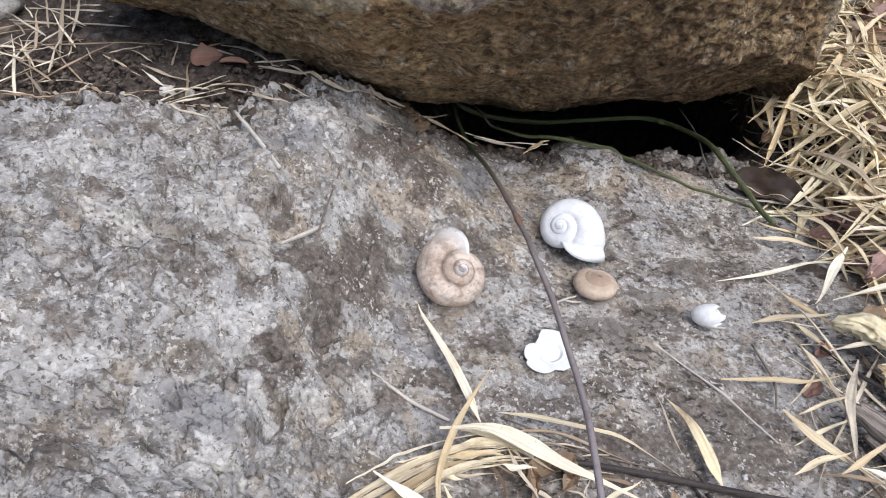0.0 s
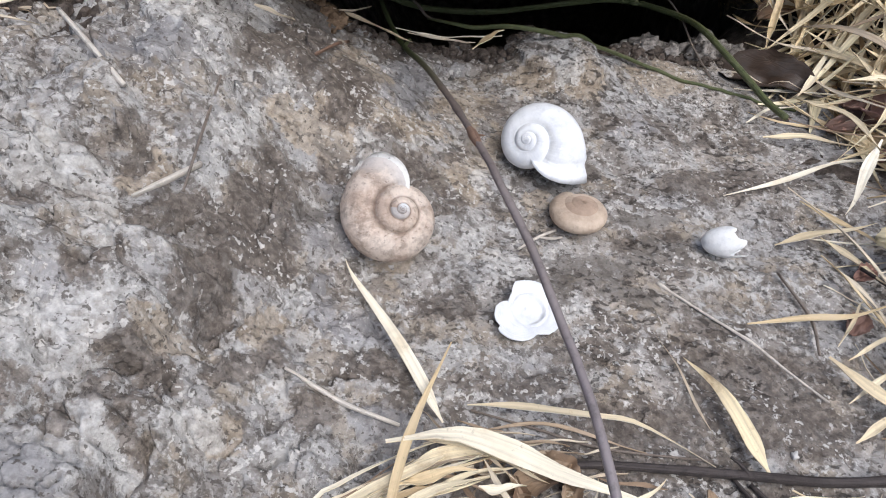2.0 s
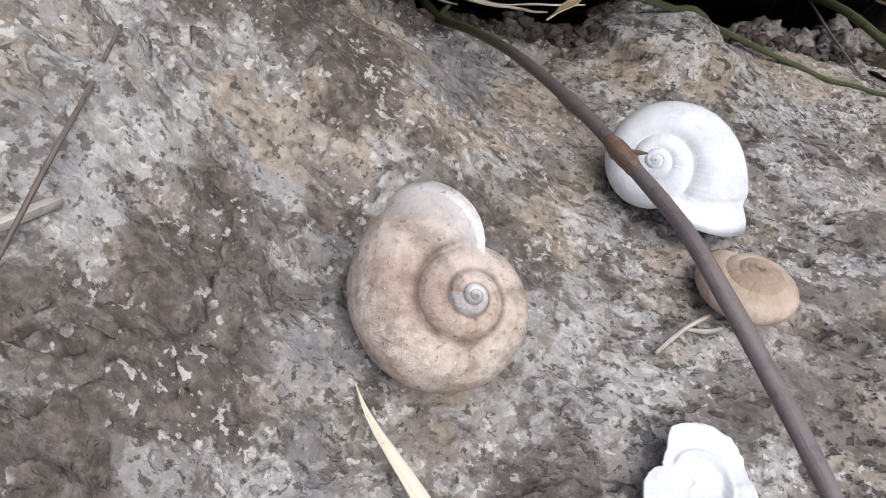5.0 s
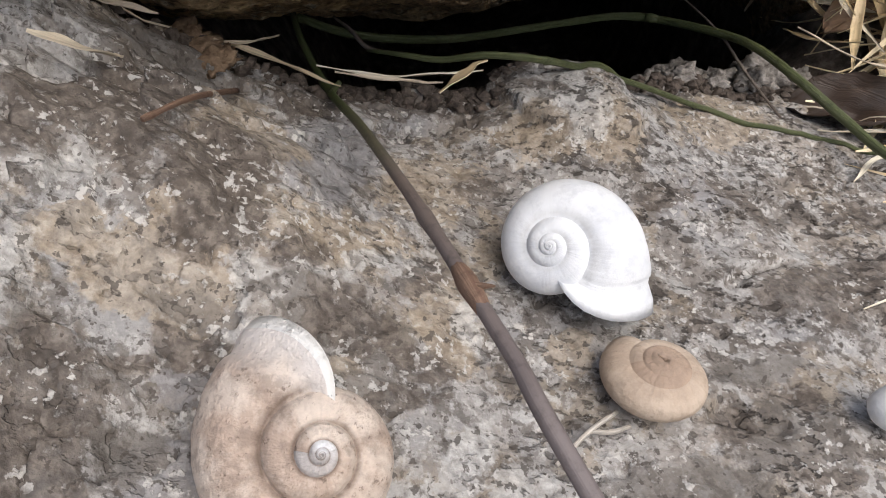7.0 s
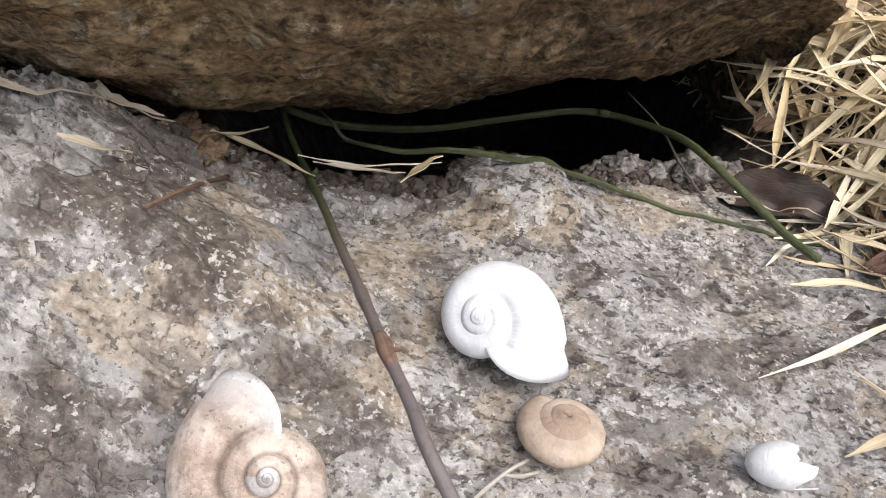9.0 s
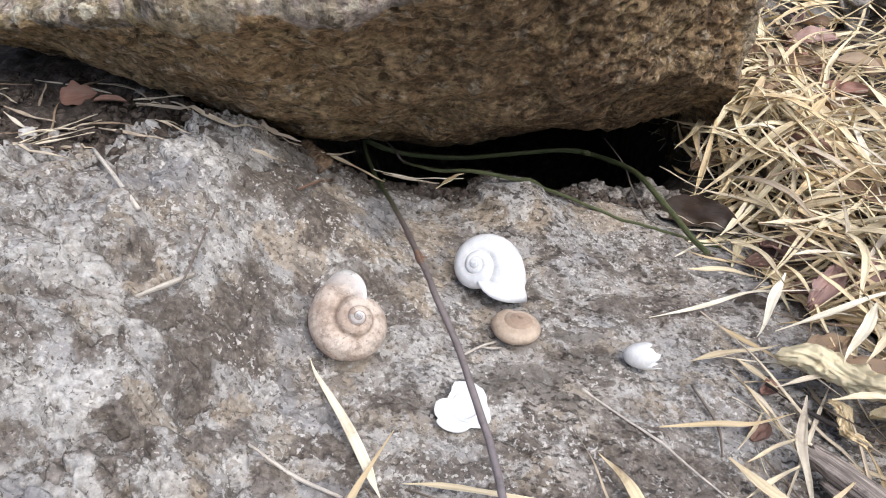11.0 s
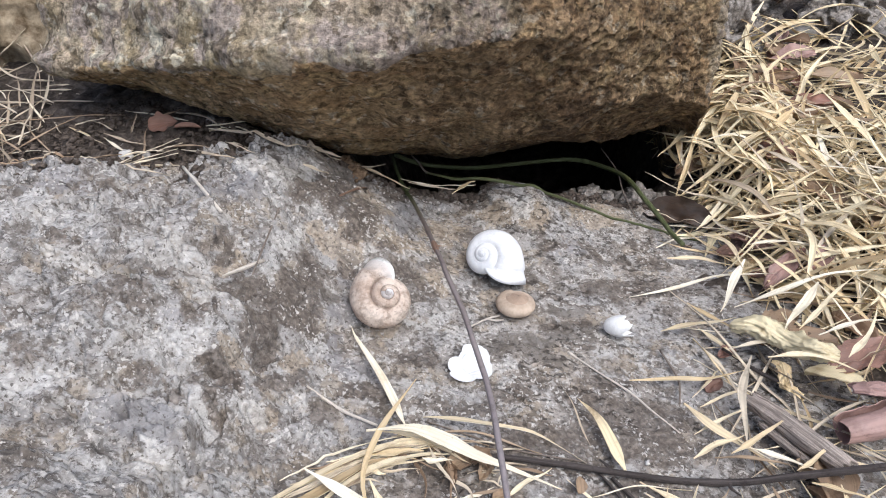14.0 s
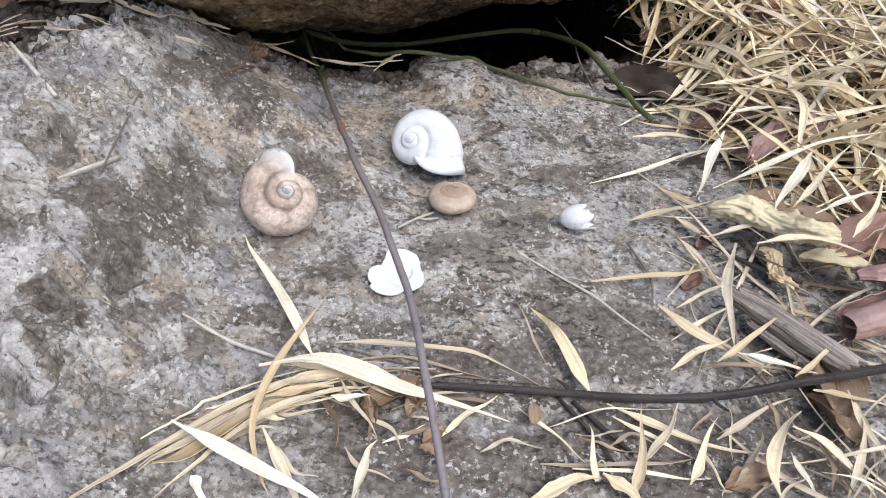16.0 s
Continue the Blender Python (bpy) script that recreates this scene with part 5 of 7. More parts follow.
blade([(0.2058, 0.2550, 0.0545), (0.1926, 0.2306, 0.0549), (0.1891, 0.2113, 0.0527), (0.1851, 0.2004, 0.0494)], 6, STALK)
blade([(0.1718, 0.2285, 0.0452), (0.1885, 0.2361, 0.0453), (0.2049, 0.2436, 0.0463)], 2.6)
blade([(0.1917, 0.1796, 0.0434), (0.1922, 0.1694, 0.0431), (0.1896, 0.1583, 0.0435)], 3, BROWN_STRAW)
blade([(0.2053, 0.1865, 0.0451), (0.2169, 0.1918, 0.0474), (0.2299, 0.1997, 0.0496)], 3.5)
blade([(0.2239, 0.1803, 0.0417), (0.2229, 0.1617, 0.0414), (0.2228, 0.1466, 0.0411)], 4)
blade([(0.1666, 0.1630, 0.0452), (0.1809, 0.1704, 0.0439), (0.2027, 0.1797, 0.0412)], 4, STALK)
blade([(0.1578, 0.1667, 0.0464), (0.1751, 0.1817, 0.0425)], 1.5, BROWN_STRAW)
blade([(0.2098, 0.1800, 0.0447), (0.2214, 0.1764, 0.0438), (0.2337, 0.1703, 0.0428)], 4)
blade([(0.1656, 0.1434, 0.0470), (0.1793, 0.1570, 0.0440), (0.1843, 0.1666, 0.0430)], 3, STALK)
blade([(0.2054, 0.1666, 0.0387), (0.2053, 0.1525, 0.0385), (0.2013, 0.1397, 0.0385)], 3, BROWN_STRAW)
blade([(0.2031, 0.1374, 0.0423), (0.2172, 0.1537, 0.0416), (0.2221, 0.1676, 0.0415)], 4)
blade([(0.1744, 0.1899, 0.0558), (0.1931, 0.2023, 0.0515), (0.2147, 0.2199, 0.0491)], 4)
blade([(0.1853, 0.2712, 0.0468), (0.1929, 0.2526, 0.0446), (0.1973, 0.2283, 0.0430)], 3.5, STALK)
blade([(0.1522, 0.3163, 0.0497), (0.1818, 0.3250, 0.0472), (0.2092, 0.3344, 0.0478), (0.2240, 0.3311, 0.0517), (0.2467, 0.3273, 0.0529)], 3.5, PALE_STRAW)
blade([(0.2275, 0.3340, 0.0605), (0.2160, 0.3196, 0.0510), (0.2072, 0.3085, 0.0394)], 7, PALE_STRAW)
blade([(0.2169, 0.3935, 0.0424), (0.2262, 0.3631, 0.0531), (0.2244, 0.3254, 0.0605)], 7)
blade([(0.1651, 0.2867, 0.0470), (0.1885, 0.2925, 0.0464), (0.2111, 0.2926, 0.0488)], 4.5, PALE_STRAW)
blade([(0.1893, 0.3172, 0.0418), (0.2003, 0.2983, 0.0437), (0.2122, 0.2790, 0.0465)], 4)
blade([(0.1896, 0.2942, 0.0412), (0.1981, 0.2789, 0.0413), (0.2055, 0.2638, 0.0427)], 4)
blade([(0.2612, 0.3062, 0.0615), (0.2419, 0.2833, 0.0624), (0.2287, 0.2705, 0.0571)], 8, PALE_STRAW)
blade([(0.2146, 0.3069, 0.0449), (0.2418, 0.3072, 0.0562), (0.2689, 0.3114, 0.0623), (0.3005, 0.3105, 0.0666)], 4.5, PALE_STRAW)
blade([(0.1883, 0.3634, 0.0429), (0.2092, 0.3601, 0.0433), (0.2260, 0.3472, 0.0468)], 5)
blade([(0.1873, 0.4053, 0.0430), (0.2245, 0.3953, 0.0439), (0.2428, 0.3836, 0.0484)], 2.4, PALE_STRAW)
blade([(0.1825, 0.3726, 0.0455), (0.2016, 0.3875, 0.0414), (0.2186, 0.3902, 0.0402)], 3, PALE_STRAW)
blade([(0.2565, 0.5719, 0.0274), (0.2538, 0.5400, 0.0232), (0.2409, 0.4517, 0.0520), (0.2487, 0.4256, 0.0608)], 4.5)
blade([(0.2603, 0.3724, 0.0629), (0.2586, 0.3372, 0.0623), (0.2588, 0.3093, 0.0617)], 3.5)
blade([(0.2314, 0.2611, 0.0667), (0.2550, 0.2826, 0.0654), (0.2812, 0.3068, 0.0650)], 4.5)
blade([(0.2626, 0.3894, 0.0630), (0.2804, 0.3728, 0.0611), (0.2973, 0.3462, 0.0624)], 5)
blade([(0.2542, 0.4800, 0.0560), (0.2823, 0.4582, 0.0572), (0.2978, 0.4238, 0.0584)], 5)
blade([(0.3412, 0.4551, 0.0666), (0.3333, 0.4090, 0.0658), (0.3322, 0.3807, 0.0657)], 5)
blade([(0.2427, 0.2609, 0.0619), (0.2645, 0.2698, 0.0605), (0.2823, 0.2720, 0.0605)], 4.5, PALE_STRAW)
blade([(0.1368, 0.4500, 0.0436), (0.1610, 0.4500, 0.0384), (0.1817, 0.4460, 0.0363)], 5, PALE_STRAW, label='dried straw-coloured grass leaf lying in the crevice')
blade([(0.2455, 0.4059, 0.0606), (0.2514, 0.3666, 0.0594), (0.2661, 0.3477, 0.0579)], 5)
blade([(0.2276, 0.3745, 0.0653), (0.2581, 0.3777, 0.0631), (0.3014, 0.3950, 0.0627)], 4.5)
blade([(0.2330, 0.3446, 0.0643), (0.2589, 0.3477, 0.0625), (0.2852, 0.3378, 0.0614)], 5, PALE_STRAW)
blade([(0.2091, 0.2439, 0.0640), (0.2298, 0.2457, 0.0625), (0.2534, 0.2329, 0.0606)], 4)
blade([(0.1942, 0.2610, 0.0544), (0.2182, 0.2679, 0.0518), (0.2347, 0.2624, 0.0505)], 3.5, STALK)
blade([(0.2498, 0.2417, 0.0630), (0.2643, 0.2554, 0.0622), (0.2841, 0.2804, 0.0629)], 5)
blade([(0.2290, 0.4371, 0.0464), (0.2444, 0.4101, 0.0548), (0.2567, 0.3722, 0.0591)], 5)
blade([(0.2396, 0.4846, 0.0420), (0.2665, 0.4839, 0.0473), (0.2869, 0.4479, 0.0535)], 4.5)
blade([(-0.0675, 0.4100, 0.1280), (-0.0497, 0.3950, 0.1292), (-0.0348, 0.3850, 0.1293), (-0.0235, 0.3780, 0.1295)], 7, STALK, label='flat straw strip lying along the foot of the boulder')
blade([(-0.0231, 0.4200, 0.1009), (-0.0077, 0.4100, 0.0980), (0.0083, 0.3920, 0.0997), (0.0170, 0.3780, 0.1026)], 4, label='dried straw-coloured grass leaf lying in the crevice')
blade([(-0.0235, 0.4150, 0.1034), (-0.0149, 0.4150, 0.1009), (-0.0084, 0.4200, 0.0983), (-0.0048, 0.4300, 0.0948)], 2, STALK, label='dried straw-coloured grass leaf lying in the crevice')
blade([(0.0088, 0.4050, 0.0953), (0.0286, 0.4020, 0.0902), (0.0437, 0.4020, 0.0892), (0.0609, 0.4020, 0.0882)], 2.5, PALE_STRAW, label='dried straw-coloured grass leaf lying in the crevice')
blade([(0.0146, 0.3980, 0.0962), (0.0323, 0.3950, 0.0924), (0.0470, 0.3950, 0.0903)], 2.5, STALK, label='dried straw-coloured grass leaf lying in the crevice')
blade([(0.0447, 0.3830, 0.0936), (0.0540, 0.3870, 0.0972), (0.0610, 0.3920, 0.0970)], 4.5, label='dried straw-coloured grass leaf lying in the crevice')
stick('bare_shoot', [(0.0135, 0.4550, 0.0869), (0.0198, 0.4420, 0.0869), (0.0248, 0.4300, 0.0859), (0.0348, 0.4220, 0.0860)], [0.5, 0.8, 0.8, 0.6], GREY_TWIG, 'thin bare shoot beside the green stems', n=16)
stick('thin_twig', [(0.1661, 0.5000, 0.0572), (0.1736, 0.4700, 0.0523), (0.1732, 0.4400, 0.0495), (0.1774, 0.4149, 0.0436)], [0.4, 0.6, 0.5], GREY_TWIG, 'thin grey twig leaning in the crevice', n=14)
stick('reddish_twig', [(-0.0175, 0.3238, 0.1281), (-0.0118, 0.3405, 0.1219), (-0.0133, 0.3871, 0.0958)], [0.55, 0.7, 0.8], RED_TWIG, 'short reddish broken twig lying on the slab', n=16, knots=((0.05, 0.4),))
stick('thin_twig', [(0.1065, 0.2606, 0.0592), (0.1212, 0.2479, 0.0554), (0.1358, 0.2359, 0.0516), (0.1461, 0.2234, 0.0489), (0.1570, 0.2113, 0.0460)], [0.6, 0.5, 0.6, 0.5, 0.4], PALE_TWIG, 'long bleached twig with a knobbed end on the slab', n=30, knots=((0.02, 0.9), (0.5, 0.3)))
stick('thin_twig', [(-0.1010, 0.3191, 0.1519), (-0.0844, 0.2970, 0.1496), (-0.0699, 0.2781, 0.1456)], [0.8, 1.0, 0.9], PALE_TWIG, 'straight bleached stick lying on the slab', n=12)
stick('thin_twig', [(-0.0631, 0.2414, 0.1401), (-0.0569, 0.2508, 0.1368), (-0.0502, 0.2646, 0.1315)], [0.5, 1.1, 1.0], PALE_TWIG, 'pale straw stick lying on the slab', n=12)
stick('thin_twig', [(-0.0466, 0.2994, 0.1353), (-0.0482, 0.2841, 0.1330), (-0.0494, 0.2646, 0.1317), (-0.0501, 0.2454, 0.1307)], [0.4, 0.5, 0.5, 0.4], GREY_TWIG, 'hair-thin grey stem lying on the slab', n=20, sides=6)
stick('thin_twig', [(-0.0246, 0.2075, 0.0961), (-0.0157, 0.2034, 0.0903), (-0.0068, 0.1989, 0.0865), (0.0085, 0.1934, 0.0821)], [0.5, 0.8, 0.8, 0.6], PALE_TWIG, 'pale bent twig lying on the slab', n=14)
stick('thin_twig', [(0.0537, 0.2717, 0.0725), (0.0628, 0.2794, 0.0704), (0.0705, 0.2842, 0.0685)], [0.5, 0.6, 0.5], PALE_TWIG, 'tiny forked white twig by the tan shell', n=12)
stick('thin_twig', [(0.0628, 0.2794, 0.0704), (0.0677, 0.2792, 0.0691), (0.0724, 0.2806, 0.0680)], [0.4, 0.6, 0.4], PALE_TWIG, 'tiny forked white twig by the tan shell', n=10)
black_stem = stick('black_stem', [(0.0492, 0.1808, 0.0731), (0.0655, 0.1833, 0.0692), (0.0883, 0.1830, 0.0636), (0.1137, 0.1820, 0.0574), (0.1463, 0.1808, 0.0495), (0.1762, 0.1828, 0.0432), (0.2013, 0.1818, 0.0473), (0.2367, 0.1819, 0.0508), (0.2686, 0.1866, 0.0485)], [1.0, 1.2, 1.4, 1.5, 1.65, 1.75, 1.8, 1.8, 1.8], DARK_TWIG, 'dark brown woody stem lying across the slab and litter', n=60, sides=10, knots=((0.58, 0.2), (0.3, 0.12)), category='stem')
stick('side_shoot', [(0.1719, 0.1821, 0.0443), (0.1729, 0.1795, 0.0430), (0.1767, 0.1770, 0.0410)], [1.0, 0.8, 0.4], DARK_TWIG, '', n=8, parent=black_stem)
stick('side_shoot', [(0.1157, 0.1814, 0.0579), (0.1142, 0.1849, 0.0583), (0.1115, 0.1874, 0.0591)], [0.9, 0.7, 0.4], DARK_TWIG, '', n=8, parent=black_stem)
stick('dark_twig', [(0.1162, 0.1799, 0.0548), (0.1241, 0.1698, 0.0526), (0.1339, 0.1577, 0.0500)], [0.8, 1.0, 0.7], DARK_TWIG, 'short dark twig lying on the slab', n=12)
stick('dark_twig', [(0.1106, 0.1823, 0.0562), (0.1194, 0.1677, 0.0537), (0.1271, 0.1520, 0.0516)], [0.6, 0.8, 0.6], DARK_TWIG, 'short dark twig lying on the slab', n=12)
stick('dark_twig', [(0.0302, 0.2010, 0.0761), (0.0511, 0.1953, 0.0709), (0.0720, 0.1897, 0.0657), (0.1060, 0.1873, 0.0574)], [0.35, 0.45, 0.45, 0.4], GREY_TWIG, 'thin dark twig beneath the straw', n=20)
stick('thin_twig', [(0.1609, 0.2714, 0.0467), (0.1657, 0.2489, 0.0451), (0.1620, 0.2313, 0.0457)], [0.6, 0.7, 0.5], GREY_TWIG, 'thin grey twig at the edge of the litter', n=12)
def branch_piece(pts, radii, label):
    """A weathered length of branch: ridged and split along the grain, both ends splintered. Radii in millimetres."""
    n, sides = 70, 40
    c, tan = curve_points(pts, n)
    verts, uvs, along = [], [], 0.0
    for i in range(n + 1):
        s = i / n
        along += (c[i] - c[i - 1]).length if i else 0.0
        r = 0.001 * float(np.interp(s, np.linspace(0, 1, len(radii)), radii))
        u = tan[i].cross(Vector((0.2, 0.1, 1))).normalized()
        v = tan[i].cross(u)
        for k in range(sides):
            a = 2 * math.pi * k / sides
            grain = noise.fractal(Vector((math.cos(a) * 3.2, math.sin(a) * 3.2, s * 2.2)), 1.0, 2.0, 4)
            split = smooth(0.14, 0.0, abs(noise.noise(Vector((math.cos(a) * 2.1, math.sin(a) * 2.1, s * 1.2 + 4)))))
            lump = 0.12 * noise.noise(Vector((math.cos(a), math.sin(a), s * 7)))
            rr = r * (1 + 0.16 * grain - 0.2 * split + lump)
            ragged = 0.006 * noise.noise(Vector((math.cos(a) * 4, math.sin(a) * 4, 9.0))) * (1 - smooth(0.0, 0.12, min(s, 1 - s)))
            verts.append(tuple(c[i] + tan[i] * ragged + (u * math.cos(a) + v * math.sin(a)) * rr))
            uvs.append((abs(k / sides - 0.5) * 0.06, along))
    for end in (0, n):
        verts.append(tuple(c[end] + tan[end] * (0.002 if end == 0 else -0.002)))
        uvs.append((0.0, along if end else 0.0))
    m = (n + 1) * sides
    faces = grid_faces(n + 1, sides, wrap=True)
    faces += [[m, (k + 1) % sides, k] for k in range(sides)] + [[m + 1, n * sides + k, n * sides + (k + 1) % sides] for k in range(sides)]
    return tagged(mesh_object("wood_stick", verts, faces, WOOD, uvs=uvs), label, "branch")


branch_piece([(0.1983, 0.2308, 0.0468), (0.2078, 0.2185, 0.0456), (0.2186, 0.2031, 0.0445), (0.2294, 0.1876, 0.0434)], [4.6, 5.6, 6.0, 5.4], "weathered grey piece of branch half buried in leaves")
branch_piece([(0.2, 0.218, 0.042), (0.207, 0.207, 0.041), (0.215, 0.195, 0.04)], [1.8, 2.3, 2.0], "thin dark splinter of branch beside the thick piece")
stick('dark_twig', [(0.1980, 0.2746, 0.0418), (0.2152, 0.2539, 0.0398), (0.2338, 0.2413, 0.0382)], [0.8, 1.2, 1.0], DARK_TWIG, 'dark twig under the dry leaves', n=14)
blade([(-0.3478, 0.5451, 0.1480), (-0.3279, 0.5571, 0.1620), (-0.3148, 0.5735, 0.1723)], 3, STALK, label='dry straw lying on the dark soil')
blade([(-0.2460, 0.4173, 0.1440), (-0.2608, 0.4596, 0.1540), (-0.2765, 0.5110, 0.1620)], 4, STALK, label='dry straw lying on the dark soil')
blade([(-0.2475, 0.4346, 0.1460), (-0.2662, 0.4923, 0.1490), (-0.2832, 0.5366, 0.1520)], 2.5, STALK, label='dry straw lying on the dark soil')
blade([(-0.2669, 0.4146, 0.1450), (-0.2827, 0.4489, 0.1450), (-0.2843, 0.4696, 0.1450)], 1.5, STALK, label='dry straw lying on the dark soil')
blade([(-0.2590, 0.3819, 0.1440), (-0.2506, 0.3954, 0.1440), (-0.2449, 0.4109, 0.1440)], 2.5, STALK, label='dry straw lying on the dark soil')
blade([(-0.3733, 0.6035, 0.1633), (-0.3445, 0.5839, 0.1625), (-0.3128, 0.5540, 0.1620)], 2, STALK, label='dry straw lying on the dark soil')
blade([(-0.3260, 0.5232, 0.1480), (-0.3005, 0.5306, 0.1550), (-0.2781, 0.5372, 0.1620)], 3, STALK, label='dry straw lying on the dark soil')
blade([(-0.3123, 0.4794, 0.1460), (-0.2771, 0.4704, 0.1460), (-0.2726, 0.4686, 0.1460)], 2, STALK, label='dry straw lying on the dark soil')
blade([(-0.2581, 0.4894, 0.1440), (-0.2481, 0.4866, 0.1440), (-0.2358, 0.4812, 0.1440)], 2, STALK, label='dry straw lying on the dark soil')
blade([(-0.2206, 0.4236, 0.1440), (-0.2017, 0.4083, 0.1440), (-0.1833, 0.3937, 0.1440)], 2.5, PALE_STRAW, label='dry straw lying on the dark soil')
blade([(-0.1871, 0.4047, 0.1460), (-0.1656, 0.3897, 0.1460), (-0.1491, 0.3801, 0.1460)], 3.5, STALK, label='dry straw lying on the dark soil')
blade([(-0.1670, 0.3999, 0.1440), (-0.1673, 0.4105, 0.1490), (-0.1668, 0.4177, 0.1540)], 2, STALK, label='dry straw lying on the dark soil')
blade([(-0.1734, 0.3632, 0.1440), (-0.1310, 0.3227, 0.1592), (-0.1103, 0.3202, 0.1548)], 2.2, STALK, label='dry straw lying on the dark soil')
blade([(-0.1620, 0.3728, 0.1450), (-0.1481, 0.3732, 0.1450), (-0.1349, 0.3738, 0.1450)], 2.5, STALK, label='dry straw lying on the dark soil')
blade([(-0.2472, 0.3695, 0.1440), (-0.1784, 0.3161, 0.1685), (-0.1734, 0.3632, 0.1440)], 2.5, STALK, label='dry straw lying on the dark soil')
blade([(-0.1428, 0.4254, 0.1480), (-0.1235, 0.4156, 0.1490), (-0.1009, 0.3924, 0.1500)], 3, STALK, label='dry straw lying on the dark soil')
blade([(-0.0920, 0.3676, 0.1508), (-0.0822, 0.3636, 0.1486), (-0.0726, 0.3585, 0.1467)], 2, STALK, label='dry straw lying on the dark soil')
blade([(-0.3331, 0.5872, 0.1626), (-0.2888, 0.5243, 0.1570), (-0.2555, 0.4613, 0.1520)], 2, STALK, label='dry straw lying on the dark soil')
blade([(-0.3521, 0.5593, 0.1560), (-0.2978, 0.5038, 0.1560), (-0.2611, 0.4855, 0.1560)], 2.5, STALK, label='dry straw lying on the dark soil')
blade([(-0.2479, 0.4477, 0.1440), (-0.2336, 0.4311, 0.1440), (-0.2214, 0.4138, 0.1440)], 2, STALK, label='dry straw lying on the dark soil')
blade([(-0.2952, 0.4479, 0.1450), (-0.2699, 0.4250, 0.1450), (-0.1938, 0.3069, 0.1707)], 2, STALK, label='dry straw lying on the dark soil')
blade([(-0.2644, 0.4738, 0.1450), (-0.2470, 0.4605, 0.1450), (-0.2347, 0.4435, 0.1450)], 1.6, STALK, label='dry straw lying on the dark soil')
blade([(-0.1239, 0.3731, 0.1450), (-0.0956, 0.3503, 0.1517), (-0.0813, 0.3463, 0.1490)], 3, STALK, label='dry straw lying on the dark soil')
blade([(-0.1849, 0.3995, 0.1450), (-0.1651, 0.3787, 0.1450), (-0.1563, 0.3775, 0.1450)], 3, PALE_STRAW, label='dry straw lying on the dark soil')
blade([(-0.2492, 0.3854, 0.1440), (-0.2276, 0.3890, 0.1440), (-0.2004, 0.3806, 0.1440)], 1.8, STALK, label='dry straw lying on the dark soil')
blade([(-0.3234, 0.5961, 0.1590), (-0.2832, 0.5334, 0.1580), (-0.2432, 0.4662, 0.1580)], 2, STALK, label='dry straw lying on the dark soil')
blade([(-0.1112, 0.3947, 0.1480), (-0.0776, 0.3774, 0.1500), (-0.0544, 0.3757, 0.1401), (-0.0310, 0.4070, 0.1121)], 5, STALK, label='long straw strip lying along the foot of the boulder')
blade([(-0.0409, 0.3454, 0.1430), (-0.0342, 0.3486, 0.1370), (-0.0286, 0.3582, 0.1282)], 6, STALK, label='flat straw strip lying along the foot of the boulder')
blade([(0.0154, 0.1874, 0.0823), (0.0311, 0.1919, 0.0787), (0.0494, 0.1908, 0.0742)], 2.2, STALK, label='thin scrap of dry straw on the slab')
blade([(0.0123, 0.1787, 0.0827), (0.0240, 0.1767, 0.0800), (0.0395, 0.1725, 0.0762)], 2.2, BROWN_STRAW, label='thin scrap of dry straw on the slab')
blade([(0.0231, 0.1916, 0.0806), (0.0353, 0.1845, 0.0775), (0.0434, 0.1726, 0.0753)], 2.2, STALK, label='thin scrap of dry straw on the slab')
blade([(0.0074, 0.1715, 0.0837), (0.0170, 0.1683, 0.0814), (0.0281, 0.1721, 0.0789)], 2.2, STALK, label='thin scrap of dry straw on the slab')
blade([(0.0312, 0.1881, 0.0785), (0.0474, 0.1855, 0.0746), (0.0637, 0.1870, 0.0707)], 2.2, BROWN_STRAW, label='thin scrap of dry straw on the slab')
blade([(0.0008, 0.1657, 0.0851), (0.0076, 0.1692, 0.0836), (0.0169, 0.1699, 0.0815)], 2.2, STALK, label='thin scrap of dry straw on the slab')
blade([(0.0396, 0.1690, 0.0761), (0.0491, 0.1636, 0.0737), (0.0546, 0.1550, 0.0722)], 2.2, STALK, label='thin scrap of dry straw on the slab')
blade([(0.0238, 0.1791, 0.0801), (0.0302, 0.1675, 0.0783), (0.0326, 0.1545, 0.0775)], 2.2, BROWN_STRAW, label='thin scrap of dry straw on the slab')
blade([(-0.0035, 0.1580, 0.0860), (0.0048, 0.1625, 0.0841), (0.0139, 0.1622, 0.0820)], 2.2, STALK, label='thin scrap of dry straw on the slab')
blade([(0.0196, 0.1843, 0.0812), (0.0296, 0.1793, 0.0787), (0.0394, 0.1802, 0.0764)], 2.2, STALK, label='thin scrap of dry straw on the slab')
blade([(0.0510, 0.1614, 0.0732), (0.0626, 0.1640, 0.0705), (0.0702, 0.1620, 0.0686)], 2.2, BROWN_STRAW, label='thin scrap of dry straw on the slab')
blade([(0.0127, 0.1562, 0.0822), (0.0187, 0.1480, 0.0807), (0.0260, 0.1442, 0.0789)], 2.2, STALK, label='thin scrap of dry straw on the slab')
blade([(0.0343, 0.1566, 0.0771), (0.0400, 0.1484, 0.0756), (0.0507, 0.1446, 0.0730)], 2.2, STALK, label='thin scrap of dry straw on the slab')
blade([(0.0545, 0.1487, 0.0721), (0.0616, 0.1448, 0.0703), (0.0691, 0.1469, 0.0686)], 2.2, BROWN_STRAW, label='thin scrap of dry straw on the slab')
blade([(0.0793, 0.1556, 0.0662), (0.0896, 0.1603, 0.0638), (0.1012, 0.1584, 0.0610)], 2.2, STALK, label='thin scrap of dry straw on the slab')
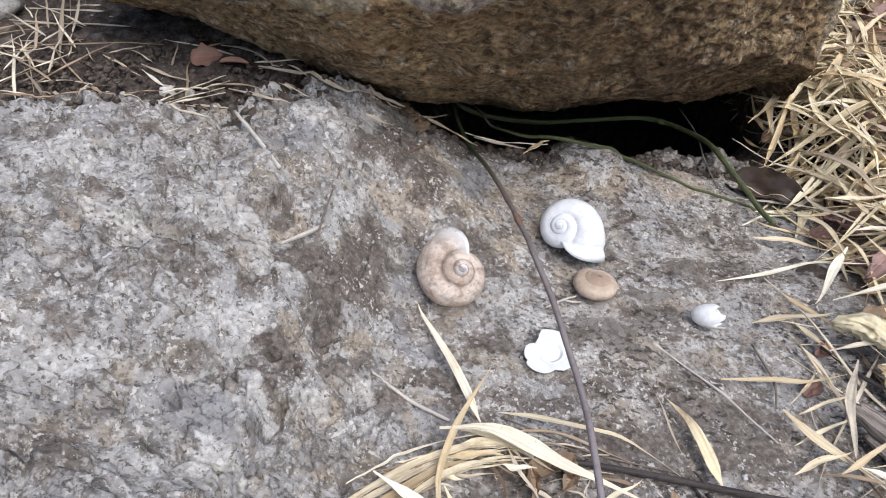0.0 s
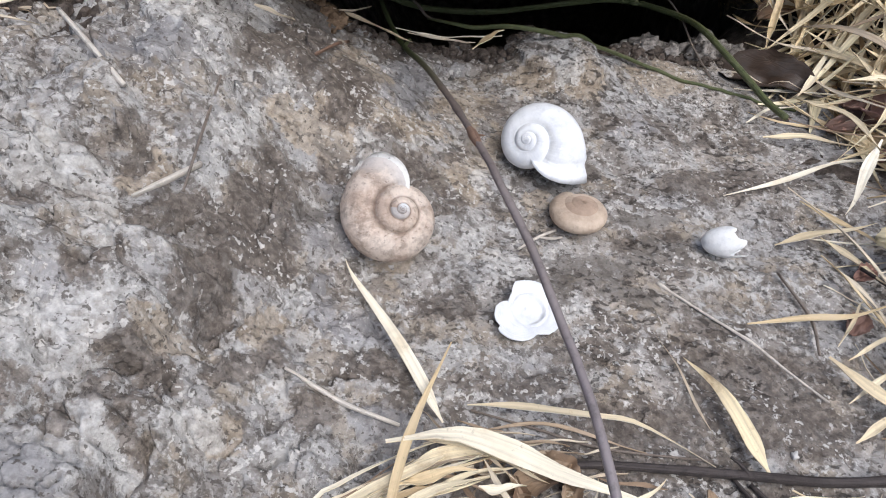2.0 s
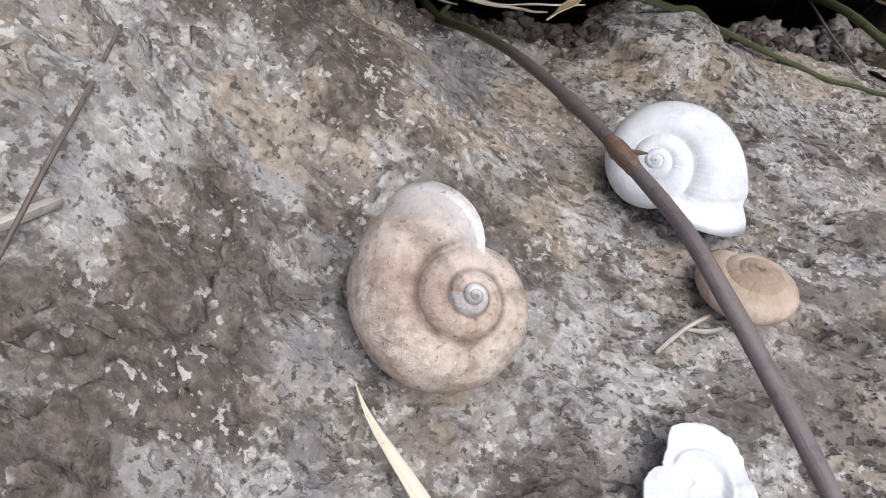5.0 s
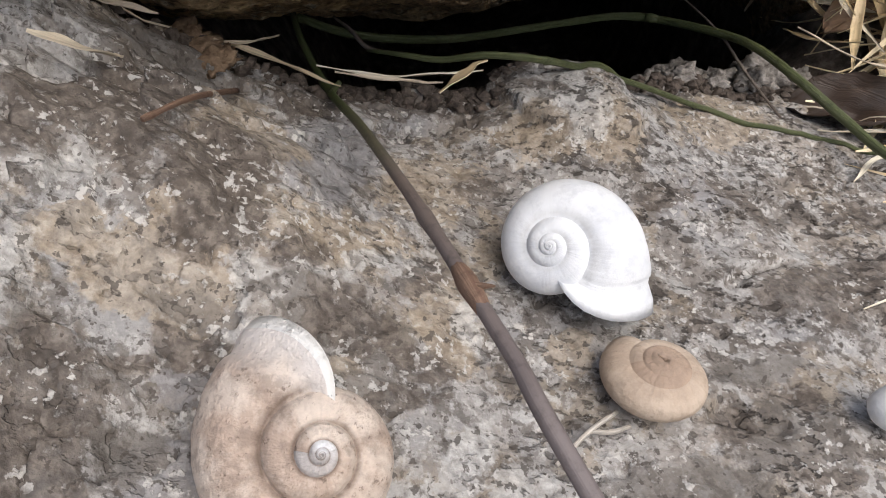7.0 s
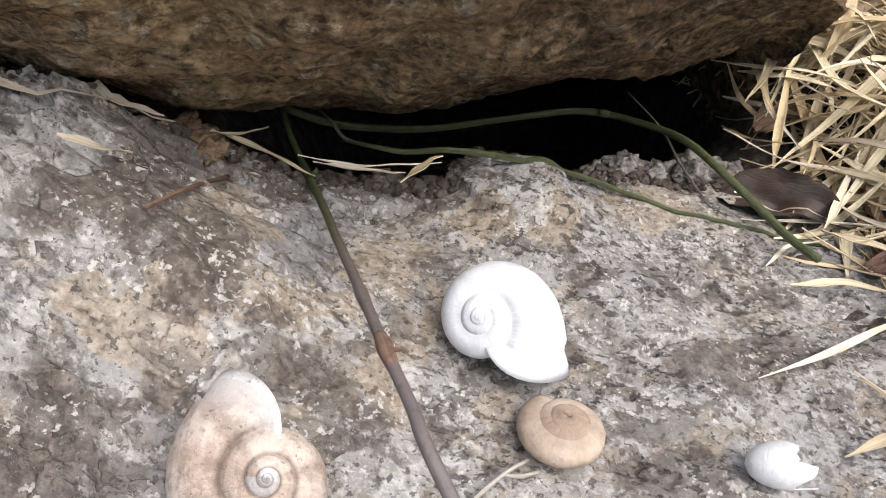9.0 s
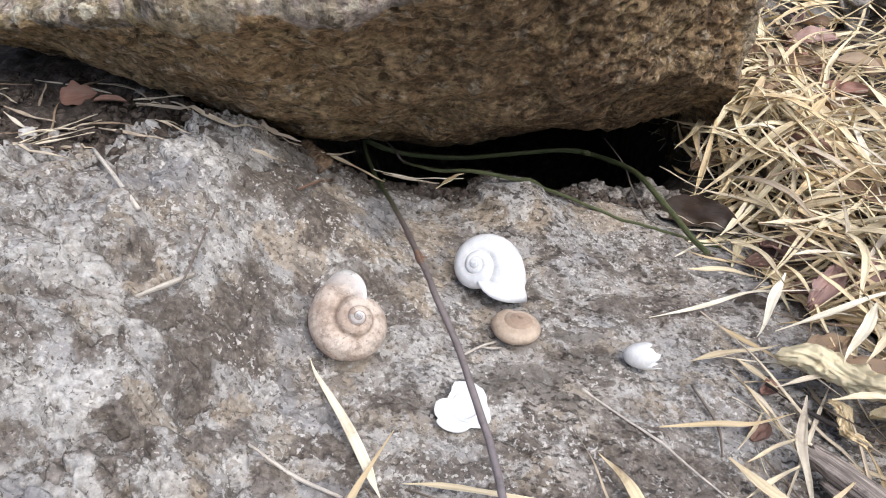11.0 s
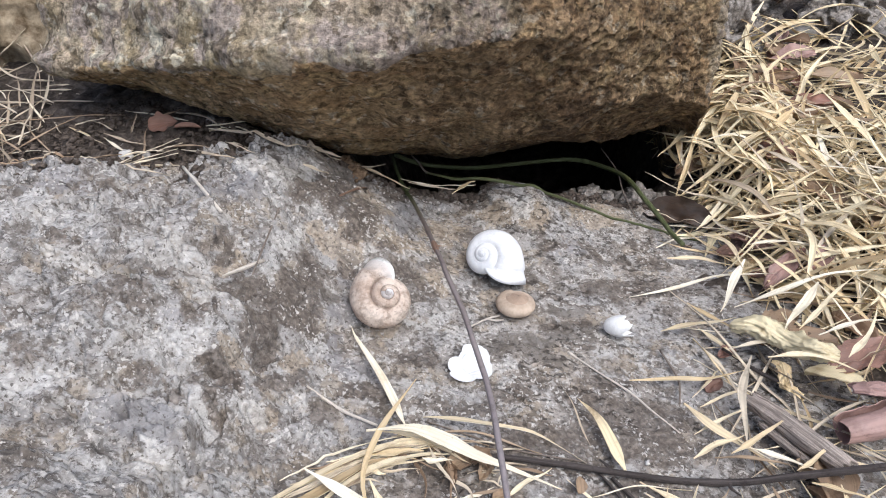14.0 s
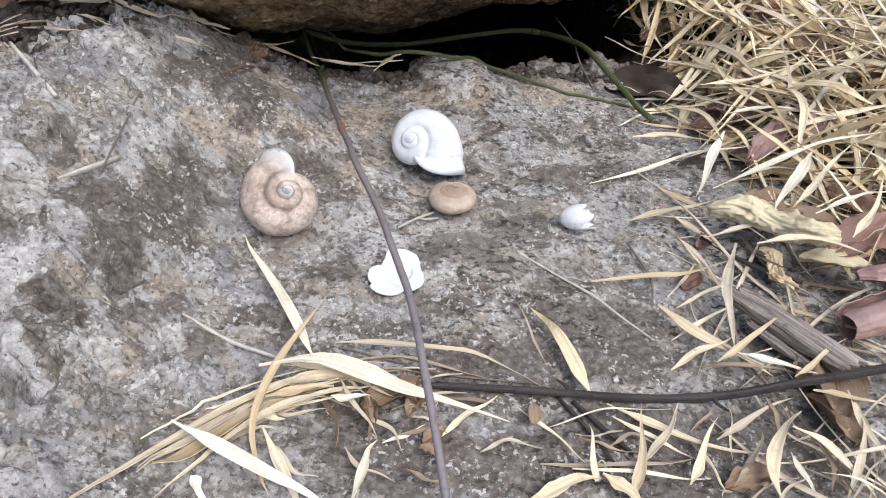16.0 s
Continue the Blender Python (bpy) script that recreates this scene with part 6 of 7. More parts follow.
blade([(0.1255, 0.1591, 0.0551), (0.1351, 0.1639, 0.0529), (0.1465, 0.1596, 0.0500)], 2.2, BROWN_STRAW, label='thin scrap of dry straw on the slab')
blade([(-0.0199, 0.1612, 0.0895), (-0.0052, 0.1708, 0.0886), (0.0096, 0.1812, 0.0835)], 1.4, BROWN_STRAW, label='thin scrap of dry straw on the slab', twist=0.6)
blade([(-0.0049, 0.1673, 0.0845), (0.0159, 0.1762, 0.0839), (0.0349, 0.1865, 0.0776)], 2.4, PALE_STRAW, label='thin scrap of dry straw on the slab', twist=0.6)
blade([(-0.0149, 0.1626, 0.0874), (0.0055, 0.1749, 0.0862), (0.0250, 0.1860, 0.0800)], 2.4, label='thin scrap of dry straw on the slab', twist=0.6)
blade([(-0.0129, 0.1610, 0.0867), (0.0006, 0.1692, 0.0872), (0.0133, 0.1801, 0.0826)], 2.4, STALK, label='thin scrap of dry straw on the slab', twist=0.6)
blade([(0.0060, 0.1665, 0.0819), (0.0260, 0.1760, 0.0815), (0.0441, 0.1826, 0.0753)], 3, label='thin scrap of dry straw on the slab', twist=0.6)
blade([(-0.0112, 0.1687, 0.0863), (-0.0022, 0.1714, 0.0879), (0.0048, 0.1782, 0.0845)], 3, PALE_STRAW, label='thin scrap of dry straw on the slab', twist=0.6)
blade([(-0.0264, 0.1455, 0.0937), (-0.0003, 0.1681, 0.0874), (0.0293, 0.1817, 0.0789)], 3, STALK, label='thin scrap of dry straw on the slab', twist=0.6)
blade([(-0.0054, 0.1679, 0.0846), (0.0032, 0.1705, 0.0866), (0.0102, 0.1748, 0.0831)], 1.8, STALK, label='thin scrap of dry straw on the slab', twist=0.6)
blade([(-0.0166, 0.1609, 0.0880), (-0.0036, 0.1684, 0.0882), (0.0084, 0.1783, 0.0836)], 2.4, STALK, label='thin scrap of dry straw on the slab', twist=0.6)
blade([(-0.0227, 0.1515, 0.0911), (0.0003, 0.1701, 0.0873), (0.0257, 0.1841, 0.0798)], 1.4, PALE_STRAW, label='thin scrap of dry straw on the slab', twist=0.6)
blade([(-0.0137, 0.1496, 0.0870), (0.0034, 0.1618, 0.0864), (0.0211, 0.1733, 0.0806)], 2.4, STALK, label='thin scrap of dry straw on the slab', twist=0.6)
blade([(-0.0054, 0.1670, 0.0846), (0.0172, 0.1788, 0.0836), (0.0383, 0.1869, 0.0768)], 1.8, STALK, label='thin scrap of dry straw on the slab', twist=0.6)
blade([(-0.0275, 0.1552, 0.0940), (-0.0050, 0.1757, 0.0887), (0.0203, 0.1881, 0.0811)], 1.8, PALE_STRAW, label='thin scrap of dry straw on the slab', twist=0.6)
blade([(-0.0023, 0.1645, 0.0838), (0.0211, 0.1771, 0.0827), (0.0439, 0.1887, 0.0755)], 1.8, label='thin scrap of dry straw on the slab', twist=0.6)
blade([(-0.0162, 0.1613, 0.0879), (-0.0001, 0.1722, 0.0874), (0.0158, 0.1849, 0.0821)], 1.4, STALK, label='thin scrap of dry straw on the slab', twist=0.6)
blade([(-0.0230, 0.1535, 0.0912), (-0.0061, 0.1685, 0.0888), (0.0121, 0.1828, 0.0829)], 2.4, STALK, label='thin scrap of dry straw on the slab', twist=0.6)
blade([(-0.0076, 0.1669, 0.0852), (0.0078, 0.1738, 0.0856), (0.0213, 0.1819, 0.0807)], 3, STALK, label='thin scrap of dry straw on the slab', twist=0.6)
blade([(-0.0106, 0.1557, 0.0859), (0.0133, 0.1696, 0.0843), (0.0365, 0.1781, 0.0771)], 2.4, label='thin scrap of dry straw on the slab', twist=0.6)
blade([(-0.0063, 0.1600, 0.0847), (0.0071, 0.1672, 0.0856), (0.0195, 0.1780, 0.0811)], 2.4, BROWN_STRAW, label='thin scrap of dry straw on the slab', twist=0.6)
blade([(-0.0262, 0.1439, 0.0936), (-0.0005, 0.1670, 0.0874), (0.0289, 0.1790, 0.0789)], 3, STALK, label='thin scrap of dry straw on the slab', twist=0.6)
blade([(0.0404, 0.1846, 0.0733), (0.0336, 0.1777, 0.0777), (0.0257, 0.1758, 0.0776)], 2, BROWN_STRAW, label='thin scrap of dry straw on the slab')
blade([(0.0630, 0.1678, 0.0674), (0.0644, 0.1732, 0.0702), (0.0687, 0.1811, 0.0673)], 1, STALK, label='thin scrap of dry straw on the slab')
blade([(0.0333, 0.1833, 0.0750), (0.0403, 0.1852, 0.0763), (0.0485, 0.1912, 0.0724)], 1, STALK, label='thin scrap of dry straw on the slab')
blade([(0.0770, 0.1819, 0.0643), (0.0654, 0.1793, 0.0701), (0.0542, 0.1795, 0.0708)], 1.4, STALK, label='thin scrap of dry straw on the slab')
blade([(0.0379, 0.1909, 0.0740), (0.0494, 0.1892, 0.0742), (0.0599, 0.1905, 0.0696)], 2, BROWN_STRAW, label='thin scrap of dry straw on the slab')
blade([(0.0306, 0.1759, 0.0754), (0.0279, 0.1712, 0.0790), (0.0279, 0.1707, 0.0769)], 1, STALK, label='thin scrap of dry straw on the slab')
blade([(0.0563, 0.1737, 0.0692), (0.0603, 0.1737, 0.0712), (0.0668, 0.1788, 0.0678)], 1.4, STALK, label='thin scrap of dry straw on the slab')
blade([(0.0321, 0.1876, 0.0753), (0.0237, 0.1911, 0.0804), (0.0145, 0.1987, 0.0809)], 2, STALK, label='thin scrap of dry straw on the slab')
blade([(0.0423, 0.1761, 0.0726), (0.0420, 0.1776, 0.0757), (0.0398, 0.1811, 0.0743)], 1, BROWN_STRAW, label='thin scrap of dry straw on the slab')
blade([(0.0546, 0.1751, 0.0696), (0.0571, 0.1731, 0.0720), (0.0586, 0.1724, 0.0696)], 2, STALK, label='thin scrap of dry straw on the slab')
blade([(0.0336, 0.1851, 0.0749), (0.0338, 0.1787, 0.0777), (0.0318, 0.1796, 0.0762)], 1, BROWN_STRAW, label='thin scrap of dry straw on the slab')
blade([(0.0881, 0.1769, 0.0615), (0.0764, 0.1778, 0.0674), (0.0641, 0.1794, 0.0684)], 2, BROWN_STRAW, label='thin scrap of dry straw on the slab')
blade([(0.0289, 0.1913, 0.0762), (0.0350, 0.1834, 0.0775), (0.0416, 0.1817, 0.0739)], 1, BROWN_STRAW, label='thin scrap of dry straw on the slab')
blade([(0.0523, 0.1787, 0.0703), (0.0547, 0.1791, 0.0727), (0.0551, 0.1820, 0.0706)], 2, BROWN_STRAW, label='thin scrap of dry straw on the slab')
blade([(0.0258, 0.1972, 0.0771), (0.0345, 0.1932, 0.0779), (0.0407, 0.1921, 0.0743)], 1.4, BROWN_STRAW, label='thin scrap of dry straw on the slab')
blade([(0.0650, 0.1681, 0.0670), (0.0601, 0.1688, 0.0712), (0.0546, 0.1718, 0.0706)], 1.4, STALK, label='thin scrap of dry straw on the slab')
blade([(0.0640, 0.1755, 0.0673), (0.0583, 0.1737, 0.0717), (0.0496, 0.1740, 0.0718)], 1, STALK, label='thin scrap of dry straw on the slab')
blade([(0.0348, 0.1854, 0.0746), (0.0352, 0.1890, 0.0776), (0.0341, 0.1947, 0.0760)], 2, BROWN_STRAW, label='thin scrap of dry straw on the slab')
blade([(0.0586, 0.1865, 0.0689), (0.0540, 0.1828, 0.0729), (0.0507, 0.1851, 0.0718)], 2, BROWN_STRAW, label='thin scrap of dry straw on the slab')
blade([(0.0297, 0.1790, 0.0757), (0.0329, 0.1811, 0.0780), (0.0339, 0.1864, 0.0759)], 1.4, BROWN_STRAW, label='thin scrap of dry straw on the slab')
blade([(0.0327, 0.1821, 0.0751), (0.0368, 0.1833, 0.0771), (0.0428, 0.1865, 0.0737)], 1.4, BROWN_STRAW, label='thin scrap of dry straw on the slab')
blade([(0.0271, 0.1881, 0.0765), (0.0431, 0.1831, 0.0756), (0.0549, 0.1808, 0.0707)], 2, BROWN_STRAW, label='thin scrap of dry straw on the slab')
blade([(0.0761, 0.1907, 0.0647), (0.0664, 0.1872, 0.0700), (0.0592, 0.1881, 0.0698)], 1, STALK, label='thin scrap of dry straw on the slab')
blade([(0.0504, 0.1846, 0.0709), (0.0511, 0.1807, 0.0736), (0.0529, 0.1822, 0.0712)], 2, BROWN_STRAW, label='thin scrap of dry straw on the slab')
blade([(0.0385, 0.1910, 0.0739), (0.0431, 0.1892, 0.0757), (0.0471, 0.1898, 0.0728)], 1.4, STALK, label='thin scrap of dry straw on the slab')
blade([(0.0457, 0.1804, 0.0719), (0.0517, 0.1797, 0.0734), (0.0553, 0.1803, 0.0706)], 2, STALK, label='thin scrap of dry straw on the slab')
blade([(0.1660, 0.1378, 0.0418), (0.1761, 0.1425, 0.0435), (0.1921, 0.1495, 0.0377)], 1.2, STALK, label='thin scrap of dry straw on the slab')
blade([(0.1808, 0.1734, 0.0389), (0.1756, 0.1672, 0.0441), (0.1683, 0.1673, 0.0438)], 1.8, STALK, label='thin scrap of dry straw on the slab')
blade([(0.1572, 0.1632, 0.0445), (0.1609, 0.1506, 0.0473), (0.1634, 0.1423, 0.0445)], 2.4, PALE_STRAW, label='thin scrap of dry straw on the slab')
blade([(0.1922, 0.1800, 0.0363), (0.1880, 0.1826, 0.0414), (0.1833, 0.1863, 0.0406)], 1.8, STALK, label='thin scrap of dry straw on the slab')
blade([(0.1660, 0.1443, 0.0420), (0.1617, 0.1414, 0.0469), (0.1594, 0.1395, 0.0455)], 1.2, STALK, label='thin scrap of dry straw on the slab')
blade([(0.2095, 0.1562, 0.0332), (0.2066, 0.1553, 0.0374), (0.2067, 0.1569, 0.0355)], 2.4, BROWN_STRAW, label='thin scrap of dry straw on the slab')
blade([(0.1165, 0.1639, 0.0544), (0.1240, 0.1589, 0.0564), (0.1353, 0.1574, 0.0517)], 1.8, BROWN_STRAW, label='thin scrap of dry straw on the slab')
blade([(0.2108, 0.1576, 0.0332), (0.1986, 0.1630, 0.0384), (0.1911, 0.1745, 0.0384)], 1.8, PALE_STRAW, label='thin scrap of dry straw on the slab')
blade([(0.2236, 0.1432, 0.0319), (0.2149, 0.1481, 0.0367), (0.2078, 0.1557, 0.0353)], 1.2, STALK, label='thin scrap of dry straw on the slab')
blade([(0.1975, 0.1648, 0.0347), (0.2071, 0.1664, 0.0376), (0.2195, 0.1748, 0.0349)], 1.2, STALK, label='thin scrap of dry straw on the slab')
blade([(0.1055, 0.1683, 0.0571), (0.1278, 0.1739, 0.0558), (0.1532, 0.1772, 0.0477)], 0.9, PALE_STRAW, label='thin scrap of dry straw on the slab')
blade([(0.1706, 0.1565, 0.0411), (0.1728, 0.1661, 0.0447), (0.1775, 0.1797, 0.0418)], 1.2, PALE_STRAW, label='thin scrap of dry straw on the slab')
blade([(0.2543, 0.1888, 0.0306), (0.2274, 0.1718, 0.0362), (0.2063, 0.1602, 0.0355)], 1.2, PALE_STRAW, label='thin scrap of dry straw on the slab')
blade([(0.1325, 0.1677, 0.0506), (0.1220, 0.1634, 0.0570), (0.1140, 0.1633, 0.0570)], 0.9, STALK, label='thin scrap of dry straw on the slab')
blade([(0.2166, 0.1746, 0.0331), (0.2127, 0.1720, 0.0373), (0.2125, 0.1713, 0.0353)], 1.2, BROWN_STRAW, label='thin scrap of dry straw on the slab')
blade([(0.1787, 0.1381, 0.0387), (0.1862, 0.1433, 0.0410), (0.1986, 0.1514, 0.0362)], 1.8, STALK, label='thin scrap of dry straw on the slab')
blade([(0.1229, 0.1514, 0.0526), (0.1212, 0.1521, 0.0570), (0.1181, 0.1521, 0.0557)], 0.9, STALK, label='thin scrap of dry straw on the slab')


# ---- the heap of dry leaves beside the slab ----
def heap_left(y):
    """The heap's ragged border towards the slab."""
    return float(np.interp(y, [0.1, 0.17, 0.22, 0.28, 0.34, 0.42, 0.47, 0.56, 0.7], [0.285, 0.285, 0.28, 0.255, 0.222, 0.214, 0.212, 0.22, 0.255]))


def heap_z(x, y):
    return max(ground_z(x, y), 0.03) + (0.006 + 0.02 * smooth(0.26, 0.36, y)) * smooth(-0.01, 0.07, x - heap_left(y)) + 0.028 * hump(x, y, 0.255, 0.48, 0.05)


def heap_blade(rng, x, y, level):
    length, turn = rng.uniform(0.035, 0.08) + 0.045 * rng.random() ** 2, rng.uniform(0, 2 * math.pi)
    if rng.random() < 0.3:
        turn = rng.gauss(2.6, 0.7)
    dx, dy = math.cos(turn) * length / 2, math.sin(turn) * length / 2
    bend = rng.gauss(0, 0.07) * length
    bx, by = -math.sin(turn) * bend, math.cos(turn) * bend
    arch = rng.uniform(-0.003, 0.008)
    pts = [(x - dx, y - dy), (x - dx * 0.3 + bx, y - dy * 0.3 + by), (x + dx * 0.4 + bx * 0.8, y + dy * 0.4 + by * 0.8), (x + dx, y + dy)]
    tip = rng.gauss(0, 0.014)
    up = [level - tip, level + arch - 0.3 * tip, level + arch + 0.4 * tip, level + tip]
    if any(px < 0.215 and py > 0.45 for px, py in pts):
        pts = [(px + 0.045, py - 0.01) for px, py in pts]
    return [(px, py, max(heap_z(px, py) - 0.006 + u, max(ground_z(px, py), 0.028) + 0.0015)) for (px, py), u in zip(pts, up)]


def heap_spot(rng):
    y = rng.uniform(0.3, 0.72) if rng.random() < 0.9 else rng.uniform(0.12, 0.3)
    x = heap_left(y) + 0.012 + abs(rng.gauss(0, 1)) * 0.12
    return x, y


def build_heap():
    rng = random.Random(5)
    verts, faces, uvs = [], [], []
    for i in range(1050):
        x, y = heap_spot(rng)
        v, f, uv = blade_mesh(heap_blade(rng, x, y, rng.uniform(-0.028, 0.014)), rng.choice((0.003, 0.004, 0.005, 0.006, 0.008)), rng, rng.uniform(0.05, 0.6), rng.uniform(-2.4, 2.4), n=9, rest=False)
        base = len(verts)
        verts += v
        faces += [[q + base for q in face] for face in f]
        uvs += uv
    ob = mesh_object("leaf_litter", verts, faces, GOLD_STRAW, uvs=uvs)
    tagged(ob, "thick heap of dry straw-coloured grass leaves beside the slab", "leaf litter", kind="stuff")
    for i in range(170):
        x, y = heap_spot(rng)
        if y > 0.56:
            y -= 0.2
        mat = rng.choice((GOLD_STRAW, GOLD_STRAW, PALE_STRAW, STRAW, GOLD_STRAW, PALE_STRAW, GOLD_STRAW, STALK, BROWN_STRAW))
        blade(heap_blade(rng, x, y, rng.uniform(0.004, 0.014)), rng.choice((2, 3, 4, 5, 6, 8)), mat, "dried straw-coloured grass leaf on top of the litter heap", rng.uniform(0.1, 0.4), rng.uniform(-1, 1))

    for i in range(80):
        x, y = rng.uniform(0.17, 0.3), rng.uniform(0.12, 0.32)
        if x < 0.19 and rng.random() < 0.6:
            continue
        mat = rng.choice((STALK, PALE_STRAW, STRAW, BROWN_STRAW, STALK))
        pts = heap_blade(rng, x, y, rng.uniform(0.002, 0.012))
        if min(p[0] for p in pts) < 0.168:
            continue
        blade(pts, rng.choice((1.2, 1.5, 2, 2.5, 3)), mat, "thin dry stalk in the sparse litter beside the slab", rng.uniform(0.2, 0.8), rng.uniform(-1, 1))


build_heap()

# long blades hanging over the heap's border below the boulder's end
for i, pts in enumerate((
    ((0.2168, 0.5000, 0.0691), (0.2209, 0.4833, 0.0550), (0.2394, 0.4667, 0.0436), (0.2654, 0.4500, 0.0400)),
    ((0.2158, 0.4960, 0.0524), (0.2326, 0.4793, 0.0531), (0.2449, 0.4627, 0.0537), (0.2605, 0.4460, 0.0515)),
    ((0.2036, 0.4920, 0.0755), (0.2160, 0.4753, 0.0784), (0.2287, 0.4587, 0.0825), (0.2444, 0.4420, 0.0840)),
    ((0.2163, 0.4880, 0.0702), (0.2278, 0.4713, 0.0745), (0.2378, 0.4547, 0.0777), (0.2434, 0.4380, 0.0797)),
    ((0.2278, 0.4840, 0.0595), (0.2354, 0.4590, 0.0693), (0.2431, 0.4340, 0.0734)),
    ((0.2293, 0.5000, 0.0267), (0.2388, 0.4833, 0.0376), (0.2507, 0.4667, 0.0426), (0.2651, 0.4500, 0.0420)),
    ((0.2214, 0.4960, 0.0765), (0.2206, 0.4710, 0.0719), (0.2165, 0.4460, 0.0662)),
    ((0.2335, 0.4920, 0.0745), (0.2331, 0.4670, 0.0748), (0.2382, 0.4420, 0.0755)),
    ((0.2349, 0.4880, 0.0813), (0.2165, 0.4630, 0.0812), (0.1965, 0.4380, 0.0810)),
    ((0.2124, 0.4840, 0.0425), (0.2124, 0.4590, 0.0494), (0.2165, 0.4340, 0.0607)),
)):
    blade(list(pts), (4.5, 6, 5, 7, 4)[i % 5], (GOLD_STRAW, PALE_STRAW, GOLD_STRAW)[i % 3], "dried straw-coloured grass leaf on top of the litter heap", 0.2, 0.6 if i % 2 else -0.5)

# broad leaves among the straw
leaf_rng = random.Random(21)
for i in range(46):
    x, y = heap_spot(leaf_rng)
    mat = leaf_rng.choice((DULL_LEAF, DULL_LEAF, RED_LEAF, PINK_LEAF, BROWN_STRAW))
    broad_leaf(x, y, leaf_rng.uniform(28, 55), leaf_rng.uniform(12, 22), leaf_rng.uniform(0, 360), mat, "brown dead leaf buried among the dry straw", 1000 * (heap_z(x, y) - ground_z(x, y)) - leaf_rng.uniform(-4, 6), leaf_rng.uniform(0.2, 0.7), (leaf_rng.uniform(-25, 25), leaf_rng.uniform(-20, 20)), crumple=leaf_rng.uniform(0, 0.7))
for x, y, length, width, turn, mat, lift, text in (
    (0.212, 0.414, 58, 26, -34, DARK_LEAF, 1, "dark leathery leaf lying at the mouth of the crevice"),
    (0.252, 0.372, 56, 16, 2, RED_LEAF, 6, "reddish-brown dead leaf among the straw"),
    (0.262, 0.345, 50, 16, 172, RED_LEAF, 2, "reddish-brown dead leaf among the straw"),
    (0.285, 0.335, 40, 18, 60, DULL_LEAF, 8, "dull brown dead leaf among the straw"),
    (0.24, 0.3, 40, 16, 30, DULL_LEAF, 2, "dull brown dead leaf among the straw"),
    (0.24, 0.275, 46, 20, 175, DULL_LEAF, 10, "dull brown dead leaf among the straw"),
    (0.236, 0.47, 36, 18, 20, DULL_LEAF, 12, "curled yellow-brown leaf below the boulder's end"),
    (0.185, 0.247, 14, 9, 40, RED_LEAF, 3, "small crumpled red-brown leaf scrap"),
    (0.272, 0.26, 50, 20, 20, RED_LEAF, 14, "reddish-brown dead leaf among the straw"),
    (0.225, 0.19, 34, 20, 70, DULL_LEAF, 4, "dull brown dead leaf among the straw"),
    (0.3, 0.41, 46, 22, 130, DULL_LEAF, 24, "dull brown dead leaf among the straw"),
    (0.34, 0.52, 50, 24, 20, DULL_LEAF, 26, "dull brown dead leaf among the straw"),
    (0.3, 0.56, 46, 24, 100, PINK_LEAF, 24, "faded pinkish leaf among the straw"),
):
    broad_leaf(x, y, length, width, turn, mat, text, lift, 0.8 if mat is DARK_LEAF else 0.45, (18 if mat is DARK_LEAF else 6, 0), crumple=0.45)
def rolled_leaf(start, finish, radius, turns, material, text, crumple=0.0, seed=1.0, open_at=0.0, taper=0.5):
    """A dead leaf rolled up along its length: a spiral sheet between two points, radius in millimetres."""
    a, b = Vector(start), Vector(finish)
    axis = (b - a).normalized()
    side = axis.cross(Vector((0, 0, 1))).normalized()
    up = side.cross(axis)
    nu, nv = 90, 64
    outer, inner, uvs = [], [], []
    for i in range(nu):
        s = i / (nu - 1)
        c = a.lerp(b, s) + side * (0.004 * crumple * math.sin(s * 7 + seed)) + up * (0.003 * crumple * math.sin(s * 9))
        r0 = radius * 0.001 * (1 - taper * abs(2 * s - 1) ** 2.5)
        r0 *= 1 + 0.35 * crumple * noise.noise(Vector((s * 5, seed, 0)))
        for j in range(nv):
            k = j / (nv - 1)
            th = radians(open_at) + turns * 2 * math.pi * k + 0.5 * crumple * math.sin(s * 5 + seed)
            r = r0 * (1.0 - 0.45 * k) * (1 + crumple * 0.6 * noise.fractal(Vector((s * 6, math.cos(th) * 2.2, math.sin(th) * 2.2 + seed)), 1.0, 2.0, 3))
            r *= 1 + 0.3 * crumple * noise.fractal(Vector((s * 9, math.cos(th) * 5, math.sin(th) * 5 + seed)), 1.0, 2.0, 4)
            r *= 1 - 0.25 * crumple * abs(noise.noise(Vector((s * 14, math.cos(th) * 3, math.sin(th) * 3 + seed))))
            edge = 0.1 * (b - a).length * noise.noise(Vector((k * 4, seed, 2.0))) * (2 * s - 1)
            d = side * math.cos(th) + up * math.sin(th) * (1 - 0.4 * crumple)
            outer.append(tuple(c + axis * edge + d * r))
            inner.append(tuple(c + axis * edge + d * (r - 0.00035)))
            uvs.append((0.5 + k * 0.02, s * 0.004))
    f = grid_faces(nu, nv)
    m = nu * nv
    rim = [j for j in range(nv)] + [i * nv + nv - 1 for i in range(1, nu)] + [(nu - 1) * nv + j for j in range(nv - 2, -1, -1)] + [i * nv for i in range(nu - 2, 0, -1)]
    faces = f + [[q + m for q in reversed(g)] for g in f] + rim_faces(2 * m, len(rim))
    ob = mesh_object("rolled_leaf", outer + inner + [outer[r] for r in rim] + [inner[r] for r in rim], faces, material, uvs=uvs + uvs + [uvs[r] for r in rim] * 2)
    return tagged(ob, text, "leaf", "fallen broad leaves")


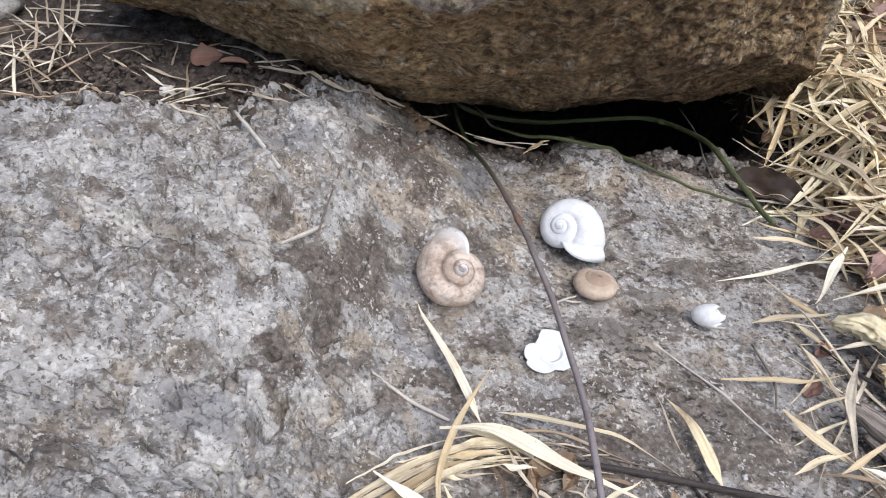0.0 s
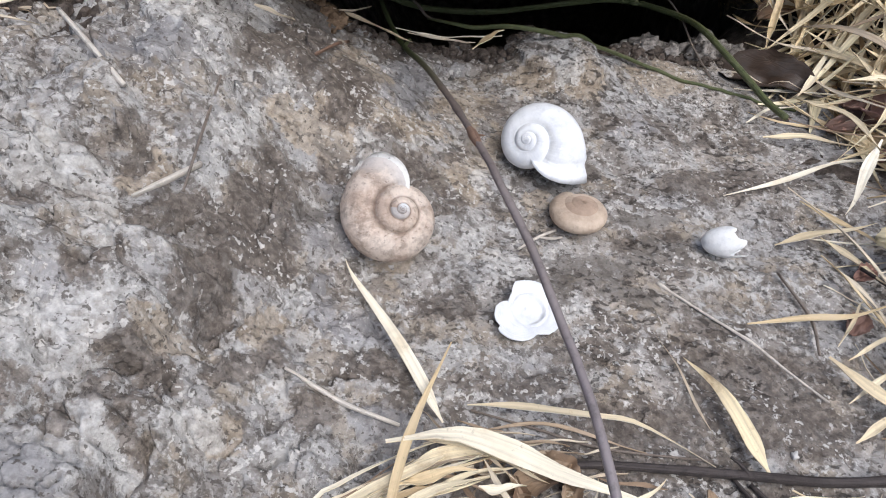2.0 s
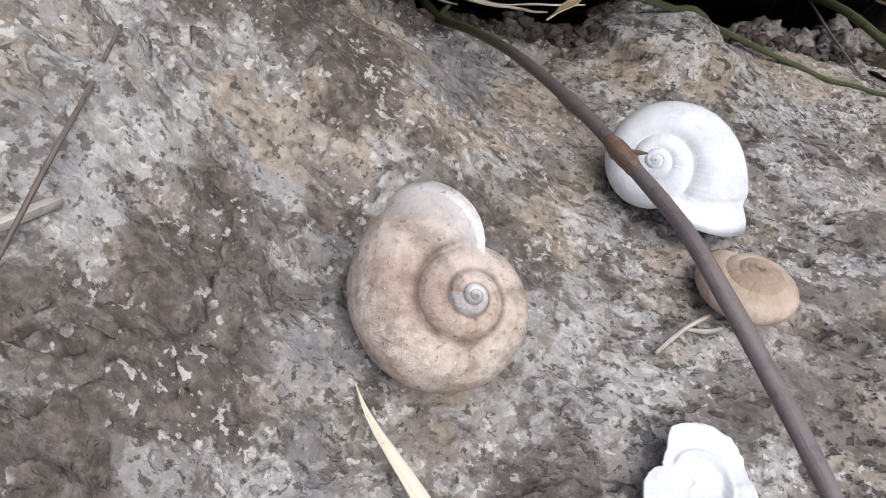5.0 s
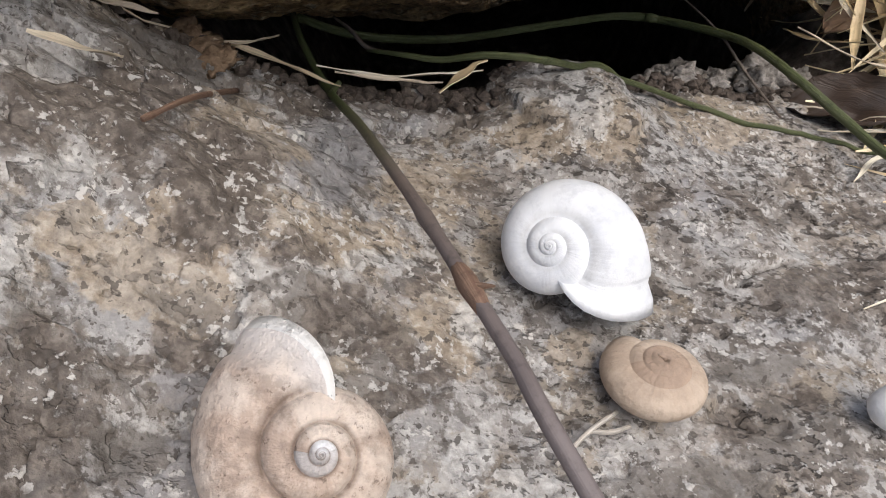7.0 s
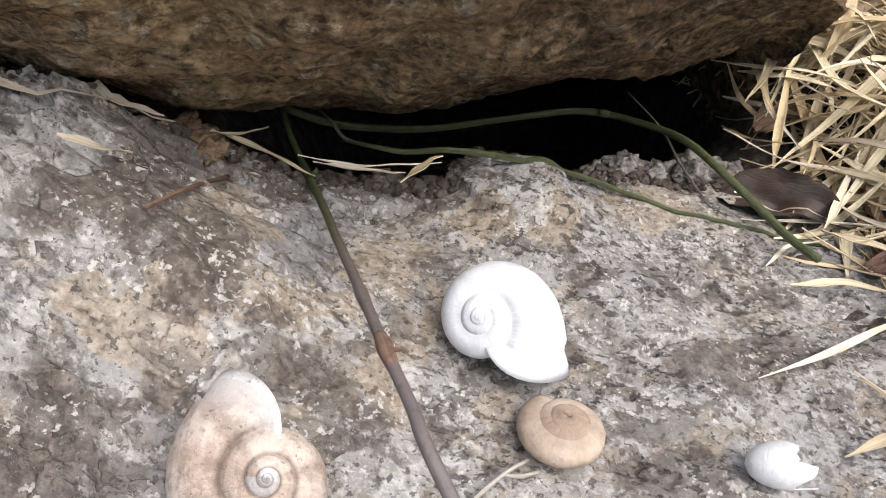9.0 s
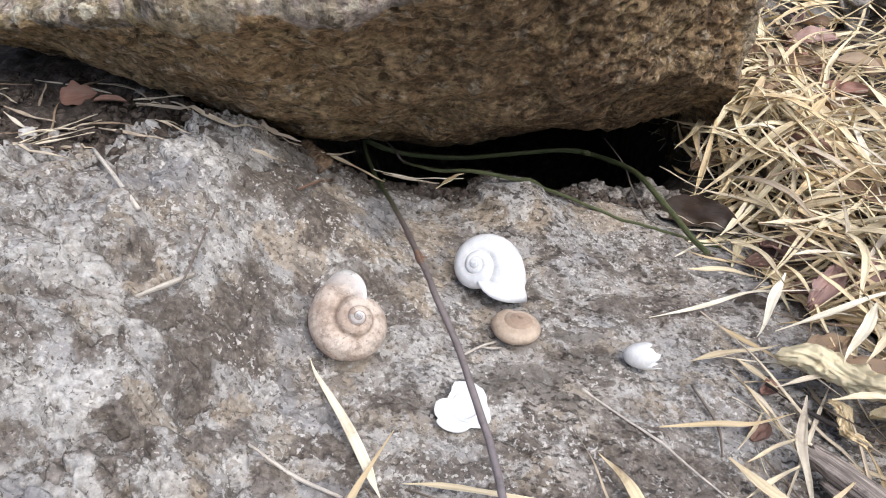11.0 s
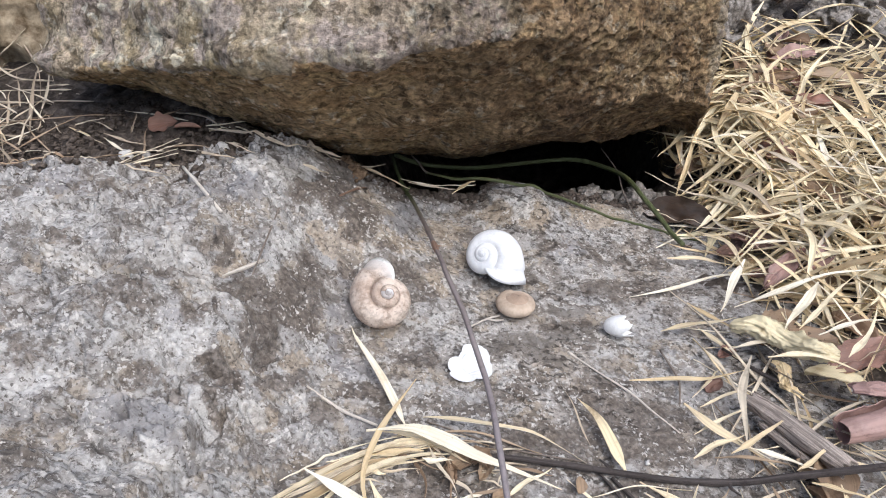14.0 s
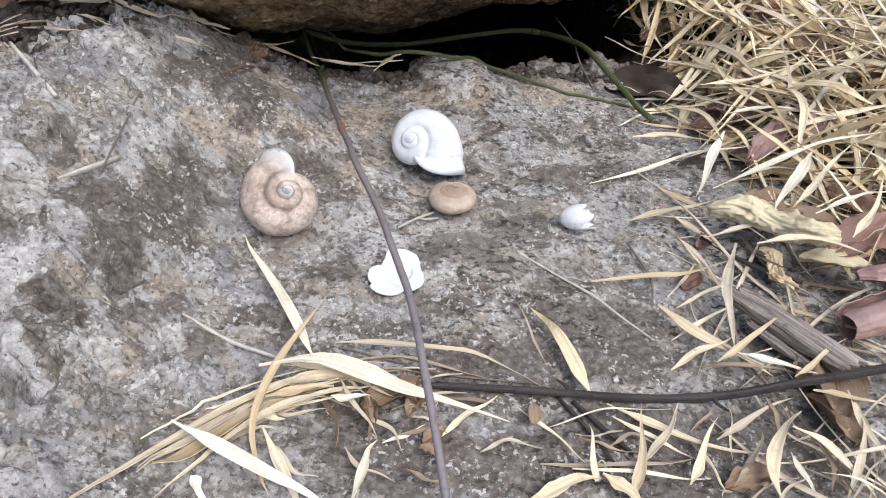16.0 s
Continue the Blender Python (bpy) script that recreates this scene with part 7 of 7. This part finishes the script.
rolled_leaf((0.206, 0.284, 0.054), (0.25, 0.25, 0.056), 9.5, 1.3, YELLOW_LEAF, "crumpled mottled yellow leaf rolled up on the litter", 0.75, 2.0, 200)
broad_leaf(0.25, 0.243, 34, 22, -28, YELLOW_LEAF, "mottled pale yellow leaf half under the rolled one", 13, 0.3, (-22, 0), crumple=0.3)
rolled_leaf((0.236, 0.208, 0.045), (0.275, 0.218, 0.046), 9.5, 1.25, PINK_LEAF, "pinkish-brown dead leaf rolled into a tube", 0.12, 5.0, 150, 0.2)
rolled_leaf((0.25, 0.232, 0.05), (0.285, 0.222, 0.05), 7, 0.7, PINK_LEAF, "pinkish-brown curled dead leaf on the litter", 0.3, 7.0, 20, 0.3)
rolled_leaf((0.222, 0.262, 0.042), (0.228, 0.236, 0.038), 5, 0.6, GOLD_STRAW, "folded golden leaf scrap under the yellow leaf", 0.6, 9.0, 30)
broad_leaf(-0.147, 0.409, 19, 14, 25, OAK_LEAF, "orange-brown lobed leaf lying on the soil", 5, 0.5, (38, 0), 0.16)
broad_leaf(-0.13, 0.406, 20, 7, -8, OAK_LEAF, "orange-brown leaf scrap lying on the soil", 3, 0.4)
broad_leaf(0.1, 0.172, 9, 6, 80, DULL_LEAF, "small red-brown leaf scrap by the dark stem", 4, 0.5, (30, 0))

# scraps of broken leaf by the straw bundle
for x, y, length, width, turn, mat in (
    (0.0492, 0.1783, 22, 9, 20, DULL_LEAF),
    (0.0542, 0.1810, 16, 8, 130, DULL_LEAF),
    (0.0580, 0.1751, 12, 6, 60, DULL_LEAF),
    (0.0423, 0.1721, 14, 5, 100, DULL_LEAF),
    (0.0643, 0.1625, 10, 5, 30, DULL_LEAF),
    (0.0620, 0.1558, 9, 4, 150, BROWN_STRAW),
    (0.2011, 0.2739, 12, 8, 20, RED_LEAF),
    (0.2156, 0.1728, 26, 14, 110, DULL_LEAF),
    (0.1739, 0.1474, 20, 9, 10, DULL_LEAF),
    (0.2152, 0.1973, 20, 10, 60, BROWN_STRAW),
):
    broad_leaf(x, y, length, width, turn, mat, "curled brown scrap of broken leaf beside the straw", 3, 0.9, (12, 0), crumple=0.8)

# straw scattered over the soil
soil_rng = random.Random(33)
for i in range(90):
    x, y = soil_rng.uniform(-0.38, -0.13), soil_rng.uniform(0.36, 0.56)
    if i < 44:
        x, y = soil_rng.gauss(-0.275, 0.035), soil_rng.gauss(0.425, 0.035)
    if y < slab_back(x) + 0.01 or (x > -0.24 and y > 0.43):
        continue
    a, half = soil_rng.uniform(0, math.pi), soil_rng.uniform(0.02, 0.045) if i < 44 else soil_rng.uniform(0.008, 0.032)
    up = soil_rng.uniform(0.002, 0.016 if i < 44 else 0.004)
    ends = [(x + k * half * math.cos(a), y + k * half * math.sin(a)) for k in (-1, 0, 1)]
    rise = [soil_rng.random(), 0.55, soil_rng.random()]
    rise[1] = 0.5 * (rise[0] + rise[2]) + 0.08
    blade([(px, py, ground_z(px, py) + 0.002 + up * k) for k, (px, py) in zip(rise, ends)], soil_rng.choice((1.5, 2, 2.6) if i < 44 else (1.2, 1.6, 2.2, 3)), soil_rng.choice((STALK, STALK, PALE_STRAW, BROWN_STRAW)), "dry straw lying on the dark soil", 0.5, soil_rng.uniform(-1, 1), True)

# fine straw gathered along the slab's back edge
edge_rng = random.Random(47)
for i in range(46):
    x = edge_rng.uniform(-0.3, -0.07)
    y = slab_back(x) + edge_rng.uniform(-0.004, 0.05)
    a, half = edge_rng.gauss(0.0, 0.35), edge_rng.uniform(0.006, 0.024)
    blade([(x + q * half * math.cos(a), y + q * half * math.sin(a), surface_z(x, y) + 0.002 + edge_rng.uniform(0, 0.003)) for q in (-1, 0, 1)], edge_rng.choice((1.0, 1.3, 1.6, 2.2)), edge_rng.choice((STALK, PALE_STRAW, STALK, BROWN_STRAW)), "fine straw lying on the dark soil by the slab's edge", 0.4, edge_rng.uniform(-1, 1), True)

# ---- pebbles, crumbs and clods ----
for x, y, r, mat, text in (
    (-0.216, 0.362, 5.0, PALE_STONE, "small white pebble on the soil"), (-0.208, 0.36, 3.0, PALE_STONE, "small white pebble on the soil"),
    (-0.16, 0.372, 4.8, PALE_STONE, "pale rounded pebble by the slab's edge"), (-0.098, 0.375, 4.0, PALE_STONE, "pale flat pebble by the slab's edge"),
    (-0.168, 0.388, 2.0, PALE_STONE, "tiny white pebble on the soil"), (-0.073, 0.383, 3.2, GREY_STONE, "grey pebble by the slab's edge"),
    (-0.192, 0.365, 4.5, GREY_STONE, "grey pebble on the soil"), (-0.145, 0.37, 3.5, GREY_STONE, "grey pebble on the soil"),
    (-0.118, 0.42, 3.0, GREY_STONE, "grey pebble on the soil"), (0.076, 0.237, 0.9, PALE_STONE, "white crumb of shell on the slab"),
    (0.04, 0.236, 0.9, PALE_STONE, "white crumb of shell on the slab"), (0.135, 0.19, 1.4, PALE_STONE, "white crumb of shell on the slab"),
    (0.02, 0.205, 1.2, PALE_STONE, "white crumb of shell on the slab"),
):
    pebble(x, y, r, mat, text, x * 77 + y * 13, level=3, rough=0.5, fuzz=0.2)
grit_rng = random.Random(14)
for i in range(60):
    x = grit_rng.uniform(-0.29, -0.07)
    y = slab_back(x) + grit_rng.uniform(0.0, 0.06)
    pebble(x, y, 0.8 + 1.8 * grit_rng.random() ** 2, PALE_STONE, "tiny white pebble on the dark soil", x * 31 + i, level=1)
for x, y, r, s in ((0.15, 0.447, 12, 1.0), (0.17, 0.452, 12, 2.0), (0.133, 0.44, 7, 3.0), (0.19, 0.456, 12, 4.0), (0.16, 0.438, 6, 5.0), (0.18, 0.442, 8, 6.0), (0.143, 0.436, 5, 7.0), (0.203, 0.45, 8, 8.0)):
    pebble(x, y, r, ROOTY, "grey crumbling stone in the mouth of the crevice", s, 0.7, "rubble_stone", 4, rough=0.6, fuzz=0.3)
for x, y, r, s in ((-0.052, 0.422, 9, 1.0), (-0.042, 0.42, 10, 2.0), (-0.034, 0.416, 9, 3.0), (-0.027, 0.408, 8, 4.0), (-0.02, 0.395, 7, 5.0), (-0.008, 0.42, 6, 6.0)):
    pebble(x, y, r, BARK, "crumbling piece of brown bark at the boulder's foot", s, 0.45, "bark_piece", 4, "bark", 0.8, 0.5)
for x, y, r, s in ((0.34, 0.72, 34, 1.0), (0.37, 0.8, 40, 2.0), (0.47, 0.76, 45, 3.0), (0.52, 0.86, 50, 4.0), (0.3, 0.78, 30, 5.0)):
    pebble(x, y, r, ROOTY, "grey fibrous clod of earth and roots behind the litter", s, 0.9, "earth_clod", 6, category="clod", rough=0.6, fuzz=0.34)
pebble(0.425, 0.735, 17, PALE_STONE, "pale stone lying behind the litter", 9.0, 0.8, level=3)
broad_leaf(0.405, 0.77, 40, 18, 80, RED_LEAF, "curled brown leaf between the clods", 26, 0.8, (20, 30))
pebble(-0.36, 0.62, 80, OCHRE_ROCK, "ochre rock standing behind the soil patch", 3.0, 0.9, "rock", 6, category="rock", rough=0.4, fuzz=0.07)
pebble(-0.33, 0.5, 16, GREY_STONE, "flat grey stone on the soil", 6.0, 0.5, level=3)


def build_crumbs():
    """Loose crumbs of soil, too many to count."""
    rng = random.Random(8)
    base_v, base_f = lump_mesh(1.0, 2.0, 0.8, 0.9, 1)
    verts, faces = [], []
    for i in range(7500):
        if rng.random() < 0.6:
            x = rng.uniform(-0.36, -0.06)
            y = slab_back(x) + rng.uniform(-0.008, 0.16) ** 1.0
        else:
            x = rng.uniform(-0.05, 0.2)
            y = slab_back(x) + rng.uniform(-0.006, 0.024)
        r = 0.0005 + 0.0026 * rng.random() ** 3
        z = surface_z(x, y) + r * 0.4
        a = rng.uniform(0, 6)
        k = len(verts)
        verts += [(x + r * (p[0] * math.cos(a) - p[1] * math.sin(a)), y + r * (p[0] * math.sin(a) + p[1] * math.cos(a)), z + r * p[2]) for p in base_v]
        faces += [[q + k for q in f] for f in base_f]
    ob = mesh_object("soil_crumbs", verts, faces, CRUMB, shade=False)
    tagged(ob, "loose dark crumbs of soil along the slab's back edge", "soil", kind="stuff")


build_crumbs()
